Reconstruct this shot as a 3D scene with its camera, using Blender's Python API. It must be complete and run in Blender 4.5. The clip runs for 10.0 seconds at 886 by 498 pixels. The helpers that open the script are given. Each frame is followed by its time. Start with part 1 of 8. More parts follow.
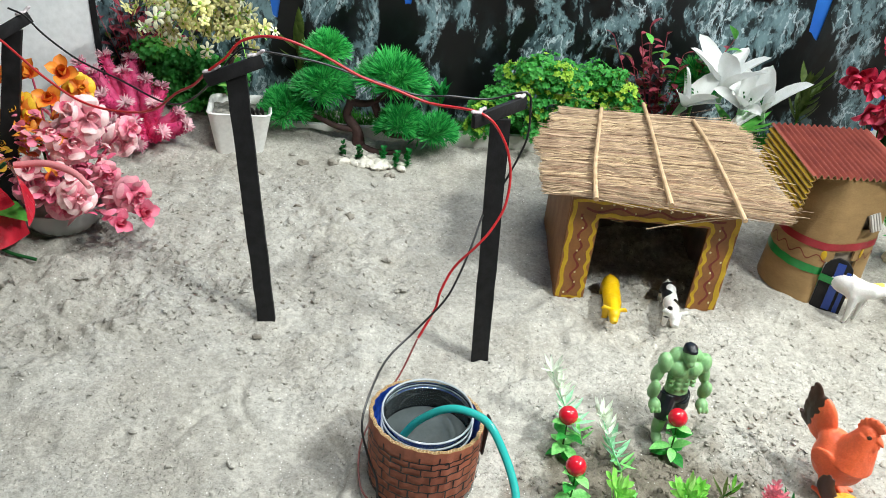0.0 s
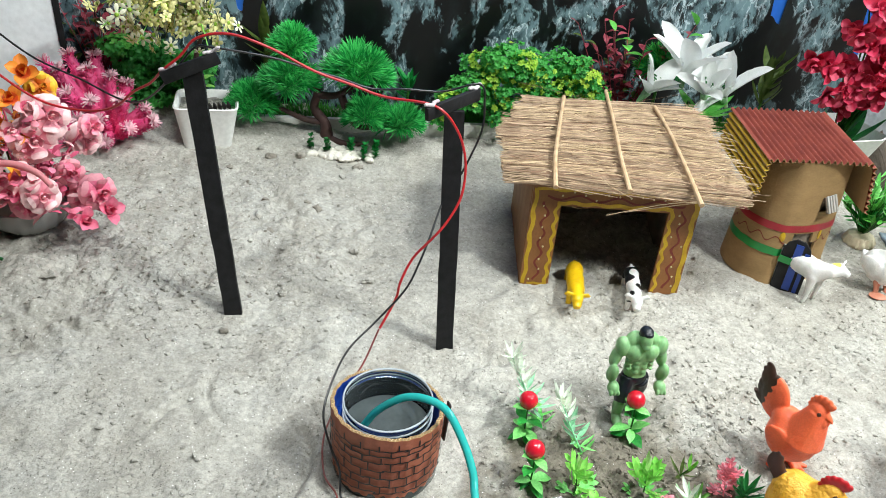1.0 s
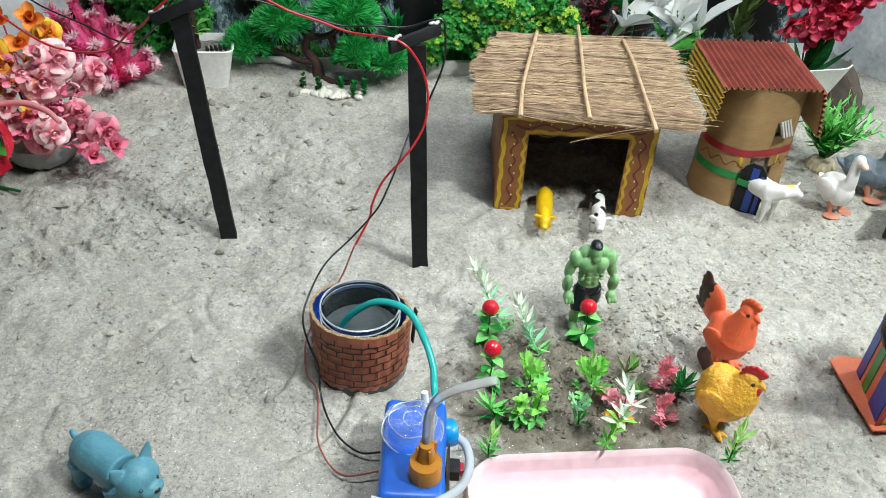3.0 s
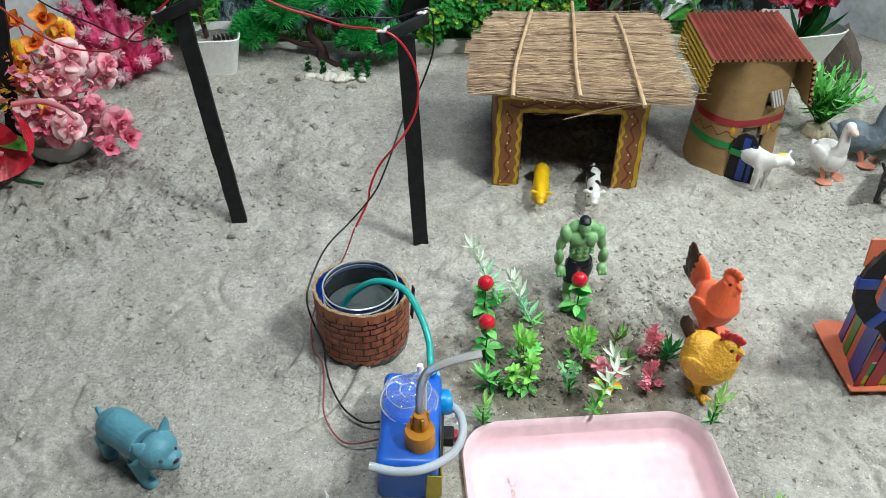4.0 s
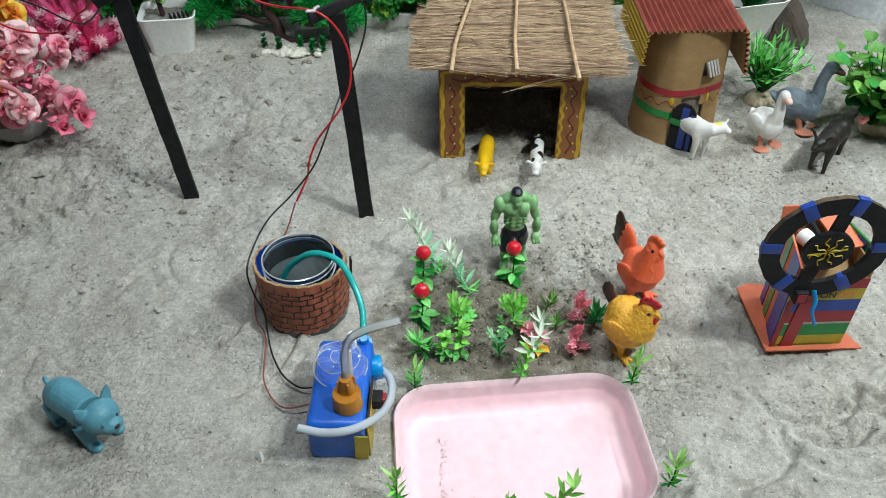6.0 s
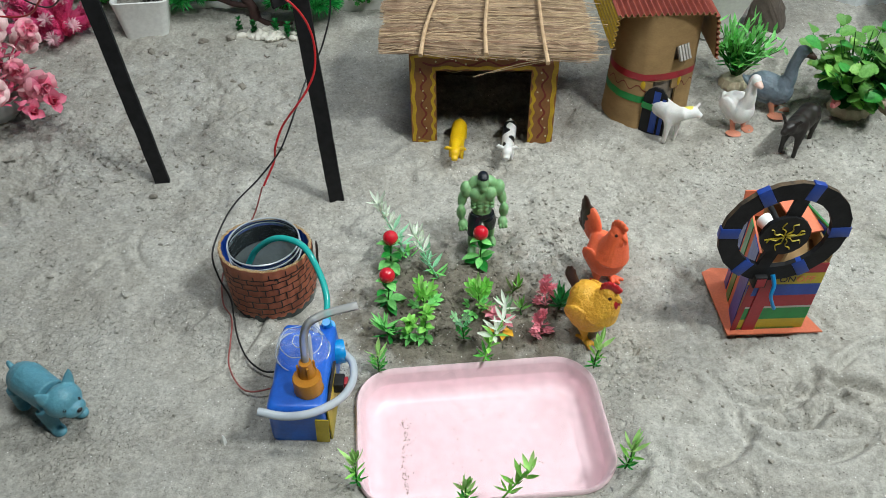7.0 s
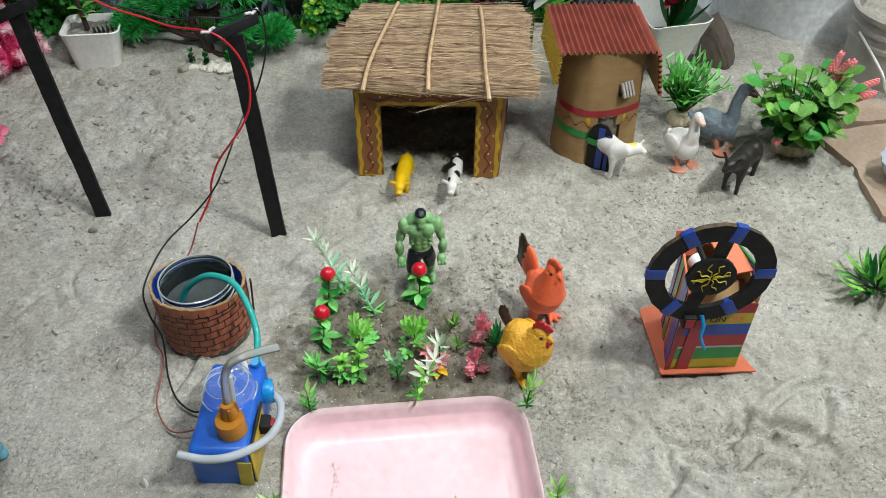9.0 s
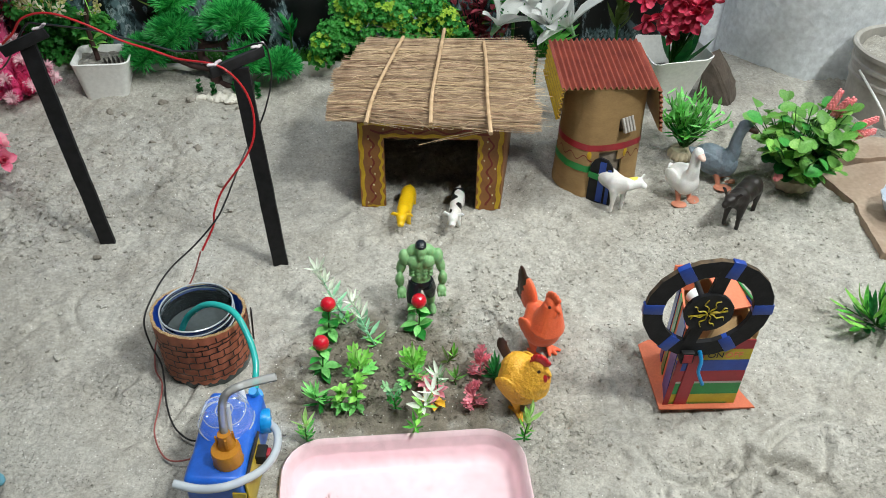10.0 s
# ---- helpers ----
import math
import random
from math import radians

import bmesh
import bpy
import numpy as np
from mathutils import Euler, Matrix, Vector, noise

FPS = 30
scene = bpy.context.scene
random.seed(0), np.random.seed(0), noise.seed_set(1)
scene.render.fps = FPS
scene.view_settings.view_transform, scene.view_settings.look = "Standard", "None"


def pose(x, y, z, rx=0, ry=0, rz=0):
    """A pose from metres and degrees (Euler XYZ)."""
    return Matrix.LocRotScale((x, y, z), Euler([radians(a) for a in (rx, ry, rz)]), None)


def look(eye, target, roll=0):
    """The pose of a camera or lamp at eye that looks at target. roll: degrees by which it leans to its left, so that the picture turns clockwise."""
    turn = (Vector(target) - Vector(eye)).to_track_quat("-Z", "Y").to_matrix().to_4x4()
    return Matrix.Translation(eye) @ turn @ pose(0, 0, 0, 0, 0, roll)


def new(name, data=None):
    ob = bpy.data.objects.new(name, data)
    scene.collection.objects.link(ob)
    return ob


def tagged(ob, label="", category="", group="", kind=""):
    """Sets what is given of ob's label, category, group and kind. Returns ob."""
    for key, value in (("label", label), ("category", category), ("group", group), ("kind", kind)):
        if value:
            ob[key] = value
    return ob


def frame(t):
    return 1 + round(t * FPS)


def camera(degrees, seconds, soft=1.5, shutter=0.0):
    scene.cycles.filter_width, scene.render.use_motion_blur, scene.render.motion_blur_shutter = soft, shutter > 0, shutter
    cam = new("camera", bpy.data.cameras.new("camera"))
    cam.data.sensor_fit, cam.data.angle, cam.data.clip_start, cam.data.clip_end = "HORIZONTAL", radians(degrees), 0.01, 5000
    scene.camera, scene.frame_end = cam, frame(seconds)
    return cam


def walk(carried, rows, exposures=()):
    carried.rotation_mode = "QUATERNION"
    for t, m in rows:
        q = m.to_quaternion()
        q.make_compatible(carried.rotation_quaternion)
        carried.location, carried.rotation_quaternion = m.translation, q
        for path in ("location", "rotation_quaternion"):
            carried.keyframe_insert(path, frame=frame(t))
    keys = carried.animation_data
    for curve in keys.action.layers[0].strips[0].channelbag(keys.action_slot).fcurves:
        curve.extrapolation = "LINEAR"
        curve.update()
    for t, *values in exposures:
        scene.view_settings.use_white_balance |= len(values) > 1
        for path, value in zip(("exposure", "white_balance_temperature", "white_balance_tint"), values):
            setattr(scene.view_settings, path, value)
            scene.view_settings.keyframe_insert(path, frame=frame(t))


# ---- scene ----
cam = camera(59.2, 10.0, soft=0.9)
METRES, EYE, TILT, LEAN, TURN = 0.55, 0.7852, -32.038, -4.967, 0.0
ROWS = [
    (0.0, 0.0, 0.0, 0.0, 0.0, 0.0, 0.0),
    (0.5, 0.0272, -0.0057, 0.0056, -0.61, -0.26, 0.44),
    (1.0, 0.0728, -0.0304, 0.0074, -0.85, -0.94, 1.28),
    (1.5, 0.1118, -0.0853, -0.0237, -0.53, -2.03, 1.33),
    (2.0, 0.1508, -0.1317, -0.0533, 0.07, -3.05, 1.65),
    (2.5, 0.1775, -0.1859, -0.0678, 0.21, -3.78, 1.68),
    (4.0, 0.3145, -0.3435, -0.0169, 2.68, -7.14, 4.05),
    (4.5, 0.3559, -0.3935, -0.0054, 3.19, -8.17, 4.92),
    (5.0, 0.4131, -0.41, -0.0086, 3.17, -8.58, 5.63),
    (5.5, 0.4612, -0.4153, -0.0124, 2.79, -8.88, 5.07),
    (7.0, 0.6023, -0.4223, -0.0155, 2.45, -10.68, 4.98),
    (7.5, 0.6461, -0.4054, -0.0123, 2.24, -10.98, 5.12),
    (8.0, 0.6913, -0.3952, -0.0045, 2.11, -10.69, 5.15),
    (8.5, 0.7384, -0.3905, 0.0028, 1.07, -10.02, 5.14),
    (9.0, 0.748, -0.3982, 0.0105, 1.43, -9.05, 4.57),
    (9.5, 0.7558, -0.4054, 0.0184, 2.08, -7.71, 4.01),
    (10.0, 0.7683, -0.4105, 0.0183, 2.0, -6.86, 3.93),
]
EXPOSURES = [(0.0, 0.92, 6450, 10), (1.0, 0.92, 6350, 9.5), (2.5, 0.83, 6250, 8.5), (4.0, 0.43, 6200, 8), (5.5, 0.29, 6100, 7.5), (7.0, 0.18, 6250, 8.5), (7.5, 0.17, 6300, 9), (8.5, 0.13, 6400, 9.5), (9.0, 0.22, 6450, 10), (10.0, 0.37, 6450, 10)]
walk(cam, [(t, pose(0, 0, EYE, TILT, LEAN, TURN) @ pose(METRES * x, METRES * y, METRES * z, 90 + pitch, roll, yaw)) for t, x, y, z, yaw, pitch, roll in ROWS], EXPOSURES)

# ---- light: two tubes placed by the shadows, one added overhead fill ----
world = bpy.data.worlds.new("world")
scene.world = world
world.use_nodes = True
world.node_tree.nodes["Background"].inputs[0].default_value = (0.9, 0.95, 1.0, 1)
world.node_tree.nodes["Background"].inputs[1].default_value = 0.01


def area_lamp(name, m, long, wide, watts, colour, spread=180):
    data = bpy.data.lights.new(name, "AREA")
    data.shape, data.size, data.size_y, data.energy, data.color = "RECTANGLE", long, wide, watts, colour
    data.spread = radians(spread)
    ob = new(name, data)
    ob.matrix_world = m
    return ob


area_lamp("tube_light_side", look((1.55, 0.00, 2.25), (0.52, 0.86, 0.0)), 0.40, 0.12, 8.6, (0.962, 1.0, 0.955), 84)
area_lamp("tube_light_corner", look((2.20, 1.15, 2.30), (0.20, 1.05, 0.0)), 0.40, 0.10, 25.0, (0.957, 1.0, 0.965))
# unseen fill added overhead to brighten the middle of the sand
area_lamp("fill_light_overhead", look((0.13, 0.74, 2.10), (0.08, 1.08, 0.0)), 0.8, 0.12, 7.8, (0.957, 1.0, 0.97), 130)

# ---- tools ----
from mathutils.bvhtree import BVHTree

TAU = 2 * math.pi


def ground(x, y):
    """The sand's broad form: a shallow bowl that rises at the sides and the back."""
    x, y = min(max(x, -1.0), 1.25), min(max(y, 0.2), 1.65)
    return 0.0115 - 0.0065 * x - 0.0581 * y + 0.0542 * x * x - 0.0251 * x * y + 0.0549 * y * y


def spline(pts, n=6):
    """A smooth line through pts (Catmull-Rom), n steps a span."""
    p = [Vector(q) for q in pts]
    p = [2 * p[0] - p[1]] + p + [2 * p[-1] - p[-2]]
    out = []
    for i in range(1, len(p) - 2):
        a, b, c, d = p[i - 1 : i + 3]
        for k in range(n):
            t = k / n
            out.append(0.5 * (2 * b + (c - a) * t + (2 * a - 5 * b + 4 * c - d) * t * t + (3 * b - a - 3 * c + d) * t ** 3))
    out.append(p[-2])
    return out


class Shape:
    """Vertices, faces and a material slot for each face."""

    def __init__(self):
        self.v, self.f, self.m = [], [], []

    def add(self, verts, faces, m=0):
        o = len(self.v)
        self.v += [tuple(v) for v in verts]
        self.f += [tuple(i + o for i in f) for f in faces]
        self.m += [m] * len(faces)
        return self

    def put(self, other, mat4, m=None):
        o = len(self.v)
        self.v += [tuple(mat4 @ Vector(v)) for v in other.v]
        self.f += [tuple(i + o for i in f) for f in other.f]
        self.m += other.m if m is None else [m] * len(other.f)
        return self

    def tube(self, pts, rad, seg=8, m=0, flat=1.0, caps=True, side=None):
        """A tube along pts; rad is one radius or one a point; flat squeezes it along its second axis."""
        pts = [Vector(p) for p in pts]
        n = len(pts)
        rad = list(rad) if isinstance(rad, (list, tuple)) else [rad] * n
        if len(rad) != n:
            rad = [float(np.interp(i / (n - 1), np.linspace(0, 1, len(rad)), rad)) for i in range(n)]
        u, verts = None, []
        for i, p in enumerate(pts):
            d = (pts[min(i + 1, n - 1)] - pts[max(i - 1, 0)]).normalized()
            if u is None:
                ref = Vector(side) if side else (Vector((0, 0, 1)) if abs(d.z) < 0.9 else Vector((1, 0, 0)))
                u = ref - d * ref.dot(d)
            else:
                u = u - d * u.dot(d)
            u.normalize()
            w = d.cross(u)
            for k in range(seg):
                a = TAU * k / seg
                verts.append(p + rad[i] * (math.cos(a) * u + math.sin(a) * flat * w))
        faces = [(i * seg + k, i * seg + (k + 1) % seg, (i + 1) * seg + (k + 1) % seg, (i + 1) * seg + k) for i in range(n - 1) for k in range(seg)]
        if caps:
            faces += [tuple(reversed(range(seg))), tuple(range((n - 1) * seg, n * seg))]
        return self.add(verts, faces, m)

    def ball(self, c, r, m=0, rot=(0, 0, 0), seg=22, rings=15):
        r = (r, r, r) if isinstance(r, (int, float)) else r
        t = Matrix.Translation(c) @ pose(0, 0, 0, *rot)
        verts = [t @ Vector((0, 0, r[2]))]
        for i in range(1, rings):
            a = math.pi * i / rings
            verts += [t @ Vector((r[0] * math.sin(a) * math.cos(TAU * k / seg), r[1] * math.sin(a) * math.sin(TAU * k / seg), r[2] * math.cos(a))) for k in range(seg)]
        verts.append(t @ Vector((0, 0, -r[2])))
        faces = [(0, 1 + k, 1 + (k + 1) % seg) for k in range(seg)]
        for i in range(rings - 2):
            a, b = 1 + i * seg, 1 + (i + 1) * seg
            faces += [(a + k, b + k, b + (k + 1) % seg, a + (k + 1) % seg) for k in range(seg)]
        a, e = 1 + (rings - 2) * seg, len(verts) - 1
        faces += [(a + k, e, a + (k + 1) % seg) for k in range(seg)]
        return self.add(verts, faces, m)

    def box(self, c, size, m=0, rot=(0, 0, 0), bevel=0.0, seg=2):
        bm = bmesh.new()
        bmesh.ops.create_cube(bm, size=1.0)
        bmesh.ops.scale(bm, vec=size, verts=bm.verts)
        if bevel:
            bmesh.ops.bevel(bm, geom=bm.edges[:], offset=bevel, segments=seg, profile=0.5, affect="EDGES")
        t = Matrix.Translation(c) @ pose(0, 0, 0, *rot)
        bm.verts.index_update()
        self.add([t @ v.co for v in bm.verts], [[v.index for v in f.verts] for f in bm.faces], m)
        bm.free()
        return self

    def prism(self, outline, depth, t=None, m=0):
        """An outline in x, y pulled up along z by depth, laid by the matrix t."""
        t = t or Matrix()
        n = len(outline)
        verts = [t @ Vector((x, y, 0)) for x, y in outline] + [t @ Vector((x, y, depth)) for x, y in outline]
        faces = [tuple(reversed(range(n))), tuple(range(n, 2 * n))] + [(k, (k + 1) % n, n + (k + 1) % n, n + k) for k in range(n)]
        return self.add(verts, faces, m)

    def lathe(self, profile, seg=32, c=(0, 0, 0), m=0, closed=False, squash=None):
        """A profile of (radius, z) turned round z; squash(angle) scales the radius."""
        verts, faces, n = [], [], len(profile)
        for k in range(seg):
            a = TAU * k / seg
            s = squash(a) if squash else 1.0
            verts += [(c[0] + r * s * math.cos(a), c[1] + r * s * math.sin(a), c[2] + z) for r, z in profile]
        for k in range(seg):
            for i in range(n if closed else n - 1):
                j = (i + 1) % n
                faces.append((k * n + i, ((k + 1) % seg) * n + i, ((k + 1) % seg) * n + j, k * n + j))
        return self.add(verts, faces, m)

    def blade(self, length, width, steps=5, curl=0.0, fold=0.25, tip=0.0, belly=0.45, m=0, ripple=0.0, fine=True):
        """A leaf from the origin along +y that curls up (or down: minus) and folds along its rib."""
        verts, faces = [], []
        for i in range(steps + 1):
            t = i / steps
            u = (t - belly) / (1 - belly)
            w = width * 0.5 * max((t / belly) ** 0.6 if t < belly else (math.sqrt(max(1 - u * u, 0)) if tip < 0 else 1 - u ** 1.7), tip if t > 0.5 else 0.06)
            a = curl * t
            y = length * (math.sin(a) / a if abs(a) > 1e-3 else 1.0) * t
            z = length * ((1 - math.cos(a)) / a if abs(a) > 1e-3 else 0.0) * t
            w *= 1 + ripple * (i % 2)
            verts += [(w * u, y, z + fold * w * u * u) for u in ((-1, -0.5, 0, 0.5, 1) if fine else (-1, 0, 1))]
        n = 5 if fine else 3
        for i in range(steps):
            faces += [(n * i + k, n * i + k + 1, n * i + n + k + 1, n * i + n + k) for k in range(n - 1)]
        return self.add(verts, faces, m)

    def mesh(self, name, mats=(), smooth=True, sharp=40):
        me = bpy.data.meshes.new(name)
        me.from_pydata(self.v, [], self.f)
        for one in mats:
            me.materials.append(one)
        if len(mats) > 1:
            me.polygons.foreach_set("material_index", self.m)
        if smooth:
            me.polygons.foreach_set("use_smooth", [True] * len(me.polygons))
            me.set_sharp_from_angle(angle=radians(sharp))
        me.update()
        return me


def mats_of(material):
    return list(material) if isinstance(material, (list, tuple)) else [material]


def thing(name, m, label, category, group=""):
    ob = new(name)
    ob.empty_display_size = 0.02
    ob.matrix_world = m
    return tagged(ob, label, category, group)


def part(name, shape, material, parent, label="", m=None, smooth=True, sharp=40):
    """A mesh under a thing or a part; shape is a Shape or a mesh to share."""
    me = shape if isinstance(shape, bpy.types.Mesh) else shape.mesh(name, mats_of(material), smooth, sharp)
    ob = new(name, me)
    ob.parent = parent
    if m is not None:
        ob.matrix_basis = m
    return tagged(ob, label)


def single(name, shape, material, m, label, category, group="", kind="", smooth=True, sharp=40):
    me = shape if isinstance(shape, bpy.types.Mesh) else shape.mesh(name, mats_of(material), smooth, sharp)
    ob = new(name, me)
    ob.matrix_world = m
    return tagged(ob, label, category, group, kind)


def fused(name, shape, mats, voxel, relax=2):
    """One skin round all pieces of shape; each face keeps the material of the piece nearest to it."""
    raw = shape.mesh(name + "_raw", mats)
    tmp = bpy.data.objects.new(name + "_raw", raw)
    scene.collection.objects.link(tmp)
    mod = tmp.modifiers.new("skin", "REMESH")
    mod.mode, mod.voxel_size = "VOXEL", voxel
    deps = bpy.context.evaluated_depsgraph_get()
    me = bpy.data.meshes.new_from_object(tmp.evaluated_get(deps))
    bpy.data.objects.remove(tmp)
    me.name = name
    bm = bmesh.new()
    bm.from_mesh(me)
    for _ in range(relax):
        bmesh.ops.smooth_vert(bm, verts=bm.verts, factor=0.5, use_axis_x=True, use_axis_y=True, use_axis_z=True)
    tree = BVHTree.FromPolygons(shape.v, shape.f)
    for f in bm.faces:
        hit = tree.find_nearest(f.calc_center_median())
        f.material_index = shape.m[hit[2]] if hit[2] is not None else 0
        f.smooth = True
    me.materials.clear()
    for one in mats:
        me.materials.append(one)
    bm.to_mesh(me)
    bm.free()
    bpy.data.meshes.remove(raw)
    return me


def on_sand(x, y, rz=0.0, sink=0.002, rx=0.0, ry=0.0):
    return pose(x, y, ground(x, y) - sink, rx, ry, rz)


# ---- materials ----
def surface(name, a, b=None, rough=0.6, scale=40.0, bump=0.0, bump_scale=None, metal=0.0, spec=0.5, coat=0.0, vary=0.0, sss=0.0, speck=0.0, stretch=None, island=0.0):
    """A painted, grown or moulded surface: two colours mixed by broad noise, mottled by fine noise, with fine relief."""
    mat = bpy.data.materials.new(name)
    mat.use_nodes = True
    nt = mat.node_tree
    N, L = nt.nodes, nt.links
    bsdf = N["Principled BSDF"]
    b = b or tuple(c * 0.78 for c in a)
    co = N.new("ShaderNodeTexCoord")
    source = co.outputs["Object"]
    if stretch:
        mp = N.new("ShaderNodeMapping")
        mp.inputs["Scale"].default_value = stretch
        L.new(source, mp.inputs["Vector"])
        source = mp.outputs["Vector"]
    broad, fine = N.new("ShaderNodeTexNoise"), N.new("ShaderNodeTexNoise")
    broad.inputs["Scale"].default_value, broad.inputs["Detail"].default_value = scale, 4
    fine.inputs["Scale"].default_value, fine.inputs["Detail"].default_value = scale * 9, 3
    L.new(source, broad.inputs["Vector"]), L.new(source, fine.inputs["Vector"])
    ramp = N.new("ShaderNodeMapRange")
    ramp.inputs[1].default_value, ramp.inputs[2].default_value = 0.35, 0.65
    L.new(broad.outputs["Fac"], ramp.inputs[0])
    mix = N.new("ShaderNodeMix")
    mix.data_type = "RGBA"
    mix.inputs[6].default_value, mix.inputs[7].default_value = (*a, 1), (*b, 1)
    L.new(ramp.outputs[0], mix.inputs[0])
    hsv = N.new("ShaderNodeHueSaturation")
    val = N.new("ShaderNodeMapRange")
    val.inputs[3].default_value, val.inputs[4].default_value = 1.0 - 0.16 - speck, 1.0 + 0.16 + speck
    L.new(fine.outputs["Fac"], val.inputs[0])
    L.new(mix.outputs[2], hsv.inputs["Color"])
    if vary or island:
        info, mul = N.new("ShaderNodeNewGeometry") if island else N.new("ShaderNodeObjectInfo"), N.new("ShaderNodeMath")
        rnd = N.new("ShaderNodeMapRange")
        rnd.inputs[3].default_value, rnd.inputs[4].default_value = 1 - (vary or island), 1 + (vary or island)
        L.new(info.outputs["Random Per Island" if island else "Random"], rnd.inputs[0])
        mul.operation = "MULTIPLY"
        L.new(val.outputs[0], mul.inputs[0]), L.new(rnd.outputs[0], mul.inputs[1])
        L.new(mul.outputs[0], hsv.inputs["Value"])
    else:
        L.new(val.outputs[0], hsv.inputs["Value"])
    L.new(hsv.outputs["Color"], bsdf.inputs["Base Color"])
    rr = N.new("ShaderNodeMapRange")
    rr.inputs[3].default_value, rr.inputs[4].default_value = max(rough - 0.08, 0.02), min(rough + 0.1, 1)
    L.new(broad.outputs["Fac"], rr.inputs[0]), L.new(rr.outputs[0], bsdf.inputs["Roughness"])
    bsdf.inputs["Metallic"].default_value, bsdf.inputs["Specular IOR Level"].default_value = metal, spec
    bsdf.inputs["Coat Weight"].default_value = coat
    if sss:
        bsdf.inputs["Subsurface Weight"].default_value, bsdf.inputs["Subsurface Scale"].default_value = sss, 0.004
    if bump:
        bn, bt = N.new("ShaderNodeBump"), N.new("ShaderNodeTexNoise")
        bt.inputs["Scale"].default_value, bt.inputs["Detail"].default_value = bump_scale or scale * 5, 4
        bn.inputs["Strength"].default_value, bn.inputs["Distance"].default_value = 1.0, bump
        L.new(source, bt.inputs["Vector"]), L.new(bt.outputs["Fac"], bn.inputs["Height"]), L.new(bn.outputs["Normal"], bsdf.inputs["Normal"])
    return mat


def clear(name, tint, gloss=1.45, rough=0.03, haze=0.0, haze_colour=(0.9, 0.95, 1.0)):
    """Thin clear plastic or still water: see-through with a Fresnel sheen, hazed by a diffuse share."""
    mat = bpy.data.materials.new(name)
    mat.use_nodes = True
    nt = mat.node_tree
    N, L = nt.nodes, nt.links
    N.remove(N["Principled BSDF"])
    out = N["Material Output"]
    tr, gl, df = N.new("ShaderNodeBsdfTransparent"), N.new("ShaderNodeBsdfGlossy"), N.new("ShaderNodeBsdfDiffuse")
    tr.inputs[0].default_value, gl.inputs["Roughness"].default_value, df.inputs[0].default_value = (*tint, 1), rough, (*haze_colour, 1)
    body, mix, fr = N.new("ShaderNodeMixShader"), N.new("ShaderNodeMixShader"), N.new("ShaderNodeFresnel")
    body.inputs[0].default_value = haze
    fr.inputs["IOR"].default_value = gloss
    L.new(tr.outputs[0], body.inputs[1]), L.new(df.outputs[0], body.inputs[2])
    L.new(fr.outputs[0], mix.inputs[0]), L.new(body.outputs[0], mix.inputs[1]), L.new(gl.outputs[0], mix.inputs[2])
    L.new(mix.outputs[0], out.inputs["Surface"])
    return mat


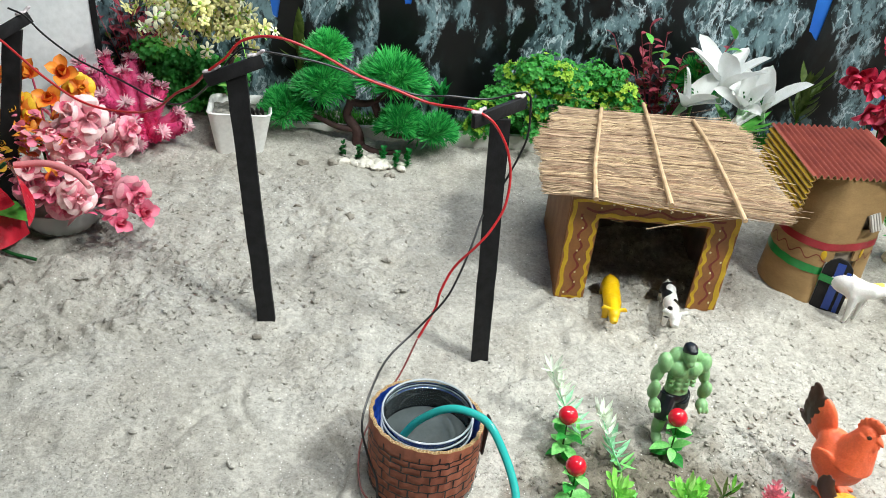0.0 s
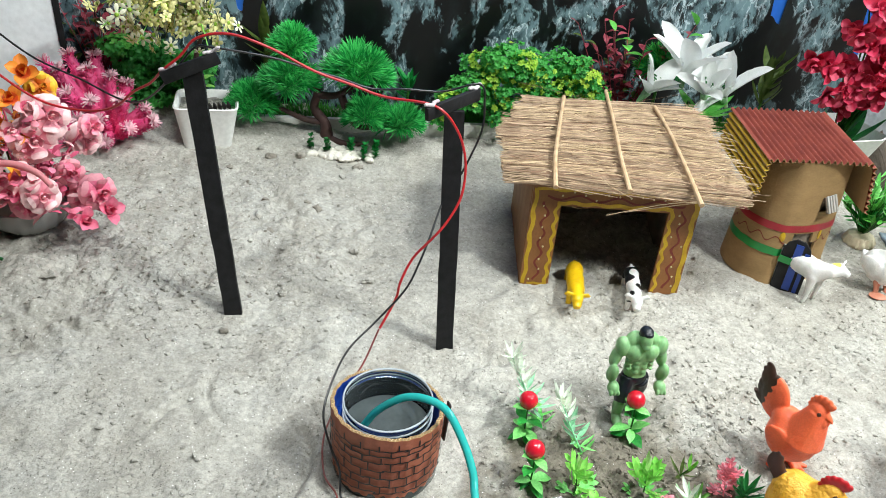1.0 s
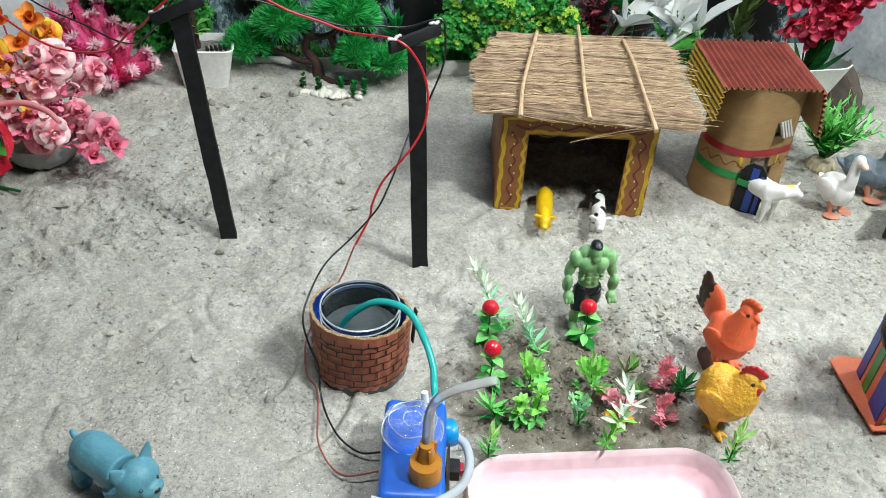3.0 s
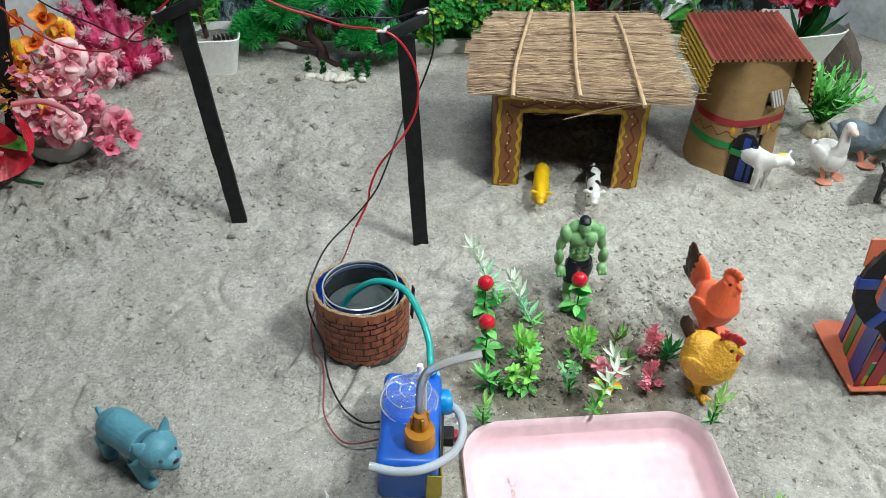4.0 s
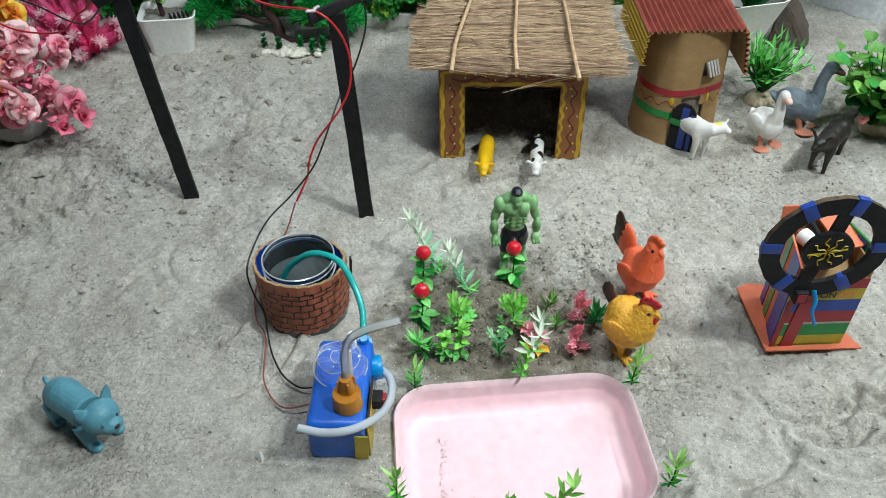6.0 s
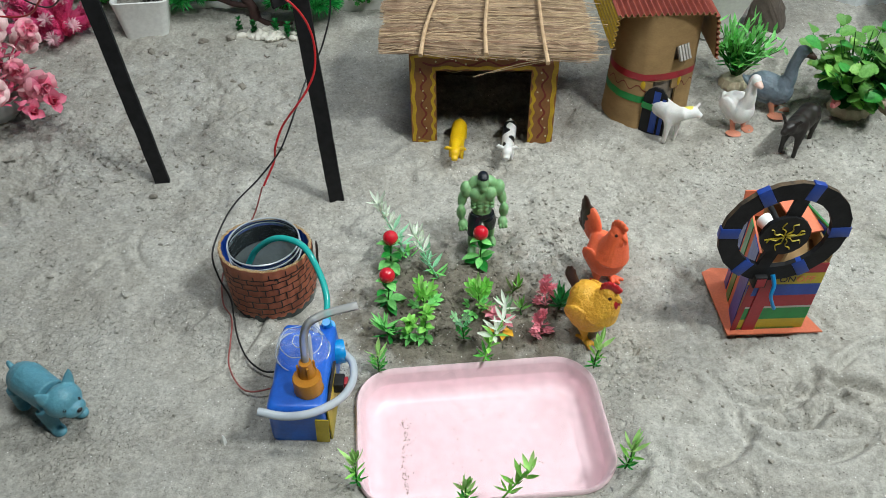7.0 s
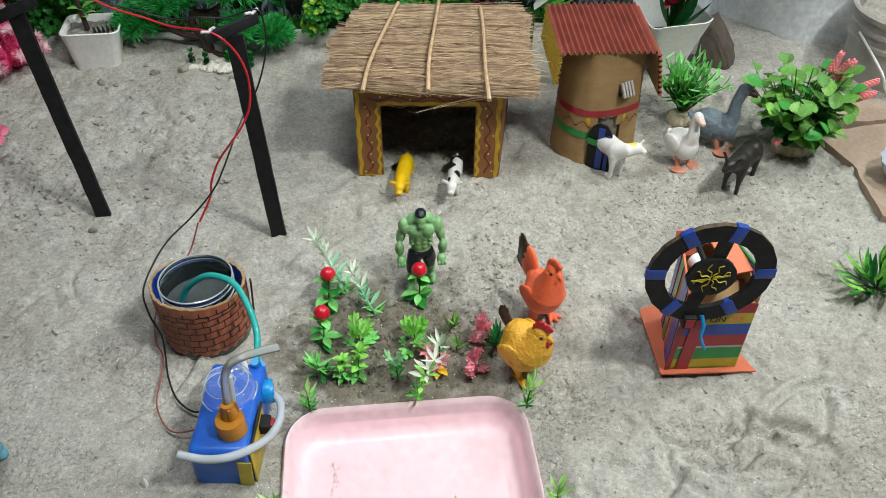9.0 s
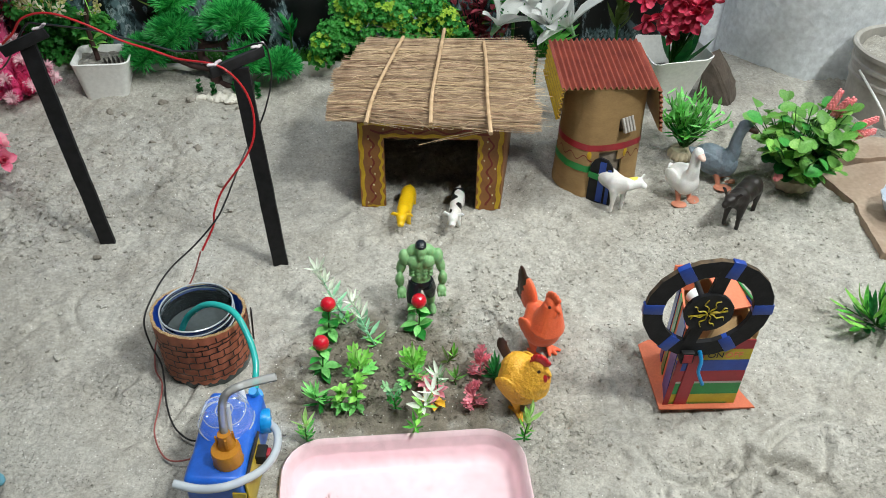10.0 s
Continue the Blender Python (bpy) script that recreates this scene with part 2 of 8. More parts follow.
def sand_material():
    mat = bpy.data.materials.new("river_sand")
    mat.use_nodes = True
    nt = mat.node_tree
    N, L = nt.nodes, nt.links
    bsdf = N["Principled BSDF"]
    co = N.new("ShaderNodeTexCoord")

    def noise_of(scale, detail=4, kind=None):
        t = N.new("ShaderNodeTexNoise")
        t.inputs["Scale"].default_value, t.inputs["Detail"].default_value = scale, detail
        L.new(co.outputs["Object"], t.inputs["Vector"])
        return t.outputs["Fac"]

    def span(v, a, b, c, d):
        r = N.new("ShaderNodeMapRange")
        for i, x in enumerate((a, b, c, d)):
            r.inputs[1 + i].default_value = x
        L.new(v, r.inputs[0])
        return r.outputs[0]

    def blend(f, a, b):
        x = N.new("ShaderNodeMix")
        x.data_type = "RGBA"
        L.new(f, x.inputs[0])
        for i, c in ((6, a), (7, b)):
            if isinstance(c, tuple):
                x.inputs[i].default_value = (*c, 1)
            else:
                L.new(c, x.inputs[i])
        return x.outputs[2]

    def times(a, b):
        x = N.new("ShaderNodeMath")
        x.operation = "MULTIPLY"
        L.new(a, x.inputs[0])
        if isinstance(b, float):
            x.inputs[1].default_value = b
        else:
            L.new(b, x.inputs[1])
        return x.outputs[0]

    dry = blend(span(noise_of(9, 7), 0.36, 0.64, 0, 1), (0.455, 0.440, 0.400), (0.390, 0.370, 0.328))
    # damp soil of the vegetable bed, with a ragged edge
    mp = N.new("ShaderNodeMapping")
    mp.inputs["Location"].default_value, mp.inputs["Scale"].default_value = (-0.345 / 0.170, -0.655 / 0.145, 0), (1 / 0.170, 1 / 0.145, 0)
    L.new(co.outputs["Object"], mp.inputs["Vector"])
    ln = N.new("ShaderNodeVectorMath")
    ln.operation = "LENGTH"
    L.new(mp.outputs[0], ln.inputs[0])
    edge = N.new("ShaderNodeMath")
    edge.operation = "ADD"
    L.new(ln.outputs["Value"], edge.inputs[0]), L.new(span(noise_of(22, 5), 0.3, 0.7, -0.35, 0.35), edge.inputs[1])
    damp = span(edge.outputs[0], 0.82, 1.28, 0.90, 0.0)
    stain = times(span(noise_of(5.5, 6), 0.52, 0.66, 0, 1), 0.16)
    col = blend(damp, blend(stain, dry, (0.27, 0.245, 0.20)), (0.16, 0.138, 0.105))
    cell = N.new("ShaderNodeTexVoronoi")
    cell.inputs["Scale"].default_value = 640
    L.new(co.outputs["Object"], cell.inputs["Vector"])
    cells = N.new("ShaderNodeSeparateColor")
    L.new(cell.outputs["Color"], cells.inputs[0])
    grain = times(span(cells.outputs[0], 0.0, 1.0, 0.84, 1.13), span(noise_of(150, 4), 0.3, 0.7, 0.80, 1.16))
    blot = span(noise_of(40, 8), 0.3, 0.7, 0.86, 1.12)
    hsv = N.new("ShaderNodeHueSaturation")
    L.new(times(grain, blot), hsv.inputs["Value"]), L.new(col, hsv.inputs["Color"])
    vor = N.new("ShaderNodeTexVoronoi")
    vor.inputs["Scale"].default_value = 330
    L.new(co.outputs["Object"], vor.inputs["Vector"])
    sep = N.new("ShaderNodeSeparateColor")
    L.new(vor.outputs["Color"], sep.inputs[0])
    close = span(vor.outputs["Distance"], 0.2, 0.34, 1, 0)
    dark = times(span(sep.outputs[0], 0.925, 0.935, 0, 1), close)
    # sparkle of single grains painted in as near-white, smoother specks
    glint = times(span(sep.outputs[1], 0.966, 0.974, 0, 1), close)
    col = blend(glint, blend(dark, hsv.outputs["Color"], (0.10, 0.085, 0.07)), (0.92, 0.92, 0.90))
    L.new(col, bsdf.inputs["Base Color"])
    L.new(span(glint, 0, 1, 0.9, 0.25), bsdf.inputs["Roughness"])
    bsdf.inputs["Specular IOR Level"].default_value = 0.3
    h = N.new("ShaderNodeMath")
    h.operation = "ADD"
    L.new(times(times(noise_of(120, 5), span(noise_of(7, 3), 0.36, 0.64, 0.4, 1.3)), 0.0018), h.inputs[0]), L.new(times(noise_of(460, 2), 0.0008), h.inputs[1])
    # crumbs in loose patches
    crumb = times(span(noise_of(210, 3), 0.57, 0.68, 0, 1), span(noise_of(6, 4), 0.42, 0.58, 0.15, 1.0))
    total = N.new("ShaderNodeMath")
    L.new(h.outputs[0], total.inputs[0]), L.new(times(crumb, 0.0018), total.inputs[1])
    bn = N.new("ShaderNodeBump")
    bn.inputs["Distance"].default_value = 1.0
    bn.inputs["Strength"].default_value = 1.0
    L.new(total.outputs[0], bn.inputs["Height"]), L.new(bn.outputs["Normal"], bsdf.inputs["Normal"])
    return mat


def rock_print():
    """A printed mountain: black rock with teal and white ridges."""
    mat = bpy.data.materials.new("rock_print")
    mat.use_nodes = True
    nt = mat.node_tree
    N, L = nt.nodes, nt.links
    bsdf = N["Principled BSDF"]
    co = N.new("ShaderNodeTexCoord")
    warp = N.new("ShaderNodeTexNoise")
    warp.inputs["Scale"].default_value, warp.inputs["Detail"].default_value = 5, 5
    L.new(co.outputs["Object"], warp.inputs["Vector"])
    mixv = N.new("ShaderNodeVectorMath")
    mixv.operation = "MULTIPLY_ADD"
    mixv.inputs[1].default_value = (0.085, 0.085, 0.085)
    L.new(warp.outputs["Color"], mixv.inputs[0]), L.new(co.outputs["Object"], mixv.inputs[2])
    mp = N.new("ShaderNodeMapping")
    mp.inputs["Rotation"].default_value, mp.inputs["Scale"].default_value = (0, radians(-50), 0), (2.3, 1, 1.15)
    L.new(mixv.outputs[0], mp.inputs["Vector"])

    def tex(scale, detail, a, b, c, d, kind="FBM"):
        t, r = N.new("ShaderNodeTexNoise"), N.new("ShaderNodeMapRange")
        t.noise_type = kind
        t.inputs["Scale"].default_value, t.inputs["Detail"].default_value, t.inputs["Roughness"].default_value = scale, detail, 0.62
        L.new(mp.outputs[0], t.inputs["Vector"])
        for i, x in enumerate((a, b, c, d)):
            r.inputs[1 + i].default_value = x
        L.new(t.outputs["Fac"], r.inputs[0])
        return r.outputs[0]

    def mix(f, a, b):
        x = N.new("ShaderNodeMix")
        x.data_type = "RGBA"
        L.new(f, x.inputs[0])
        for i, c in ((6, a), (7, b)):
            if isinstance(c, tuple):
                x.inputs[i].default_value = (*c, 1)
            else:
                L.new(c, x.inputs[i])
        return x.outputs[2]

    def streak(scale, detail, thin):
        t, d, e, r = N.new("ShaderNodeTexNoise"), N.new("ShaderNodeMath"), N.new("ShaderNodeMath"), N.new("ShaderNodeMapRange")
        t.inputs["Scale"].default_value, t.inputs["Detail"].default_value, t.inputs["Roughness"].default_value = scale, detail, 0.6
        L.new(mp.outputs[0], t.inputs["Vector"])
        d.operation, e.operation = "SUBTRACT", "ABSOLUTE"
        d.inputs[1].default_value = 0.5
        L.new(t.outputs["Fac"], d.inputs[0]), L.new(d.outputs[0], e.inputs[0]), L.new(e.outputs[0], r.inputs[0])
        for i, x in enumerate((0.0, thin, 1, 0)):
            r.inputs[1 + i].default_value = x
        return r.outputs[0]

    def both(a, b):
        x = N.new("ShaderNodeMath")
        x.operation = "MULTIPLY"
        L.new(a, x.inputs[0]), L.new(b, x.inputs[1])
        return x.outputs[0]

    # black rock, broken by grey-teal faces full of holes, dark seams and a few white torrents
    faces = tex(3.4, 8, 0.475, 0.50, 0, 1)
    base = mix(tex(6, 9, 0.50, 0.66, 0, 1), (0.0025, 0.003, 0.004), (0.012, 0.018, 0.021))
    grey = mix(tex(13, 10, 0.40, 0.62, 0, 1), (0.030, 0.056, 0.066), (0.19, 0.30, 0.335))
    lit = mix(both(faces, tex(26, 12, 0.42, 0.50, 0.15, 1)), base, grey)
    brown = mix(tex(5.1, 4, 0.66, 0.71, 0, 0.35), lit, (0.07, 0.035, 0.02))
    flakes = both(faces, tex(58, 6, 0.56, 0.62, 0, 0.8))
    torrents = both(streak(5.5, 10, 0.015), tex(3.4, 4, 0.46, 0.55, 0, 1))
    col = mix(torrents, mix(flakes, brown, (0.34, 0.46, 0.50)), (0.62, 0.74, 0.80))
    L.new(col, bsdf.inputs["Base Color"])
    bsdf.inputs["Roughness"].default_value = 0.35
    return mat


SAND = sand_material()
DAMP_SAND = surface("damp_sand", (0.33, 0.305, 0.265), (0.24, 0.215, 0.18), 0.95, 60, 0.0016, 420, speck=0.2)
ROCK = rock_print()
SKY_PRINT = surface("sky_print", (0.02, 0.13, 0.62), (0.03, 0.2, 0.7), 0.35, 5)
PLASTER = surface("old_white_plaster", (0.88, 0.92, 0.96), (0.68, 0.72, 0.76), 0.8, 9, 0.0040, 45, speck=0.12)
DARK_ROOM_PAINT = surface("dark_room_paint", (0.13, 0.135, 0.135), (0.11, 0.115, 0.115), 0.7, 3)
CONCRETE = surface("concrete_floor", (0.35, 0.34, 0.32), (0.27, 0.26, 0.25), 0.85, 8, 0.001, 120)
WHITE_BOARD = surface("white_painted_board", (0.88, 0.90, 0.92), (0.78, 0.81, 0.84), 0.5, 9, 0.0004, 90)
KERB_PAINT = surface("chalky_white_board", (0.74, 0.74, 0.70), (0.58, 0.57, 0.53), 0.75, 18, 0.0006, 150)
BLACK_CARD = surface("black_painted_cardboard", (0.012, 0.012, 0.013), (0.020, 0.020, 0.022), 0.6, 60, 0.0006, 150, spec=0.2)
BROWN_CARD = surface("brown_cardboard", (0.36, 0.225, 0.095), (0.29, 0.18, 0.075), 0.75, 22, 0.0004, 300, stretch=(1, 1, 2))
PAINTED_TAN = surface("tan_painted_cardboard", (0.30, 0.125, 0.035), (0.235, 0.095, 0.03), 0.6, 30, 0.0005, 200)
INNER_CARD = surface("dark_inner_cardboard", (0.24, 0.195, 0.155), (0.16, 0.130, 0.10), 0.85, 25, 0.0004, 200)
YELLOW_PAINT = surface("yellow_paint", (0.62, 0.40, 0.015), (0.50, 0.30, 0.01), 0.5, 60, 0.0005, 250)
OXBLOOD_PAINT = surface("dark_red_paint", (0.21, 0.03, 0.015), (0.15, 0.02, 0.012), 0.5, 60, 0.0004, 250)
CREAM_PAINT = surface("cream_paint", (0.72, 0.62, 0.32), None, 0.5, 60)
RED_TAPE = surface("red_tape", (0.36, 0.018, 0.03), (0.29, 0.015, 0.025), 0.35, 40, 0.0002, 200)
GREEN_TAPE = surface("green_tape", (0.012, 0.25, 0.05), (0.01, 0.19, 0.04), 0.3, 40, 0.0002, 200)
BLUE_TAPE = surface("blue_tape", (0.012, 0.06, 0.36), (0.01, 0.045, 0.28), 0.3, 40, 0.0002, 200)
YELLOW_TAPE = surface("yellow_tape", (0.52, 0.40, 0.02), (0.42, 0.32, 0.02), 0.4, 40, 0.0002, 200)
ORANGE_CARD = surface("orange_card", (0.72, 0.19, 0.09), (0.64, 0.16, 0.08), 0.65, 30)
TERRACOTTA = surface("terracotta_paint", (0.50, 0.155, 0.080), (0.38, 0.108, 0.055), 0.6, 24, 0.0006, 180)
ROOF_RED = surface("rust_red_corrugated_card", (0.30, 0.068, 0.042), (0.22, 0.046, 0.030), 0.6, 28, 0.0003, 220)
DARK_EDGE = surface("dirty_card_edge", (0.13, 0.085, 0.045), (0.035, 0.026, 0.018), 0.8, 60, 0.0006, 200)
INK = surface("black_marker", (0.018, 0.013, 0.012), None, 0.5, 60)
STRAW = surface("straw", (0.50, 0.355, 0.240), (0.35, 0.240, 0.155), 0.7, 45, speck=0.12, island=0.34)
STRAW_RED = surface("red_brown_straw", (0.34, 0.20, 0.125), (0.24, 0.14, 0.085), 0.7, 45, speck=0.12, island=0.3)
STRAW_PALE = surface("pale_straw", (0.66, 0.50, 0.31), (0.50, 0.36, 0.21), 0.65, 45, island=0.25)
BARK_STICK = surface("peeled_stick", (0.60, 0.42, 0.25), (0.47, 0.31, 0.17), 0.65, 60, 0.0004, 300)
PINK_PLASTIC = surface("pale_pink_plastic", (0.86, 0.64, 0.685), (0.84, 0.62, 0.665), 0.28, 8)
WATER = clear("still_water", (0.98, 0.985, 0.99), 1.33, 0.01, 0.05, (0.95, 0.93, 0.95))
BLUE_PLASTIC = surface("blue_plastic", (0.022, 0.145, 0.64), (0.017, 0.105, 0.52), 0.3, 25, 0.0004, 60)
CYAN_PLASTIC = surface("cyan_plastic", (0.01, 0.30, 0.72), None, 0.3, 40)
AMBER_PLASTIC = surface("amber_plastic", (0.50, 0.21, 0.015), (0.44, 0.18, 0.012), 0.35, 30, sss=0.1)
# the pale haze also stands for white highlights on the dome
FILM_PLASTIC = clear("ribbed_film", (0.95, 0.98, 1.0), 2.1, 0.05, 0.12, (0.86, 0.93, 1.0))
JAR_PLASTIC = clear("jar_plastic", (0.86, 0.93, 0.98), 1.8, 0.04, 0.03, (0.70, 0.86, 1.0))
SMOKE_TUBE = clear("clear_grey_tube", (0.94, 0.95, 0.95), 1.35, 0.06, 0.34, (0.86, 0.87, 0.88))
MILKY_TUBE = clear("milky_tube", (0.80, 0.86, 0.92), 1.45, 0.12, 0.62, (0.72, 0.78, 0.84))
TEAL_TUBE = clear("teal_tube", (0.30, 0.80, 0.78), 1.40, 0.12, 0.62, (0.045, 0.60, 0.56))
RIM_HIGHLIGHT = clear("rim_highlight_plastic", (0.94, 0.97, 1.0), 1.6, 0.08, 0.45, (0.86, 0.93, 1.0))
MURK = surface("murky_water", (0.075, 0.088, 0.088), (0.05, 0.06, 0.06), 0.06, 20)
RED_WIRE = surface("red_wire", (0.52, 0.02, 0.025), None, 0.35, 60)
PINK_WIRE = surface("faded_red_wire", (0.34, 0.10, 0.09), None, 0.4, 60)
BLACK_WIRE = surface("black_wire", (0.014, 0.014, 0.015), None, 0.35, 60)
PALE_TAPE = surface("pale_sticky_tape", (0.62, 0.58, 0.60), (0.45, 0.38, 0.42), 0.4, 90, 0.0008, 300)
WHITE_PLASTIC = surface("white_plastic", (0.90, 0.90, 0.88), (0.84, 0.84, 0.82), 0.4, 14)
DIRTY_WHITE = surface("dusty_white_plastic", (0.52, 0.50, 0.46), (0.36, 0.34, 0.31), 0.6, 14, 0.0004, 120)
STONE = surface("brown_stone", (0.115, 0.090, 0.072), (0.07, 0.055, 0.045), 0.85, 22, 0.0025, 70, speck=0.1)
SILT = surface("brown_silt", (0.30, 0.20, 0.16), (0.22, 0.15, 0.12), 0.9, 60)
SLAB = surface("sandy_stone_slab", (0.46, 0.36, 0.28), (0.38, 0.28, 0.21), 0.85, 14, 0.002, 80, speck=0.08)
PEBBLE = surface("white_pebble", (0.78, 0.75, 0.68), (0.64, 0.60, 0.52), 0.7, 60, 0.0008, 160, vary=0.12)

# ---- setting ----
TRAY = dict(x=0.373, y=0.440, w=0.348, d=0.222, r=0.055, turn=4.5, rim=-0.008)


def round_rect(w, d, r, n=7):
    pts = []
    for cx, cy, a0 in ((w / 2 - r, d / 2 - r, 0), (-w / 2 + r, d / 2 - r, 90), (-w / 2 + r, -d / 2 + r, 180), (w / 2 - r, -d / 2 + r, 270)):
        pts += [(cx + r * math.cos(radians(a0 + 90 * k / n)), cy + r * math.sin(radians(a0 + 90 * k / n))) for k in range(n + 1)]
    return pts


def tray_depth(x, y):
    """How far inside the tray's edge a place lies (plus: inside)."""
    a = radians(-TRAY["turn"])
    dx, dy = x - TRAY["x"], y - TRAY["y"]
    u, v = dx * math.cos(a) - dy * math.sin(a), dx * math.sin(a) + dy * math.cos(a)
    qx, qy = abs(u) - TRAY["w"] / 2 + TRAY["r"], abs(v) - TRAY["d"] / 2 + TRAY["r"]
    return TRAY["r"] - math.hypot(max(qx, 0), max(qy, 0)) - min(max(qx, qy), 0)


GROOVES = [(0.785, 0.520, 0.074, 165, 385, 0.007), (0.79, 0.518, 0.046, 200, 360, 0.006), (-0.16, 0.70, 0.10, -60, 40, 0.006), (-0.12, 0.66, 0.15, -70, 10, 0.006), (0.84, 0.40, 0.07, 20, 150, 0.007), (0.86, 0.38, 0.11, 10, 120, 0.006), (0.70, 0.36, 0.05, 180, 300, 0.007), (0.80, 0.47, 0.06, 190, 350, 0.007), (0.82, 0.46, 0.10, 200, 340, 0.007), (0.86, 0.44, 0.045, 150, 330, 0.006), (0.66, 0.45, 0.09, 250, 350, 0.006), (0.98, 0.45, 0.10, 60, 190, 0.006)]
groove_rnd = random.Random(23)
for _ in range(26):
    start = groove_rnd.uniform(20, 160)
    GROOVES.append((groove_rnd.uniform(0.60, 1.20), groove_rnd.uniform(0.10, 0.52), groove_rnd.uniform(0.05, 0.16), start, start + groove_rnd.uniform(20, 60), groove_rnd.uniform(0.002, 0.005)))
for _ in range(46):
    start = groove_rnd.uniform(0, 360)
    GROOVES.append((groove_rnd.uniform(-0.75, 1.2), groove_rnd.uniform(0.3, 1.15), groove_rnd.uniform(0.035, 0.13), start, start + groove_rnd.uniform(35, 100), groove_rnd.uniform(0.002, 0.0058)))
GROOVE_CELLS = {}
for groove in GROOVES:
    reach = groove[2] + 0.04
    for ci in range(int((groove[0] - reach) * 10 + 20), int((groove[0] + reach) * 10 + 20) + 1):
        for cj in range(int((groove[1] - reach) * 10 + 20), int((groove[1] + reach) * 10 + 20) + 1):
            GROOVE_CELLS.setdefault((ci, cj), []).append(groove)


DENT_CELLS = {}
for dent in range(52):
    near = dent < 30
    px, py = (groove_rnd.uniform(0.58, 1.25), groove_rnd.uniform(0.15, 0.62)) if near else (groove_rnd.uniform(-0.7, 0.9), groove_rnd.uniform(0.5, 1.1))
    dent = (px, py, groove_rnd.uniform(0.008, 0.017), groove_rnd.uniform(0.010, 0.024), groove_rnd.uniform(0.003, 0.0065))
    for ci in range(int((px - 0.06) * 10 + 20), int((px + 0.06) * 10 + 20) + 1):
        for cj in range(int((py - 0.06) * 10 + 20), int((py + 0.06) * 10 + 20) + 1):
            DENT_CELLS.setdefault((ci, cj), []).append(dent)


def sand_height(x, y):
    z = ground(x, y)
    v = Vector((x, y, 0))
    rough = 0.30 + 0.16 * max(0.0, min(1.0, (y - 0.62) * 6)) + 1.3 * max(0.0, noise.noise(v * 3.1 + Vector((7, 3, 0))) + 0.12) + 0.75 * math.exp(-(((x - 0.52) / 0.12) ** 2) - ((y - 0.84) / 0.09) ** 2) + 0.28 * max(0.0, min(1.0, (-x - 0.15) * 3)) * max(0.0, min(1.0, (y - 0.75) * 4))
    z += 0.007 * noise.noise(v * 8) + 0.0090 * rough * noise.noise(v * 19) + 0.0050 * rough * noise.noise(v * 41) + 0.0085 * rough * (abs(noise.noise(v * 23 + Vector((2, 5, 0)))) - 0.2) + 0.005 * rough * (abs(noise.noise(v * 60 + Vector((8, 1, 0)))) - 0.2) + 0.0030 * rough * noise.noise(v * 90) + 0.0022 * rough * noise.noise(v * 150)
    lump = noise.noise(v * 55 + Vector((3, 9, 1)))
    z += 0.012 * max(0, lump - 0.36) * rough
    pit = noise.noise(v * 38 + Vector((11, 2, 4)))
    z -= 0.012 * max(0, pit - 0.42) * rough
    # finger grooves swept in curves over the open sand
    for cx, cy, r0, a0, a1, deep in GROOVE_CELLS.get((int(x * 10 + 20), int(y * 10 + 20)), ()):
        d = math.hypot(x - cx, y - cy)
        a = math.degrees(math.atan2(y - cy, x - cx)) % 360
        inside = (a - a0) % 360 < (a1 - a0)
        if inside and abs(d - r0) < 0.03:
            fade = min(1.0, 5.0 * min((a - a0) % 360, (a1 - a) % 360) / (a1 - a0))
            z -= 1.5 * deep * fade * (math.exp(-(((d - r0) / 0.0060) ** 2)) - 0.6 * math.exp(-(((d - r0 - 0.013) / 0.008) ** 2)))
    # fingertip dents
    for px, py, ax, ay, deep in DENT_CELLS.get((int(x * 10 + 20), int(y * 10 + 20)), ()):
        q = ((x - px) / ax) ** 2 + ((y - py) / ay) ** 2
        if q < 5:
            z += 1.15 * deep * (-math.exp(-q * q) + 0.35 * math.exp(-((q - 1.9) ** 2) * 2))
    # sand heaped against the board at the back
    z += 0.009 * max(0.0, min(1.0, (y - 1.46) / 0.12)) ** 2 * (1.0 + 0.9 * noise.noise(v * 9 + Vector((4, 4, 0)))) * (1.0 if x < 0.9 else 0.3)
    bed = math.exp(-(((x - 0.36) / 0.17) ** 4) - ((y - 0.66) / 0.12) ** 4)
    z += bed * (0.008 * noise.noise(v * 36) + 0.0065 * noise.noise(v * 80) + 0.003 * noise.noise(v * 140))
    k = tray_depth(x, y)
    edge = min(max((k + 0.05) / 0.05, 0), 1)
    z += edge * (-0.016 - z)
    if k > 0.0:
        z = -0.016 - min(k, 0.012) * 8
    return z


def clod(s, rnd, x, y, r):
    """A crumb of damp sand: broken, many-sided and half sunk."""
    k = len(s.v)
    fine = (14, 10) if r > 0.0055 else (7, 5)
    s.ball((0, 0, 0), (r, r * rnd.uniform(0.55, 1), r * rnd.uniform(0.4, 0.75)), 0, (rnd.uniform(-25, 25), 0, rnd.uniform(0, 180)), *fine)
    z, off = sand_height(x, y) + r * 0.08, Vector((x * 50, y * 50, 0))
    for i in range(k, len(s.v)):
        v = Vector(s.v[i])
        v *= 1 + 0.75 * noise.noise(v / r * 1.1 + off) + 0.35 * noise.noise(v / r * 3.1 + off) + 0.12 * rnd.uniform(-1, 1)
        s.v[i] = (v.x + x, v.y + y, v.z + z)


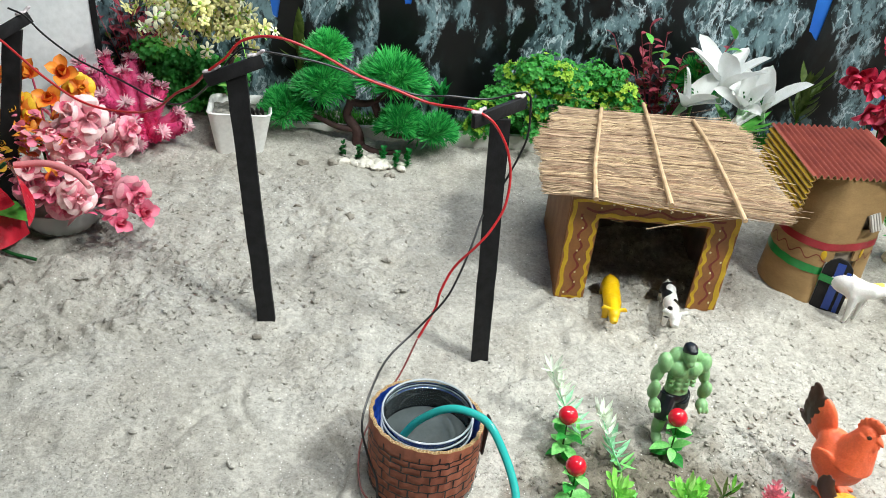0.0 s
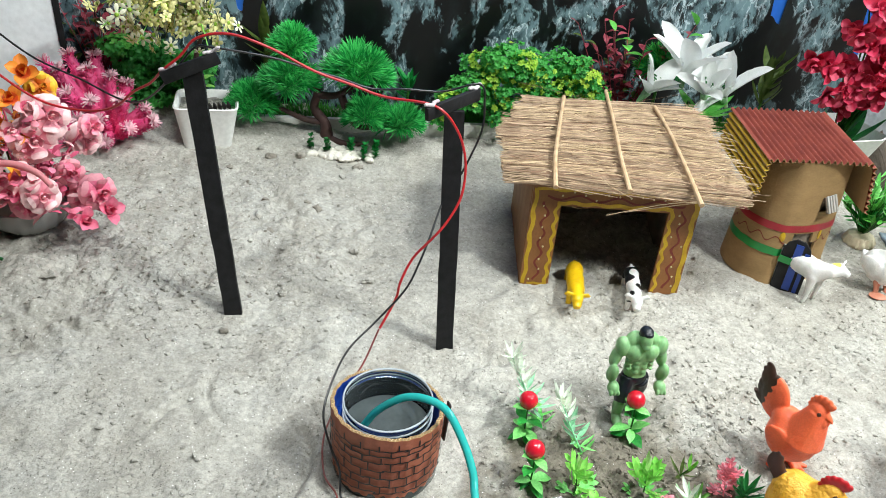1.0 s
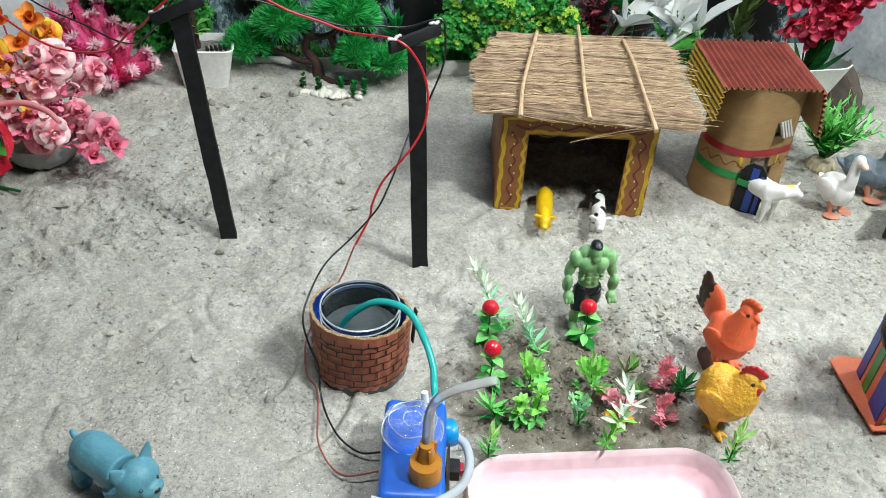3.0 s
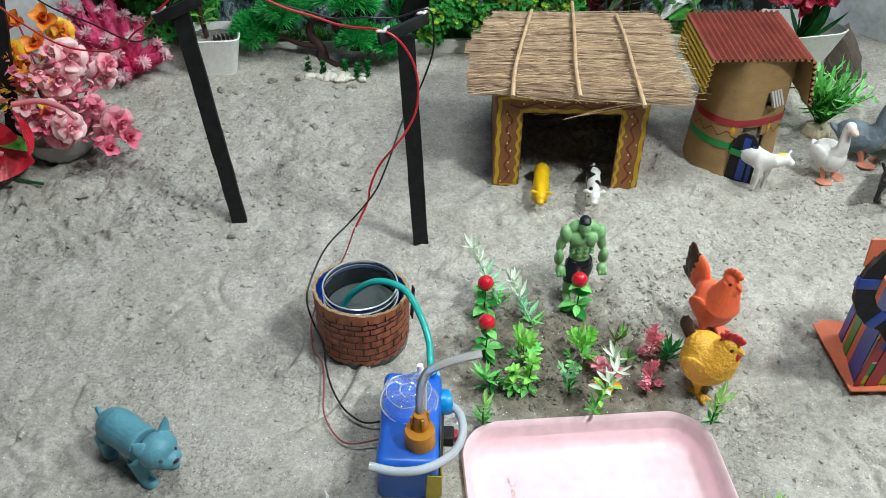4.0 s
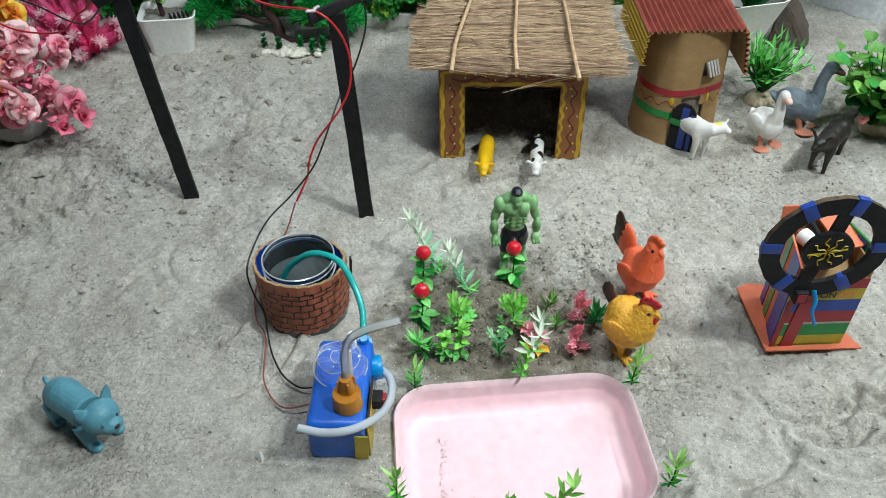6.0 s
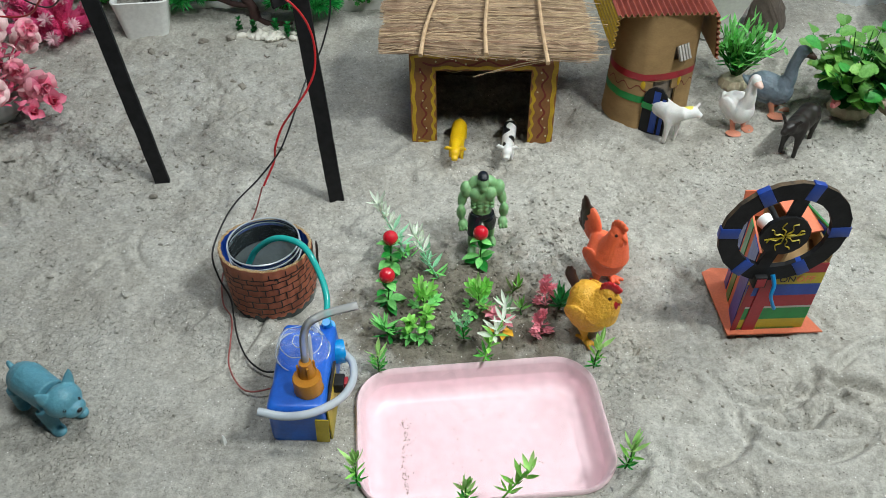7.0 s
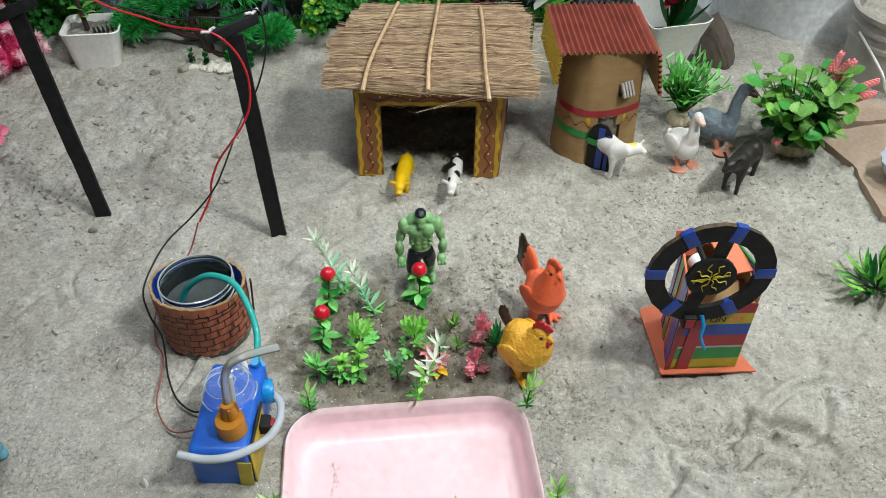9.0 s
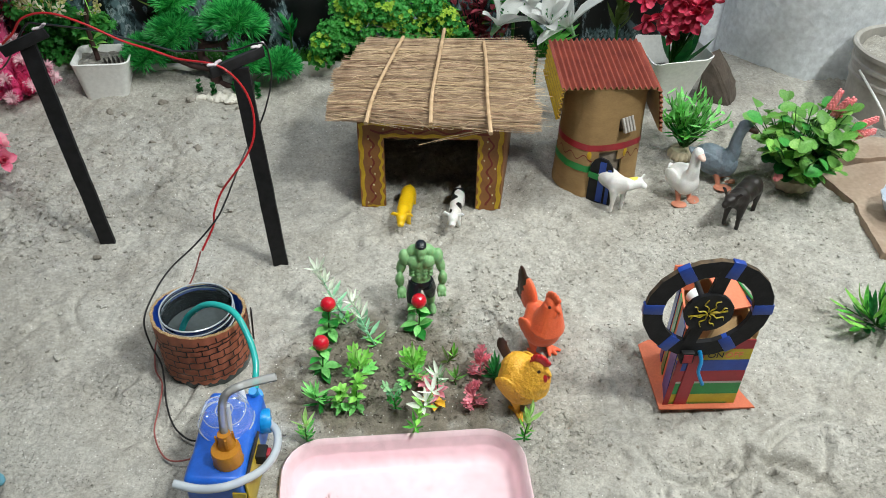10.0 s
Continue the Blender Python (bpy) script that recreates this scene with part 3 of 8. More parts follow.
def build_sand():
    x0, x1, y0, y1, step = -1.25, 1.9, -0.35, 1.72, 0.0042
    nx, ny = int((x1 - x0) / step), int((y1 - y0) / step)
    verts = [(x0 + step * i, y0 + step * j, 0) for j in range(ny + 1) for i in range(nx + 1)]
    verts = [(x, y, sand_height(x, y)) for x, y, _ in verts]
    faces = [(j * (nx + 1) + i, j * (nx + 1) + i + 1, (j + 1) * (nx + 1) + i + 1, (j + 1) * (nx + 1) + i) for j in range(ny) for i in range(nx)]
    s = Shape()
    s.v, s.f, s.m = verts, faces, [0] * len(faces)
    ob = new("ground", s.mesh("ground", [SAND], True, 180))
    tagged(ob, "grey river sand spread over the floor, dug and smoothed by hand", "sand", kind="structure")
    # loose clods
    rnd, c = random.Random(5), Shape()
    for _ in range(1500):
        x, y = rnd.uniform(-0.9, 1.3), rnd.uniform(0.25, 1.5)
        if tray_depth(x, y) > -0.01:
            continue
        if noise.noise(Vector((x, y, 0)) * 3.1 + Vector((7, 3, 0))) < -0.15 and rnd.random() < 0.7:
            continue
        clod(c, rnd, x, y, rnd.uniform(0.0008, 0.0024))
    for _ in range(560):
        x, y = rnd.gauss(-0.33, 0.26), rnd.gauss(0.98, 0.20)
        if -0.85 < x < 0.15 and y < 1.5:
            clod(c, rnd, x, y, rnd.uniform(0.0022, 0.0052) * (2.3 if rnd.random() < 0.07 else 1))
    for _ in range(700):
        x, y = rnd.uniform(0.2, 1.2), rnd.uniform(0.45, 1.3)
        if tray_depth(x, y) < -0.02:
            clod(c, rnd, x, y, rnd.uniform(0.0018, 0.0042))
    for _ in range(240):
        clod(c, rnd, rnd.gauss(0.53, 0.075), rnd.gauss(0.84, 0.06), rnd.uniform(0.0016, 0.0048))
    for _ in range(260):
        clod(c, rnd, rnd.uniform(0.80, 1.18), rnd.gauss(1.02, 0.06), rnd.uniform(0.0012, 0.0038))
    for _ in range(460):
        x, y = rnd.gauss(0.37, 0.085), rnd.gauss(0.665, 0.055)
        if tray_depth(x, y) < -0.015 and math.hypot(x - 0.04, y - 0.708) > 0.10:
            clod(c, rnd, x, y, rnd.uniform(0.0016, 0.0046))
    # larger damp lumps where the sand was dug at the back
    d = Shape()
    for _ in range(240):
        x, y = rnd.gauss(-0.40, 0.17), rnd.gauss(1.20, 0.15)
        if -0.80 < x < 0.05 and 0.9 < y < 1.47:
            clod(d, rnd, x, y, rnd.uniform(0.0014, 0.0036) * (2.4 if rnd.random() < 0.06 else 1))
    for x, y, r in ((-0.115, 1.30, 0.012), (-0.135, 1.315, 0.009), (-0.30, 1.40, 0.008), (-0.335, 1.41, 0.010), (-0.215, 1.31, 0.007), (-0.045, 1.455, 0.009), (-0.19, 1.21, 0.007), (-0.43, 1.12, 0.007), (-0.23, 1.46, 0.012), (-0.17, 1.475, 0.012)):
        clod(d, rnd, x, y, r)
    for _ in range(70):
        x, y = rnd.uniform(0.62, 1.2), rnd.uniform(0.2, 0.62)
        clod(d, rnd, x, y, rnd.uniform(0.0018, 0.0040))
    single("damp_clods", d, DAMP_SAND, Matrix(), "darker damp lumps of dug sand", "sand", kind="stuff")
    single("sand_clods", c, SAND, Matrix(), "small clods and pebbles of grey sand", "sand", kind="stuff")


build_sand()

BACK_Y, BACK_SLOPE = 1.70, 0.05


def back_pose(x, y_off=0.0, z=0.0):
    return pose(x, BACK_Y + BACK_SLOPE * x + y_off, z, 0, 0, math.degrees(math.atan(BACK_SLOPE)))


def build_room():
    def slab(name, c, size, material, label, category):
        single(name, Shape().box(c, size), material, Matrix(), label, category, kind="structure", smooth=False)

    slab("floor", (0.3, 0.3, -0.125), (5.2, 4.6, 0.05), CONCRETE, "grey concrete floor under the sand", "floor")
    # added walls and ceiling, out of view; their dark paint keeps bounced light low
    slab("wall_west", (-2.3, 0.3, 1.15), (0.1, 4.6, 2.6), DARK_ROOM_PAINT, "unseen dark grey wall added to close the room", "wall")
    slab("wall_east", (2.9, 0.3, 1.15), (0.1, 4.6, 2.6), DARK_ROOM_PAINT, "unseen dark grey wall added to close the room", "wall")
    slab("wall_south", (0.3, -2.0, 1.15), (5.1, 0.1, 2.6), DARK_ROOM_PAINT, "unseen dark grey wall added to close the room", "wall")
    slab("ceiling", (0.3, 0.3, 2.5), (5.3, 4.7, 0.1), DARK_ROOM_PAINT, "unseen dark grey ceiling added to close the room", "ceiling")
    ob = new("wall_north", Shape().box((0, 0.06, 1.2), (6.0, 0.1, 2.7)).mesh("wall_north", [PLASTER], False))
    ob.matrix_world = back_pose(0.3)
    tagged(ob, "patchy blue-white plastered wall behind the sand", "wall", kind="structure")
    plan = [(1.157, 1.77), (1.157, 1.742), (1.168, 1.70), (1.190, 1.65), (1.222, 1.605), (1.262, 1.572), (1.31, 1.553), (1.38, 1.55), (2.88, 1.55), (2.88, 1.77)]
    step = Shape().prism(plan, 2.7)
    step.v = [(x, y, z - 0.15) for x, y, z in step.v]
    ob = new("wall_corner", step.mesh("wall_corner", [PLASTER], True, 30))
    tagged(ob, "rough blue-grey plastered wall that steps forward beside the poster", "wall", kind="structure")
    # printed mountain poster: blue sky sheet with rock before it
    root = thing("mountain_poster", back_pose(0.0, -0.01), "large printed poster of black veined mountains under blue sky", "poster")
    part("sky_sheet", Shape().box((0.0, 0.004, 0.45), (2.2, 0.003, 1.0)), SKY_PRINT, root)
    ridge = [(-1.1, 0.5), (-0.5, 0.50), (-0.345, 0.44), (-0.322, 0.300), (-0.312, 0.300), (-0.290, 0.42), (-0.15, 0.50), (-0.062, 0.44), (-0.042, 0.338), (-0.030, 0.338), (-0.010, 0.44), (0.2, 0.55), (0.6, 0.58), (0.842, 0.56), (0.858, 0.340), (0.884, 0.328), (0.896, 0.56), (1.1, 0.5)]
    rough = []
    for (xa, za), (xb, zb) in zip(ridge, ridge[1:]):
        for k in range(8):
            t = k / 8
            rough.append((xa + (xb - xa) * t, za + (zb - za) * t + 0.012 * noise.noise(Vector((xa + (xb - xa) * t, 0, 0)) * 40)))
    s = Shape().prism([(-1.1, -0.05), (1.1, -0.05)] + rough[::-1], 0.002, Matrix.Rotation(radians(90), 4, "X"))
    part("rock_sheet", s, ROCK, root, "black rock face with teal and white veins", smooth=False)
    # low white kerb board in front of it
    kerb = Shape().box((0, 0, 0.0), (2.0, 0.014, 0.09), bevel=0.002)
    ob = new("kerb", kerb.mesh("kerb", [KERB_PAINT]))
    ob.matrix_world = back_pose(0.05, -0.098, 0.048)
    tagged(ob, "low chalky white board along the sand's back edge", "kerb", kind="structure")
    ob = new("planting_ledge", Shape().box((0, 0, 0), (2.0, 0.086, 0.10)).mesh("planting_ledge", [INNER_CARD], False))
    ob.matrix_world = back_pose(0.05, -0.048, 0.024)
    tagged(ob, "dark ledge behind the white board where plants stand", "ledge", kind="structure")
    # white board that stands in the corner
    board = thing("white_board", pose(-0.8652, 1.506, 0.05, 0, 0, 22), "white painted board with a dark edge standing in the corner", "board")
    part("panel", Shape().box((0, 0, 0.35), (0.42, 0.018, 0.7), bevel=0.002), WHITE_BOARD, board)
    part("edge_strip", Shape().box((0.216, 0.0, 0.35), (0.012, 0.024, 0.7), bevel=0.002), BLACK_CARD, board)


build_room()

# ---- card hut with a thatched roof ----
def wavy(s, x0, z0, x1, z1, y, amp, waves, width, m=0, seed=0, steps=40):
    """A hand-painted wavy stroke on an upright face at y, a little proud of it."""
    rnd = random.Random(seed)
    a, b = Vector((x0, z0)), Vector((x1, z1))
    d = (b - a).normalized()
    n = Vector((-d.y, d.x))
    ph = rnd.uniform(0, 6)
    left, right = [], []
    for i in range(steps + 1):
        t = i / steps
        c = a.lerp(b, t) + n * amp * math.sin(waves * TAU * t + ph) * (0.8 + 0.4 * noise.noise(Vector((t * 5, seed, 0))))
        w = width * (0.75 + 0.5 * abs(noise.noise(Vector((t * 9, seed, 3)))))
        left.append(c + n * w / 2), right.append(c - n * w / 2)
    o = [(p.x, y, p.y) for p in left] + [(p.x, y, p.y) for p in right]
    k = steps + 1
    return s.add(o, [(i, i + 1, k + i + 1, k + i) for i in range(steps)], m)


def build_hut():
    W, H, D, leg, head = 0.282, 0.198, 0.24, 0.050, 0.036
    t = 0.006
    root = thing("cardboard_hut", pose(0.262, 1.112, 0.010, -1.5, 0, -2.0), "tan cardboard hut with painted wavy borders and a straw roof", "hut")
    # the front: two legs and a lintel in one sheet
    out = [(0, 0), (leg, 0), (leg, H - head), (W - leg, H - head), (W - leg, 0), (W, 0), (W, H), (0, H)]
    front = Shape().prism(out, t, Matrix.Rotation(radians(90), 4, "X"))
    front = part("front_panel", front, PAINTED_TAN, root, "tan panel with a wide doorway", pose(0, t, 0), smooth=False)
    y = -t - 0.0006
    e = 0.006
    s = Shape()
    wavy(s, e, 0.004, e, H - e, y, 0.0018, 4, 0.0085, 0, 1)
    wavy(s, leg - e, 0.004, leg - e, H - head + e, y, 0.003, 6, 0.0075, 0, 2)
    wavy(s, W - e, 0.004, W - e, H - e, y, 0.0018, 4, 0.0095, 0, 3)
    wavy(s, W - leg + e, 0.004, W - leg + e, H - head + e, y, 0.003, 6, 0.0075, 0, 4)
    wavy(s, leg - e, H - head + e, W - leg + e, H - head + e, y, 0.002, 5, 0.009, 0, 5)
    wavy(s, e, H - e, W - e, H - e, y, 0.0015, 6, 0.007, 0, 6)
    wavy(s, 0.012, 0.005, leg - 0.004, 0.005, y, 0.001, 2, 0.005, 0, 61)
    part("yellow_border", s, YELLOW_PAINT, front, "wavy yellow painted border", smooth=False)
    s = Shape()
    wavy(s, leg / 2, 0.012, leg / 2, H - 0.03, y, 0.006, 4, 0.0050, 0, 7)
    wavy(s, W - leg / 2, 0.012, W - leg / 2, H - 0.03, y, 0.006, 4, 0.0050, 0, 8)
    wavy(s, leg / 2, H - 0.02, W - leg / 2, H - 0.02, y, 0.006, 3.5, 0.0050, 0, 9)
    part("red_squiggle", s, OXBLOOD_PAINT, front, "dark red painted squiggle", smooth=False)
    rnd, dot = random.Random(2), Shape().ball((0, 0, 0), (0.0018, 0.0006, 0.0022), 0, (0, 0, 0), 8, 5).mesh("paint_dot", [CREAM_PAINT])
    for k in range(26):
        if k < 16:
            x = (leg / 2 if k % 2 else W - leg / 2) + rnd.uniform(-0.012, 0.012)
            z = 0.015 + (k // 2) * 0.021 + rnd.uniform(-0.003, 0.003)
        else:
            x, z = leg + (k - 16) * 0.019, H - 0.017 + rnd.uniform(-0.008, 0.008)
        part("paint_dot", dot, None, front, "", pose(x, y + 0.0003, z))
    part("side_panel", Shape().box((t / 2 - 0.001, D / 2 + t, H / 2), (t, D, H), bevel=0.0008), PAINTED_TAN, root)
    part("side_panel", Shape().box((0, D / 2, H / 2), (t, D, H), bevel=0.0008), PAINTED_TAN, root, "", pose(W - t / 2 + 0.001, t, 0, 0, 0, -7))
    part("back_panel", Shape().box((W / 2 + 0.014, D + t * 1.5, H / 2), (W + 0.028, t, H), bevel=0.0008), INNER_CARD, root)
    part("inner_side", Shape().box((t + 0.002, D / 2 + 0.012, H / 2), (0.002, D - 0.02, H - 0.012)), INNER_CARD, root)
    part("inner_side", Shape().box((W - t - 0.002, D / 2 + 0.012, H / 2), (0.002, D - 0.02, H - 0.012)), INNER_CARD, root)
    # roof: a card sheet that carries bundles of straw and three peeled sticks
    zf, zb, yf, yb = 0.217, 0.246, -0.018, 0.268

    def rz(y):
        return zf + (zb - zf) * (y - yf) / (yb - yf)

    slope = math.degrees(math.atan((zb - zf) / (yb - yf)))
    roof = Shape().box((0, 0, 0), (0.33, 0.26, 0.005), rot=(slope, 0, 0))
    roof = part("roof", roof, INNER_CARD, root, "card roof under the straw", pose(W / 2 + 0.005, (yf + yb) / 2 + 0.006, rz((yf + yb) / 2) - 0.004))
    rnd = random.Random(11)
    rows = 9
    for r in range(rows):
        s = Shape()
        y0 = yf + (yb - yf) * r / rows
        x_l = -0.052 - 0.016 * noise.noise(Vector((r * 0.9, 0, 0))) + (0.028 if r > 5 else 0.0) + (0.02 if r > 7 else 0)
        x_r = 0.334 + 0.018 * noise.noise(Vector((r * 0.8, 4, 0))) + 0.008 * (r < 3)
        for k in range(560):
            across = rnd.uniform(-0.12, 1.12)
            y = y0 + across * (yb - yf) / rows
            z = rz(y) + rnd.uniform(-0.006, 0.005) + 0.0050 * math.sin(math.pi * min(max(across, 0), 1))
            a, b = x_l + abs(rnd.gauss(0, 0.010)) - 0.004, x_r - abs(rnd.gauss(0, 0.016)) + 0.006
            if rnd.random() < 0.3:
                a += rnd.uniform(0, 0.2)
            elif rnd.random() < 0.3:
                b -= rnd.uniform(0, 0.2)
            if rnd.random() < 0.04:
                b += rnd.uniform(0.005, 0.035)
            dy, dz = rnd.gauss(0, 0.008 if r else 0.003) + (rnd.gauss(0, 0.035) if rnd.random() < 0.08 and r else 0), rnd.gauss(0, 0.0032)
            rad = rnd.uniform(0.0002, 0.0006) * (1.9 if rnd.random() < 0.03 else 1)
            skew = -0.024 * (1 - r / rows)
            if rnd.random() < 0.35:
                a, b = (a, a + (b - a) * rnd.uniform(0.3, 0.7)) if rnd.random() < 0.5 else (b - (b - a) * rnd.uniform(0.3, 0.7), b)
            droop = 0.003 * rnd.random() + 0.004 * (r < 3) * rnd.random()
            line = []
            for i in range(6):
                f = i / 5
                line.append((a + (b - a) * f, y + dy * (2 * f - 1) + skew * f + rnd.gauss(0, 0.0013), z - 0.002 * (1 - f) + (dz - droop) * f + rnd.gauss(0, 0.0007) + 0.0012 * math.sin(math.pi * f)))
            pick = rnd.random() + 0.34 * noise.noise(Vector((a * 3, y * 95, 2)))
            s.tube(line, [rad, rad * 1.1, rad * 0.7], 3, 1 if pick < 0.20 + 0.14 * (r % 2) else (2 if pick > 0.86 else 0), caps=False)
        part("thatch", s, [STRAW, STRAW_PALE, STRAW_RED], root, "dry straw laid side by side")["kind"] = "stuff"
    for k in range(130):
        s = Shape()
        x, y = rnd.uniform(-0.02, 0.33), rnd.uniform(yf, yb - 0.06)
        a = rnd.gauss(0, 0.35)
        ln = rnd.uniform(0.02, 0.06)
        p = Vector((x, y, rz(y) + 0.012))
        s.tube([p, p + Vector((ln * 0.5 * math.cos(a), ln * 0.5 * math.sin(a), 0.003)), p + Vector((ln * math.cos(a), ln * math.sin(a), -0.002))], 0.0005, 3, 0, caps=False)
        part("loose_straw", s, STRAW_PALE, root, "stray straw")
    for pts in (((0.262, -0.040, 0.206), (0.215, -0.030, 0.190), (0.150, -0.026, 0.172)), ((0.255, -0.046, 0.210), (0.205, -0.036, 0.196), (0.120, -0.030, 0.166)), ((0.070, 0.006, 0.158), (0.088, 0.010, 0.154), (0.104, 0.016, 0.155))):
        part("loose_straw", Shape().tube(spline(pts, 4), 0.0008, 4), STRAW_PALE, root, "stray straw")
    for pts in (((0.025, -0.056, 0.223), (0.032, 0.03, 0.239), (0.054, 0.16, 0.252), (0.072, 0.262, 0.258)),
                ((0.143, -0.054, 0.224), (0.142, 0.03, 0.240), (0.150, 0.16, 0.253), (0.158, 0.300, 0.262)),
                ((0.252, -0.078, 0.220), (0.247, 0.01, 0.238), (0.246, 0.15, 0.252), (0.242, 0.245, 0.257))):
        s = Shape().tube(spline(pts, 5), [0.0042, 0.0036, 0.0034, 0.0038], 8)
        part("stick", s, BARK_STICK, root, "peeled stick tied across the straw")


# ---- round card tower with a corrugated roof ----
def build_tower():
    root = thing("cardboard_tower", pose(0.750, 1.213, 0.022), "brown cardboard tower with taped bands and a corrugated red roof", "tower")
    R, H, t = 0.0850, 0.243, 0.004

    def rad(a, z):
        # flat between two creases at the front, round behind
        d = (a - radians(-72) + math.pi) % TAU - math.pi
        flat = 0.45 + 0.55 * math.cos(radians(42)) / math.cos(d) if abs(d) < radians(42) else 1.0
        return R * (1.03 - 0.10 * (z / H) ** 0.7) * flat

    door_a, door_w, door_h = radians(-84), radians(24), 0.105
    win_a, win_w, win_z0, win_z1 = radians(-60), radians(10), 0.147, 0.175
    zs = [0.0, 0.03, 0.06, 0.085, door_h, 0.125, win_z0, win_z1, 0.21, H]
    s = Shape()
    ang = [TAU * k / 80 for k in range(80)]
    grid = {}
    for layer, off in ((0, 0.0), (1, -t)):
        for j, z in enumerate(zs):
            for k, a in enumerate(ang):
                r = rad(a, z) + off
                grid[layer, j, k] = len(s.v)
                s.v.append((r * math.cos(a), r * math.sin(a), z))

    def gap(k, j):
        a = TAU * (k + 0.5) / 80
        d = (a - door_a + math.pi) % TAU - math.pi
        w = (a - win_a + math.pi) % TAU - math.pi
        zc = (zs[j] + zs[j + 1]) / 2
        arch = door_h - 0.02 * (d / door_w) ** 2
        return (abs(d) < door_w and zc < arch) or (abs(w) < win_w and win_z0 < zc < win_z1)

    for j in range(len(zs) - 1):
        for k in range(80):
            if gap(k, j):
                continue
            q = (k + 1) % 80
            s.f.append((grid[0, j, k], grid[0, j, q], grid[0, j + 1, q], grid[0, j + 1, k]))
            s.f.append((grid[1, j, q], grid[1, j, k], grid[1, j + 1, k], grid[1, j + 1, q]))
            for (dk, a, b) in ((-1, k, k), (1, q, q)):
                if gap((k + dk) % 80, j):
                    s.f.append((grid[0, j, a], grid[1, j, a], grid[1, j + 1, a], grid[0, j + 1, a]))
            if j and gap(k, j - 1):
                s.f.append((grid[0, j, k], grid[0, j, q], grid[1, j, q], grid[1, j, k]))
    s.m = [0] * len(s.f)
    part("wall", s, BROWN_CARD, root, "rolled brown cardboard with an arched doorway", sharp=25)
    part("inside", Shape().lathe([(0.001, 0.006), (0.066, 0.006), (0.062, 0.2), (0.001, 0.2)], 24), INNER_CARD, root, "dark inside of the tower")

    def band(z0, z1, a0, a1, material, label, proud=0.0012, steps=44, slant=0.0):
        b = Shape()
        vs = []
        for i in range(steps + 1):
            a = a0 + (a1 - a0) * i / steps
            for z in (z0, z1):
                zz = z + slant * (i / steps - 0.5) + 0.0015 * noise.noise(Vector((i * 0.2, z * 30, 0)))
                r = rad(a, zz) + proud
                vs.append((r * math.cos(a), r * math.sin(a), zz))
        b.add(vs, [(2 * i, 2 * i + 2, 2 * i + 3, 2 * i + 1) for i in range(steps)])
        part("tape_band", b, material, root, label)

    band(0.108, 0.122, radians(-205), radians(20), RED_TAPE, "band of red tape")
    band(0.060, 0.075, radians(-205), door_a - door_w, GREEN_TAPE, "band of green tape")
    # painted wave between the bands
    for a0, a1, seed in ((radians(-200), door_a - door_w, 3), (door_a + door_w, radians(10), 4)):
        w, vs, steps = Shape(), [], 60
        for i in range(steps + 1):
            a = a0 + (a1 - a0) * i / steps
            z = 0.091 + 0.006 * math.sin(i * 0.45 + seed)
            for d in (-0.0012, 0.0012):
                r = rad(a, z) + 0.0009
                vs.append((r * math.cos(a), r * math.sin(a), z + d))
        part("painted_wave", w.add(vs, [(2 * i, 2 * i + 2, 2 * i + 3, 2 * i + 1) for i in range(steps)]), OXBLOOD_PAINT, root, "thin dark red painted wave")
    for a in (door_a + door_w + 0.10, door_a - door_w - 0.08):
        r = rad(a, 0.095) + 0.0004
        daub = Shape().ball((0, 0, 0), (0.0012, 0.005, 0.010), 0, (0, 0, 0), 8, 6)
        part("yellow_daub", daub, YELLOW_PAINT, root, "yellow daub of paint", pose(r * math.cos(a), r * math.sin(a), 0.098, 0, 0, math.degrees(a)))
    # door flap swung outward, with blue planks and green tape
    a = door_a - door_w
    hx, hy = rad(a, 0.05) * math.cos(a), rad(a, 0.05) * math.sin(a)
    door = Shape().prism([(0, 0), (0.050, 0), (0.050, 0.07), (0.045, 0.092), (0.034, 0.105), (0.018, 0.107), (0.006, 0.098), (0, 0.085)], 0.004, pose(0, 0, 0, 90, 0, 0))
    flap = part("door", door, BLACK_CARD, root, "black card door swung open", pose(hx, hy - 0.002, -0.004, 0, 0, -30), smooth=False)
    part("plank", Shape().box((0.026, -0.0048, 0.052), (0.013, 0.0012, 0.094)), BLUE_TAPE, flap, "blue stripe")
    part("plank", Shape().box((0.041, -0.0048, 0.045), (0.007, 0.0012, 0.082)), BLUE_TAPE, flap, "blue stripe")
    part("tape", Shape().box((0.026, -0.0062, 0.062), (0.056, 0.0012, 0.013), rot=(0, 6, 0)), GREEN_TAPE, flap, "green tape strip")
    # window with a propped shutter of slats
    r = rad(win_a, 0.16)
    shut = Shape().box((0, 0, -0.014), (0.030, 0.002, 0.028))
    shutter = part("shutter", shut, INNER_CARD, root, "window shutter of pale slats", pose(r * math.cos(win_a), r * math.sin(win_a), 0.177, -28, 0, math.degrees(win_a) + 90))
    for k in range(4):
        part("slat", Shape().box((-0.011 + 0.0073 * k, -0.002, -0.014), (0.0048, 0.003, 0.030), bevel=0.0005), DIRTY_WHITE, shutter, "pale card slat")
    # corrugated roof: flat over the top, both ends bent down
    top, under = [], []
    flutes, per = 31, 8
    nu = flutes * per
    width, depth = 0.344, 0.186
    rows = 10

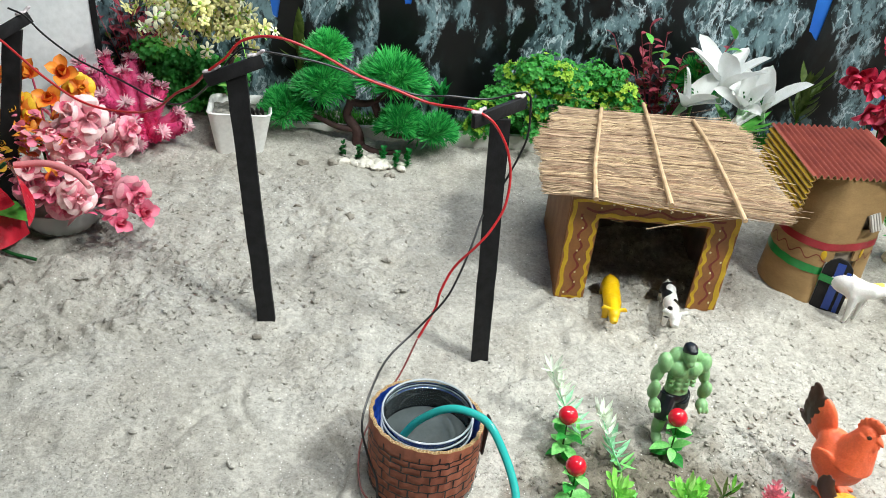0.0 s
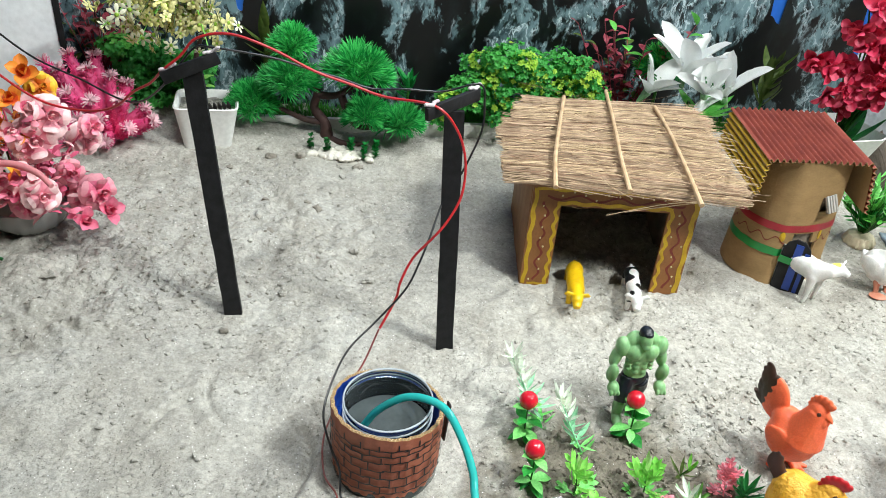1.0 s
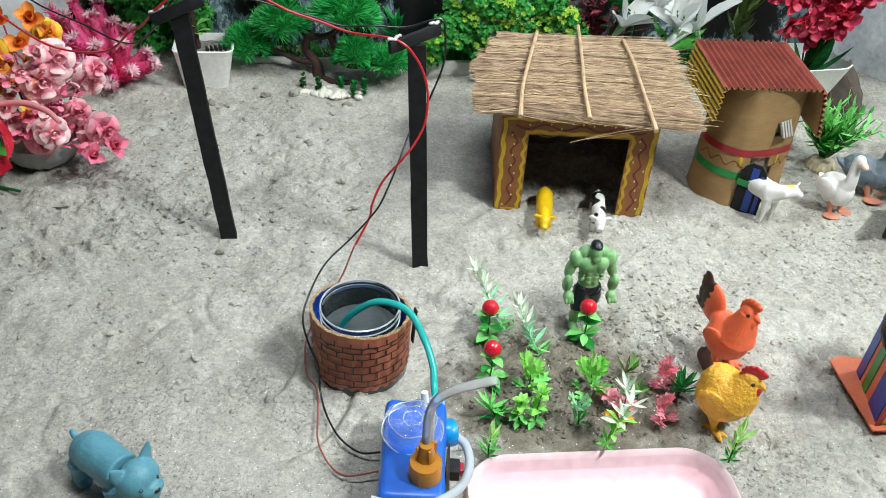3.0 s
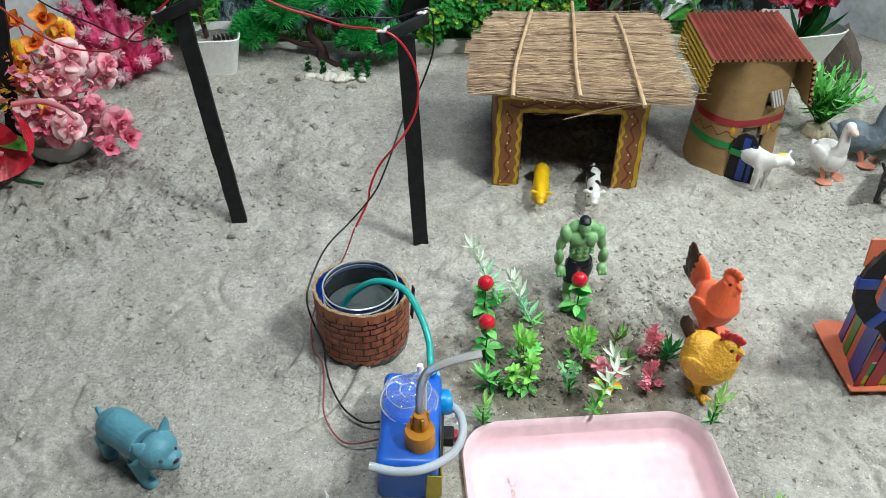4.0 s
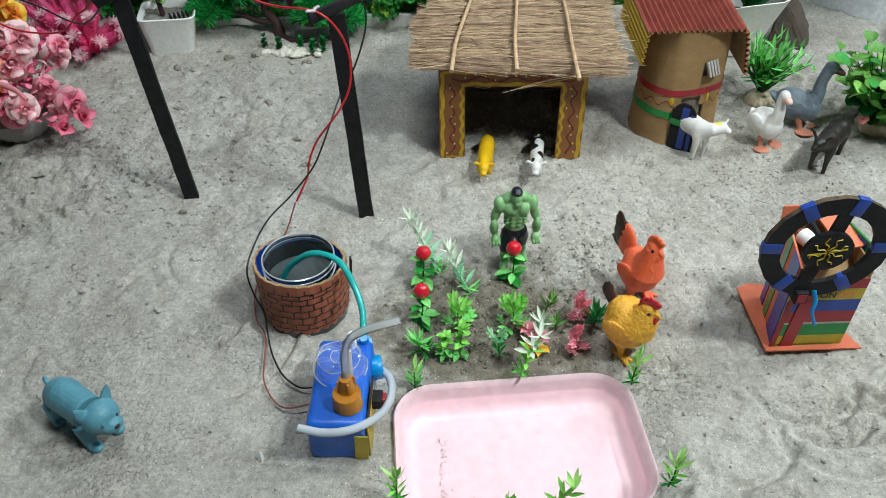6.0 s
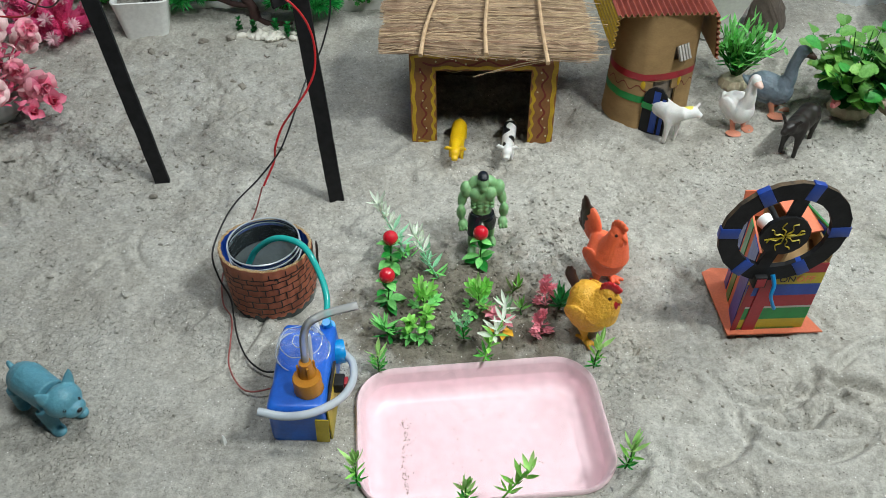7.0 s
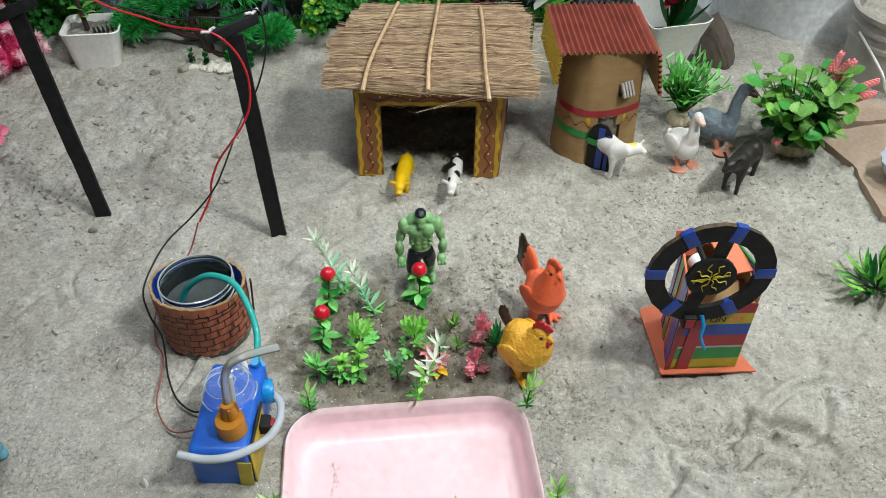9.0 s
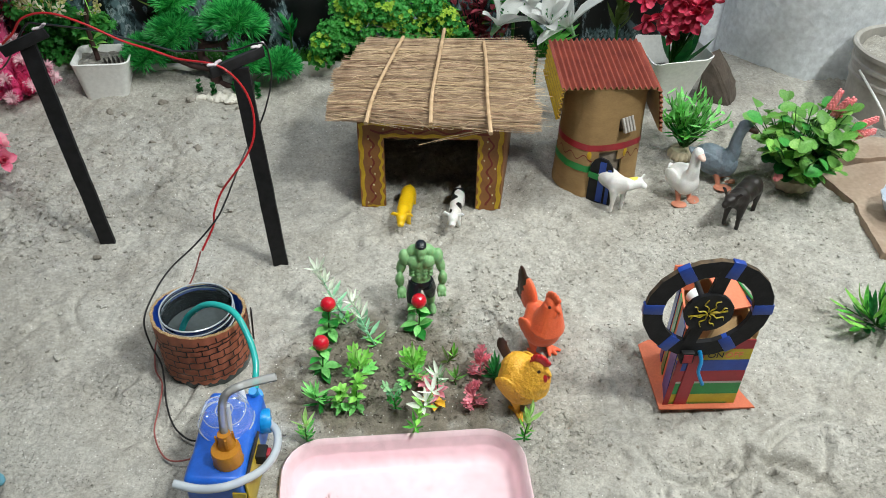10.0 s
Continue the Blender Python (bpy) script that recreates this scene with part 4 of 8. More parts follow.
    def bend(u):
        # u in metres across, 0 at the middle of the flat top; returns x, z, and the normal's tilt
        left, right = -0.086, 0.084
        if u < left:
            d = left - u
            return left - d * math.cos(radians(86)), -d * math.sin(radians(86)), radians(86)
        if u > right:
            d = u - right
            t = radians(80) * min(d / 0.024, 1.0)
            over = max(d - 0.024, 0)
            return right + 0.018 * math.sin(t) + over * math.cos(radians(80)), -0.018 * (1 - math.cos(t)) - over * math.sin(radians(80)), -t
        return u, -0.10 * u * u, 0.0

    verts, faces = [], []
    for j in range(rows + 1):
        v = j / rows
        for i in range(nu + 1):
            u = -0.153 + width * i / nu
            x, z, tilt = bend(u)
            h = 0.0034 * math.cos(TAU * i / per)
            y = -0.074 + depth * v
            verts.append((x - h * math.sin(tilt), y + 0.0015 * noise.noise(Vector((i * 0.3, j, 0))), 0.246 + 0.014 * v + z + h * math.cos(tilt)))
    k = nu + 1
    lo = len(verts)
    verts += [(x, y, z - 0.0016) for x, y, z in verts]
    mats = []
    for j in range(rows):
        for i in range(nu):
            u = -0.153 + width * (i + 0.5) / nu
            faces.append((j * k + i, j * k + i + 1, (j + 1) * k + i + 1, (j + 1) * k + i))
            mats.append(2 if u < -0.086 else 0)
            faces.append((lo + j * k + i + 1, lo + j * k + i, lo + (j + 1) * k + i, lo + (j + 1) * k + i + 1))
            mats.append(1)
    for i in range(nu):
        faces.append((i + 1, i, lo + i, lo + i + 1)), mats.append(1)
        faces.append((rows * k + i, rows * k + i + 1, lo + rows * k + i + 1, lo + rows * k + i)), mats.append(1)
    for j in range(rows):
        faces.append((j * k, (j + 1) * k, lo + (j + 1) * k, lo + j * k)), mats.append(1)
        faces.append(((j + 1) * k + nu, j * k + nu, lo + j * k + nu, lo + (j + 1) * k + nu)), mats.append(1)
    s = Shape()
    s.v, s.f, s.m = verts, faces, mats
    over_roof = pose(-0.0145, 0, 0, 0, 0, 2)
    liner, cols = Shape(), 60
    for y in (-0.072, 0.110):
        for i in range(cols + 1):
            x, z, tilt = bend(-0.151 + (width - 0.004) * i / cols)
            liner.v.append((x + 0.0042 * math.sin(tilt), y, 0.246 + 0.014 * (y + 0.074) / depth + z - 0.0042 * math.cos(tilt)))
    liner.f = [(i, i + 1, cols + 2 + i, cols + 1 + i) for i in range(cols)]
    liner.m = [0] * cols
    part("roof_liner", liner, BROWN_CARD, root, "smooth brown card under the corrugated roof", over_roof, sharp=60)
    part("roof", s, [ROOF_RED, BROWN_CARD, YELLOW_PAINT], root, "rust-red corrugated card roof with a yellow bent flap", over_roof, sharp=60)


# ---- brick-painted well with a jar ----
def build_well():
    base = -0.004
    root = thing("toy_well", pose(0.040, 0.708, base), "corrugated cardboard well painted with terracotta bricks, around a jar", "well")
    R, H, n = 0.0715, 0.106, 96

    def rr(a):
        return R + 0.0018 * noise.noise(Vector((math.cos(a) * 1.8, math.sin(a) * 1.8, 2))) + 0.0007 * math.cos(26 * a)

    s = Shape()
    tilt = lambda a: -0.006 * math.cos(a) - 0.008 * math.sin(a)
    for k in range(n):
        a = TAU * k / n
        for r, z in ((rr(a) - 0.003, 0.008), (rr(a) - 0.002, 0.014), (rr(a), H + tilt(a)), (rr(a) - 0.0048, H + tilt(a)), (rr(a) - 0.0055, 0.01)):
            s.v.append((r * math.cos(a), r * math.sin(a), z))
    for k in range(n):
        q = (k + 1) % n
        for i, m in ((0, 0), (1, 0), (2, 1), (3, 2)):
            s.f.append((k * 5 + i, q * 5 + i, q * 5 + i + 1, k * 5 + i + 1))
            s.m.append(m)
    wall = part("wall", s, [TERRACOTTA, BROWN_CARD, BLUE_TAPE], root, "terracotta painted outside, blue inside", sharp=50)
    # fluted edge of the cardboard
    s, pts = Shape(), []
    for k in range(190):
        a = TAU * k / 190
        r = rr(a) - 0.0024 + 0.0016 * (1 if k % 2 else -1)
        pts.append((r * math.cos(a), r * math.sin(a), H + tilt(a) + 0.0006))
    part("fluted_edge", s.tube(pts + pts[:1], 0.00065, 4, caps=False), STRAW_PALE, wall, "pale fluting along the cut edge")
    # mortar strokes in black marker
    rnd = random.Random(8)
    courses = [0.021, 0.034, 0.048, 0.061, 0.074, 0.085, 0.095]

    def stroke(a0, a1, z0, z1, w):
        steps = max(3, int(abs(a1 - a0) / 0.08)) if a0 != a1 else 4
        vs = []
        for i in range(steps + 1):
            t = i / steps
            a, z = a0 + (a1 - a0) * t, z0 + (z1 - z0) * t + 0.0012 * noise.noise(Vector((a0 * 3 + t * 4, z0 * 90, 0)))
            ww = w * (0.6 + 0.7 * abs(noise.noise(Vector((t * 5 + a0, z0 * 50, 9)))))
            for d in (-ww / 2, ww / 2):
                if a0 == a1:
                    aa, zz = a + d / R, z
                else:
                    aa, zz = a, z + d
                r = rr(aa) + 0.0006
                vs.append((r * math.cos(aa), r * math.sin(aa), min(zz, H + tilt(aa) - 0.001)))
        part("mortar_line", Shape().add(vs, [(2 * i, 2 * i + 1, 2 * i + 3, 2 * i + 2) for i in range(steps)]), INK, wall)

    for j, z in enumerate(courses):
        a = rnd.uniform(0, 0.5)
        end = a + TAU - 0.05
        while a < end:
            ln = rnd.uniform(0.5, 1.3)
            stroke(a, min(a + ln, end), z + rnd.uniform(-0.001, 0.001), z + rnd.uniform(-0.0022, 0.0022), 0.0027)
            a += ln + rnd.uniform(-0.1, 0.05)
        z1 = courses[j + 1] if j + 1 < len(courses) else z + 0.010
        a = (j % 2) * 0.16
        while a < TAU:
            aa = a + rnd.uniform(-0.04, 0.04)
            stroke(aa, aa, z, z1, 0.0024)
            a += 0.33
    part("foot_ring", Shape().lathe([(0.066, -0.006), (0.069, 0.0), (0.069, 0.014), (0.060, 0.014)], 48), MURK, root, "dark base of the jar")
    part("card_flap", Shape().box((rr(0.25) * math.cos(0.1) + 0.004, 0.012, 0.066), (0.002, 0.010, 0.062), rot=(0, 4, 20)), INK, root, "loose dark card edge")
    J = 0.055
    prof = [(0.050, 0.004), (0.058, 0.008), (0.060, 0.085), (0.0545, 0.094), (0.054, 0.104), (J + 0.0012, 0.105), (J + 0.0016, 0.108), (J, 0.110), (J, 0.114), (J + 0.001, 0.1165), (J - 0.001, 0.1175), (J - 0.0025, 0.115), (J - 0.0025, 0.096), (0.0575, 0.083), (0.0555, 0.010), (0.048, 0.007)]
    jar = part("jar", Shape().lathe(prof, 48, (0, -0.004, 0)), JAR_PLASTIC, root, "clear plastic jar with a threaded rim")
    jar.visible_shadow = False
    # neck rings; their bright highlights are put in as pale diffuse haze
    for r, z, thick in ((J + 0.0008, 0.1170, 0.0013), (J + 0.0014, 0.1080, 0.0011), (0.0560, 0.0945, 0.0012)):
        hoop = [(r * math.cos(TAU * k / 48), r * math.sin(TAU * k / 48) - 0.004, z) for k in range(49)]
        part("thread", Shape().tube(hoop, thick, 8, caps=False), RIM_HIGHLIGHT, jar, "moulded ring of the jar's neck, its highlight put in as pale haze")
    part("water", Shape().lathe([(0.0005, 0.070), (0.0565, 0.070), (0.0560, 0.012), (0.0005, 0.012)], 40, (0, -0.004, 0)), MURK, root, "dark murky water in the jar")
    tube = [(-0.030, -0.008, 0.072), (-0.012, -0.012, 0.105), (0.018, -0.018, 0.133), (0.046, -0.026, 0.140), (0.072, -0.040, 0.134), (0.093, -0.066, 0.108), (0.104, -0.092, 0.088), (0.106, -0.112, 0.076), (0.108, -0.130, 0.070)]
    single("teal_hose", Shape().tube(spline(tube, 7), 0.0050, 12), TEAL_TUBE, pose(0.040, 0.708, base), "teal plastic hose from the jar to the pump", "hose")


# ---- T-shaped poles and the two wires ----
def build_poles():
    for foot, top, bar_a, bar_b in (
        ((0.124, 0.931, 0.004), (0.107, 0.934, 0.404), (0.070, 0.908, 0.410), (0.140, 0.972, 0.417)),
        ((-0.213, 0.984, 0.02), (-0.242, 0.992, 0.418), (-0.278, 0.984, 0.406), (-0.206, 1.000, 0.434)),
        ((-0.672, 1.140, 0.078), (-0.606, 1.150, 0.394), (-0.630, 1.125, 0.384), (-0.584, 1.170, 0.412)),
    ):
        root = thing("utility_pole", Matrix.Translation(foot), "black-painted cardboard pole with a short crossbar, stuck in the sand", "pole", "model power poles")
        d = Vector(top) - Vector(foot)
        s = Shape()
        steps = 14
        pts = [(0, 0, -0.025)] + [tuple(d * (i / steps) + Vector((0.0012 * noise.noise(Vector((i * 0.9, foot[0], 0))), 0, 0))) for i in range(steps + 1)]
        w, h = 0.0132, 0.0032
        vs = []
        for i, p in enumerate(pts):
            wl, wr = (w + 0.0009 * noise.noise(Vector((i * 1.3, foot[0], k))) for k in (5, 9))
            vs += [(p[0] - wl, p[1] - h, p[2]), (p[0] + wr, p[1] - h + 0.003, p[2]), (p[0] + wr, p[1] + h + 0.003, p[2]), (p[0] - wl, p[1] + h, p[2])]
        n = len(pts) - 1
        fs = [(4 * i + k, 4 * i + (k + 1) % 4, 4 * i + 4 + (k + 1) % 4, 4 * i + 4 + k) for i in range(n) for k in range(4)] + [(3, 2, 1, 0), (4 * n, 4 * n + 1, 4 * n + 2, 4 * n + 3)]
        s.add(vs, fs)
        part("post", s, BLACK_CARD, root, smooth=False)
        a, b = Vector(bar_a) - Vector(foot), Vector(bar_b) - Vector(foot)
        L = (b - a).length
        yaw, pitch = math.degrees(math.atan2(b.y - a.y, b.x - a.x)), math.degrees(math.asin((b.z - a.z) / L))
        bar = Shape().box((0, 0, 0), (L, 0.007, 0.0175), bevel=0.001)
        m = Matrix.Translation((a + b) / 2 + Vector((0, -0.004, 0.000))) @ pose(0, 0, 0, 0, -pitch, yaw)
        part("crossbar", bar, BLACK_CARD, root, "", m)
        for i, q in enumerate((a, b)):
            # a crumpled strip of tape along the bar's end
            k = Shape()
            for j in range(5):
                k.ball((0.0045 * j * (1 if i == 0 else -1), 0.001 * math.sin(j * 2.0 + foot[0] * 9), 0.0014 * math.cos(j * 1.7)), (0.0042, 0.0034, 0.0026), seg=8, rings=6)
            part("tape_knot", fused("tape_knot", k, [PALE_TAPE], 0.0011, 1), PALE_TAPE, root, "crumpled sticky tape holding the wire", Matrix.Translation(q + Vector((0, -0.003, 0.011))) @ pose(0, 0, 0, 0, -pitch, yaw))
    red = [(-0.660, 1.130, 0.410), (-0.618, 1.128, 0.386), (-0.560, 1.12, 0.338), (-0.500, 1.11, 0.306), (-0.434, 1.09, 0.303), (-0.377, 1.05, 0.331), (-0.332, 1.02, 0.369), (-0.302, 1.0, 0.393), (-0.276, 0.982, 0.419),
           (-0.251, 0.982, 0.437), (-0.228, 0.983, 0.460), (-0.184, 0.980, 0.472), (-0.133, 0.97, 0.458), (-0.074, 0.96, 0.437), (-0.029, 0.95, 0.426), (0.015, 0.935, 0.418), (0.078, 0.910, 0.420),
           (0.109, 0.912, 0.389), (0.124, 0.904, 0.350), (0.123, 0.890, 0.308), (0.110, 0.872, 0.279), (0.090, 0.862, 0.258), (0.063, 0.862, 0.220), (0.050, 0.852, 0.185), (0.043, 0.846, 0.160), (0.023, 0.824, 0.128), (0.002, 0.800, 0.080), (-0.022, 0.762, 0.055), (-0.040, 0.715, 0.030), (-0.036, 0.670, 0.012), (-0.020, 0.640, 0.006), (-0.012, 0.592, 0.003), (-0.004, 0.548, 0.004), (0.014, 0.511, 0.003), (0.038, 0.494, 0.006), (0.078, 0.498, 0.012)]
    black = [(-0.606, 1.15, 0.422), (-0.585, 1.15, 0.416), (-0.555, 1.14, 0.394), (-0.507, 1.13, 0.362), (-0.443, 1.12, 0.338), (-0.378, 1.08, 0.331), (-0.336, 1.05, 0.340), (-0.298, 1.02, 0.372), (-0.267, 1.004, 0.410), (-0.240, 1.006, 0.440),
             (-0.214, 0.998, 0.448), (-0.136, 0.995, 0.438), (-0.091, 0.99, 0.429), (-0.046, 0.985, 0.419), (0.0, 0.98, 0.411), (0.044, 0.975, 0.415), (0.089, 0.97, 0.416), (0.137, 0.967, 0.431),
             (0.149, 0.965, 0.402), (0.146, 0.957, 0.368), (0.134, 0.956, 0.327), (0.120, 0.952, 0.294), (0.102, 0.935, 0.268), (0.086, 0.890, 0.240), (0.073, 0.858, 0.211), (0.054, 0.838, 0.184), (0.020, 0.812, 0.150), (-0.012, 0.777, 0.131), (-0.030, 0.735, 0.120), (-0.040, 0.690, 0.100), (-0.030, 0.664, 0.074), (-0.018, 0.652, 0.040), (-0.013, 0.640, 0.010), (-0.002, 0.603, 0.003), (0.016, 0.564, 0.003), (0.035, 0.542, 0.003), (0.056, 0.534, 0.004), (0.078, 0.530, 0.010)]
    rnd = random.Random(4)
    for name, pts, rad, material, label in (("red_wire", red[:26], 0.0018, RED_WIRE, "red insulated wire strung over the poles to the well"), ("thin_wire", red[25:], 0.0013, PINK_WIRE, "thin brownish red wire from the well to the pump"), ("black_wire", black, 0.0015, BLACK_WIRE, "thin black wire strung over the poles to the pump")):
        pts = [Vector(p) + Vector((rnd.gauss(0, 0.0012), rnd.gauss(0, 0.0012), rnd.gauss(0, 0.0012))) for p in pts]
        single(name, Shape().tube(spline(pts, 5), rad, 8), material, Matrix(), label, "wire")


# ---- pump made from a blue can ----
def dome_shape():
    """The five-footed base of a bottle, cut off and laid open side down."""
    s, rings, seg = Shape(), 12, 60
    for i in range(rings + 1):
        t = i / rings
        for k in range(seg):
            a = TAU * k / seg
            lobe = 0.5 + 0.5 * math.cos(5 * a)
            r = 0.038 * math.sin(math.pi / 2 * min(t * 1.02, 1.0)) * (1 + 0.05 * lobe)
            z = 0.034 * math.cos(math.pi / 2 * t) ** 0.7 * (0.62 + 0.38 * lobe * min(t * 2.2, 1.0)) + 0.0012 * noise.noise(Vector((r * math.cos(a), r * math.sin(a), 0)) * 160)
            s.v.append((r * math.cos(a), r * math.sin(a), z))
    s.f = [(i * seg + k, (i + 1) * seg + k, (i + 1) * seg + (k + 1) % seg, i * seg + (k + 1) % seg) for i in range(rings) for k in range(seg)]
    s.m = [0] * len(s.f)
    return s


def build_pump():
    root = thing("toy_pump", pose(0.121, 0.480, -0.010, 0, 0, -1.5), "blue plastic can made into a water pump, with an amber cap", "pump")
    w, d, h = 0.080, 0.156, 0.080
    bm = bmesh.new()
    bmesh.ops.create_cube(bm, size=1.0)
    bmesh.ops.scale(bm, vec=(w, d, h), verts=bm.verts)
    bmesh.ops.bevel(bm, geom=bm.edges[:], offset=0.010, segments=4, profile=0.5, affect="EDGES")
    bmesh.ops.subdivide_edges(bm, edges=[e for e in bm.edges if e.calc_length() > 0.03], cuts=6, use_grid_fill=True)
    bm.verts.index_update()
    s = Shape()
    for v in bm.verts:
        c = v.co.copy()
        dent = 0.0020 * noise.noise(c * 40) + (-0.002 if abs(c.y + 0.035) < 0.008 and c.z > 0 else 0)
        c += c.normalized() * dent
        s.v.append((c.x, c.y + 0.014, c.z + h / 2))
    s.f = [tuple(v.index for v in f.verts) for f in bm.faces]
    s.m = [0] * len(s.f)
    bm.free()
    part("can", s, BLUE_PLASTIC, root, "scuffed blue plastic can", sharp=60)
    part("yellow_side", Shape().box((0.0425, -0.018, 0.036), (0.003, 0.080, 0.066), bevel=0.001), YELLOW_TAPE, root, "yellow card stuck to the side")
    part("black_edge", Shape().box((0.0432, -0.010, 0.071), (0.003, 0.07, 0.004)), INK, root, "black cut edge of the card")
    part("yellow_flap", Shape().box((0.0335, -0.0655, 0.034), (0.018, 0.002, 0.050), rot=(0, 3, 0)), YELLOW_TAPE, root, "torn yellow card corner")
    prof = [(0.0, 0.105), (0.0185, 0.105), (0.0195, 0.103), (0.0195, 0.082), (0.0205, 0.079), (0.0195, 0.076), (0.0, 0.076)]
    cap = part("cap", Shape().lathe(prof[::-1], 40, (0.015, -0.028, 0.0), squash=lambda a: 1 + 0.012 * math.cos(24 * a)), AMBER_PLASTIC, root, "ribbed amber screw cap")
    part("spout_neck", Shape().lathe([(0.0, 0.105), (0.0125, 0.105), (0.0095, 0.116), (0.0085, 0.128), (0.0, 0.128)][::-1], 24, (0.015, -0.022, 0)), AMBER_PLASTIC, cap)
    for k in range(4):
        a = TAU * k / 4 + 0.4
        part("rib", Shape().box((0.015 + 0.011 * math.cos(a), -0.022 + 0.011 * math.sin(a), 0.115), (0.003, 0.003, 0.022), rot=(0, 0, math.degrees(a))), AMBER_PLASTIC, cap)
    spout = [(0.015, -0.021, 0.112), (0.015, -0.016, 0.140), (0.017, -0.010, 0.168), (0.026, -0.008, 0.190), (0.045, -0.006, 0.203), (0.070, -0.002, 0.210), (0.090, 0.002, 0.213)]
    ob = part("spout", Shape().tube(spline(spout, 6), 0.0056, 16, caps=False), SMOKE_TUBE, root, "bent clear grey tube as the spout")
    ob.visible_shadow = True
    part("inner_tube", Shape().tube(spline([(0.019, -0.014, 0.108), (0.020, -0.008, 0.135), (0.020, -0.002, 0.160)], 4), 0.0042, 10), MILKY_TUBE, root, "milky inner tube")
    # clear dome over the can's top
    ob = part("dome", dome_shape(), FILM_PLASTIC, root, "clear ribbed bottle base as a dome", pose(-0.003, 0.038, 0.079))
    ob.visible_shadow = False
    # moulded rings whose pale haze stands for the dome's sharp highlights
    for r, z, thick in ((0.0388, 0.001, 0.0011), (0.0300, 0.0215, 0.0007), (0.0120, 0.0225, 0.0009)):
        hoop = [(r * math.cos(TAU * k / 40), r * math.sin(TAU * k / 40), z + 0.0015 * math.cos(5 * TAU * k / 40)) for k in range(41)]
        part("ring", Shape().tube(hoop, thick, 6, caps=False), RIM_HIGHLIGHT, ob, "moulded ring of the dome, its highlight put in as pale haze")
    part("valve", Shape().lathe([(0.0, -0.009), (0.016, -0.009), (0.0175, -0.006), (0.0175, 0.006), (0.016, 0.009), (0.0, 0.009)], 36, squash=lambda a: 1 + 0.025 * math.cos(14 * a)), CYAN_PLASTIC, root, "ribbed cyan plastic wheel valve", pose(0.044, 0.058, 0.054, 0, 90, 15))
    part("nozzle", Shape().lathe([(0.0, 0.016), (0.006, 0.016), (0.007, 0.010), (0.007, -0.02), (0.0, -0.02)][::-1], 18), CYAN_PLASTIC, root, "cyan nozzle", pose(0.026, 0.088, 0.076, 20, 0, 0))
    part("nozzle_collar", Shape().lathe([(0.0, 0.004), (0.011, 0.004), (0.011, -0.004), (0.0, -0.004)][::-1], 18), CYAN_PLASTIC, root, "", pose(0.026, 0.091, 0.070, 20, 0, 0))
    part("neck_tube", Shape().tube([(0.012, 0.076, 0.078), (0.010, 0.080, 0.104)], [0.0055, 0.0045], 12), WHITE_PLASTIC, root, "short white tube")
    plug = part("switch", Shape().box((0.050, 0.002, 0.052), (0.016, 0.022, 0.018), bevel=0.002), BLACK_CARD, root, "black rocker switch")
    part("rocker", Shape().box((0.060, 0.002, 0.053), (0.006, 0.014, 0.012), bevel=0.0015), RED_TAPE, plug, "red rocker")
    hose = [(0.050, 0.056, 0.054), (0.066, 0.036, 0.056), (0.070, 0.004, 0.057), (0.060, -0.028, 0.062), (0.040, -0.056, 0.074), (0.016, -0.0715, 0.080), (-0.014, -0.0735, 0.079), (-0.046, -0.070, 0.084)]
    part("hose", Shape().tube(spline(hose, 6), 0.0058, 14), MILKY_TUBE, root, "milky white hose wrapped round the can")


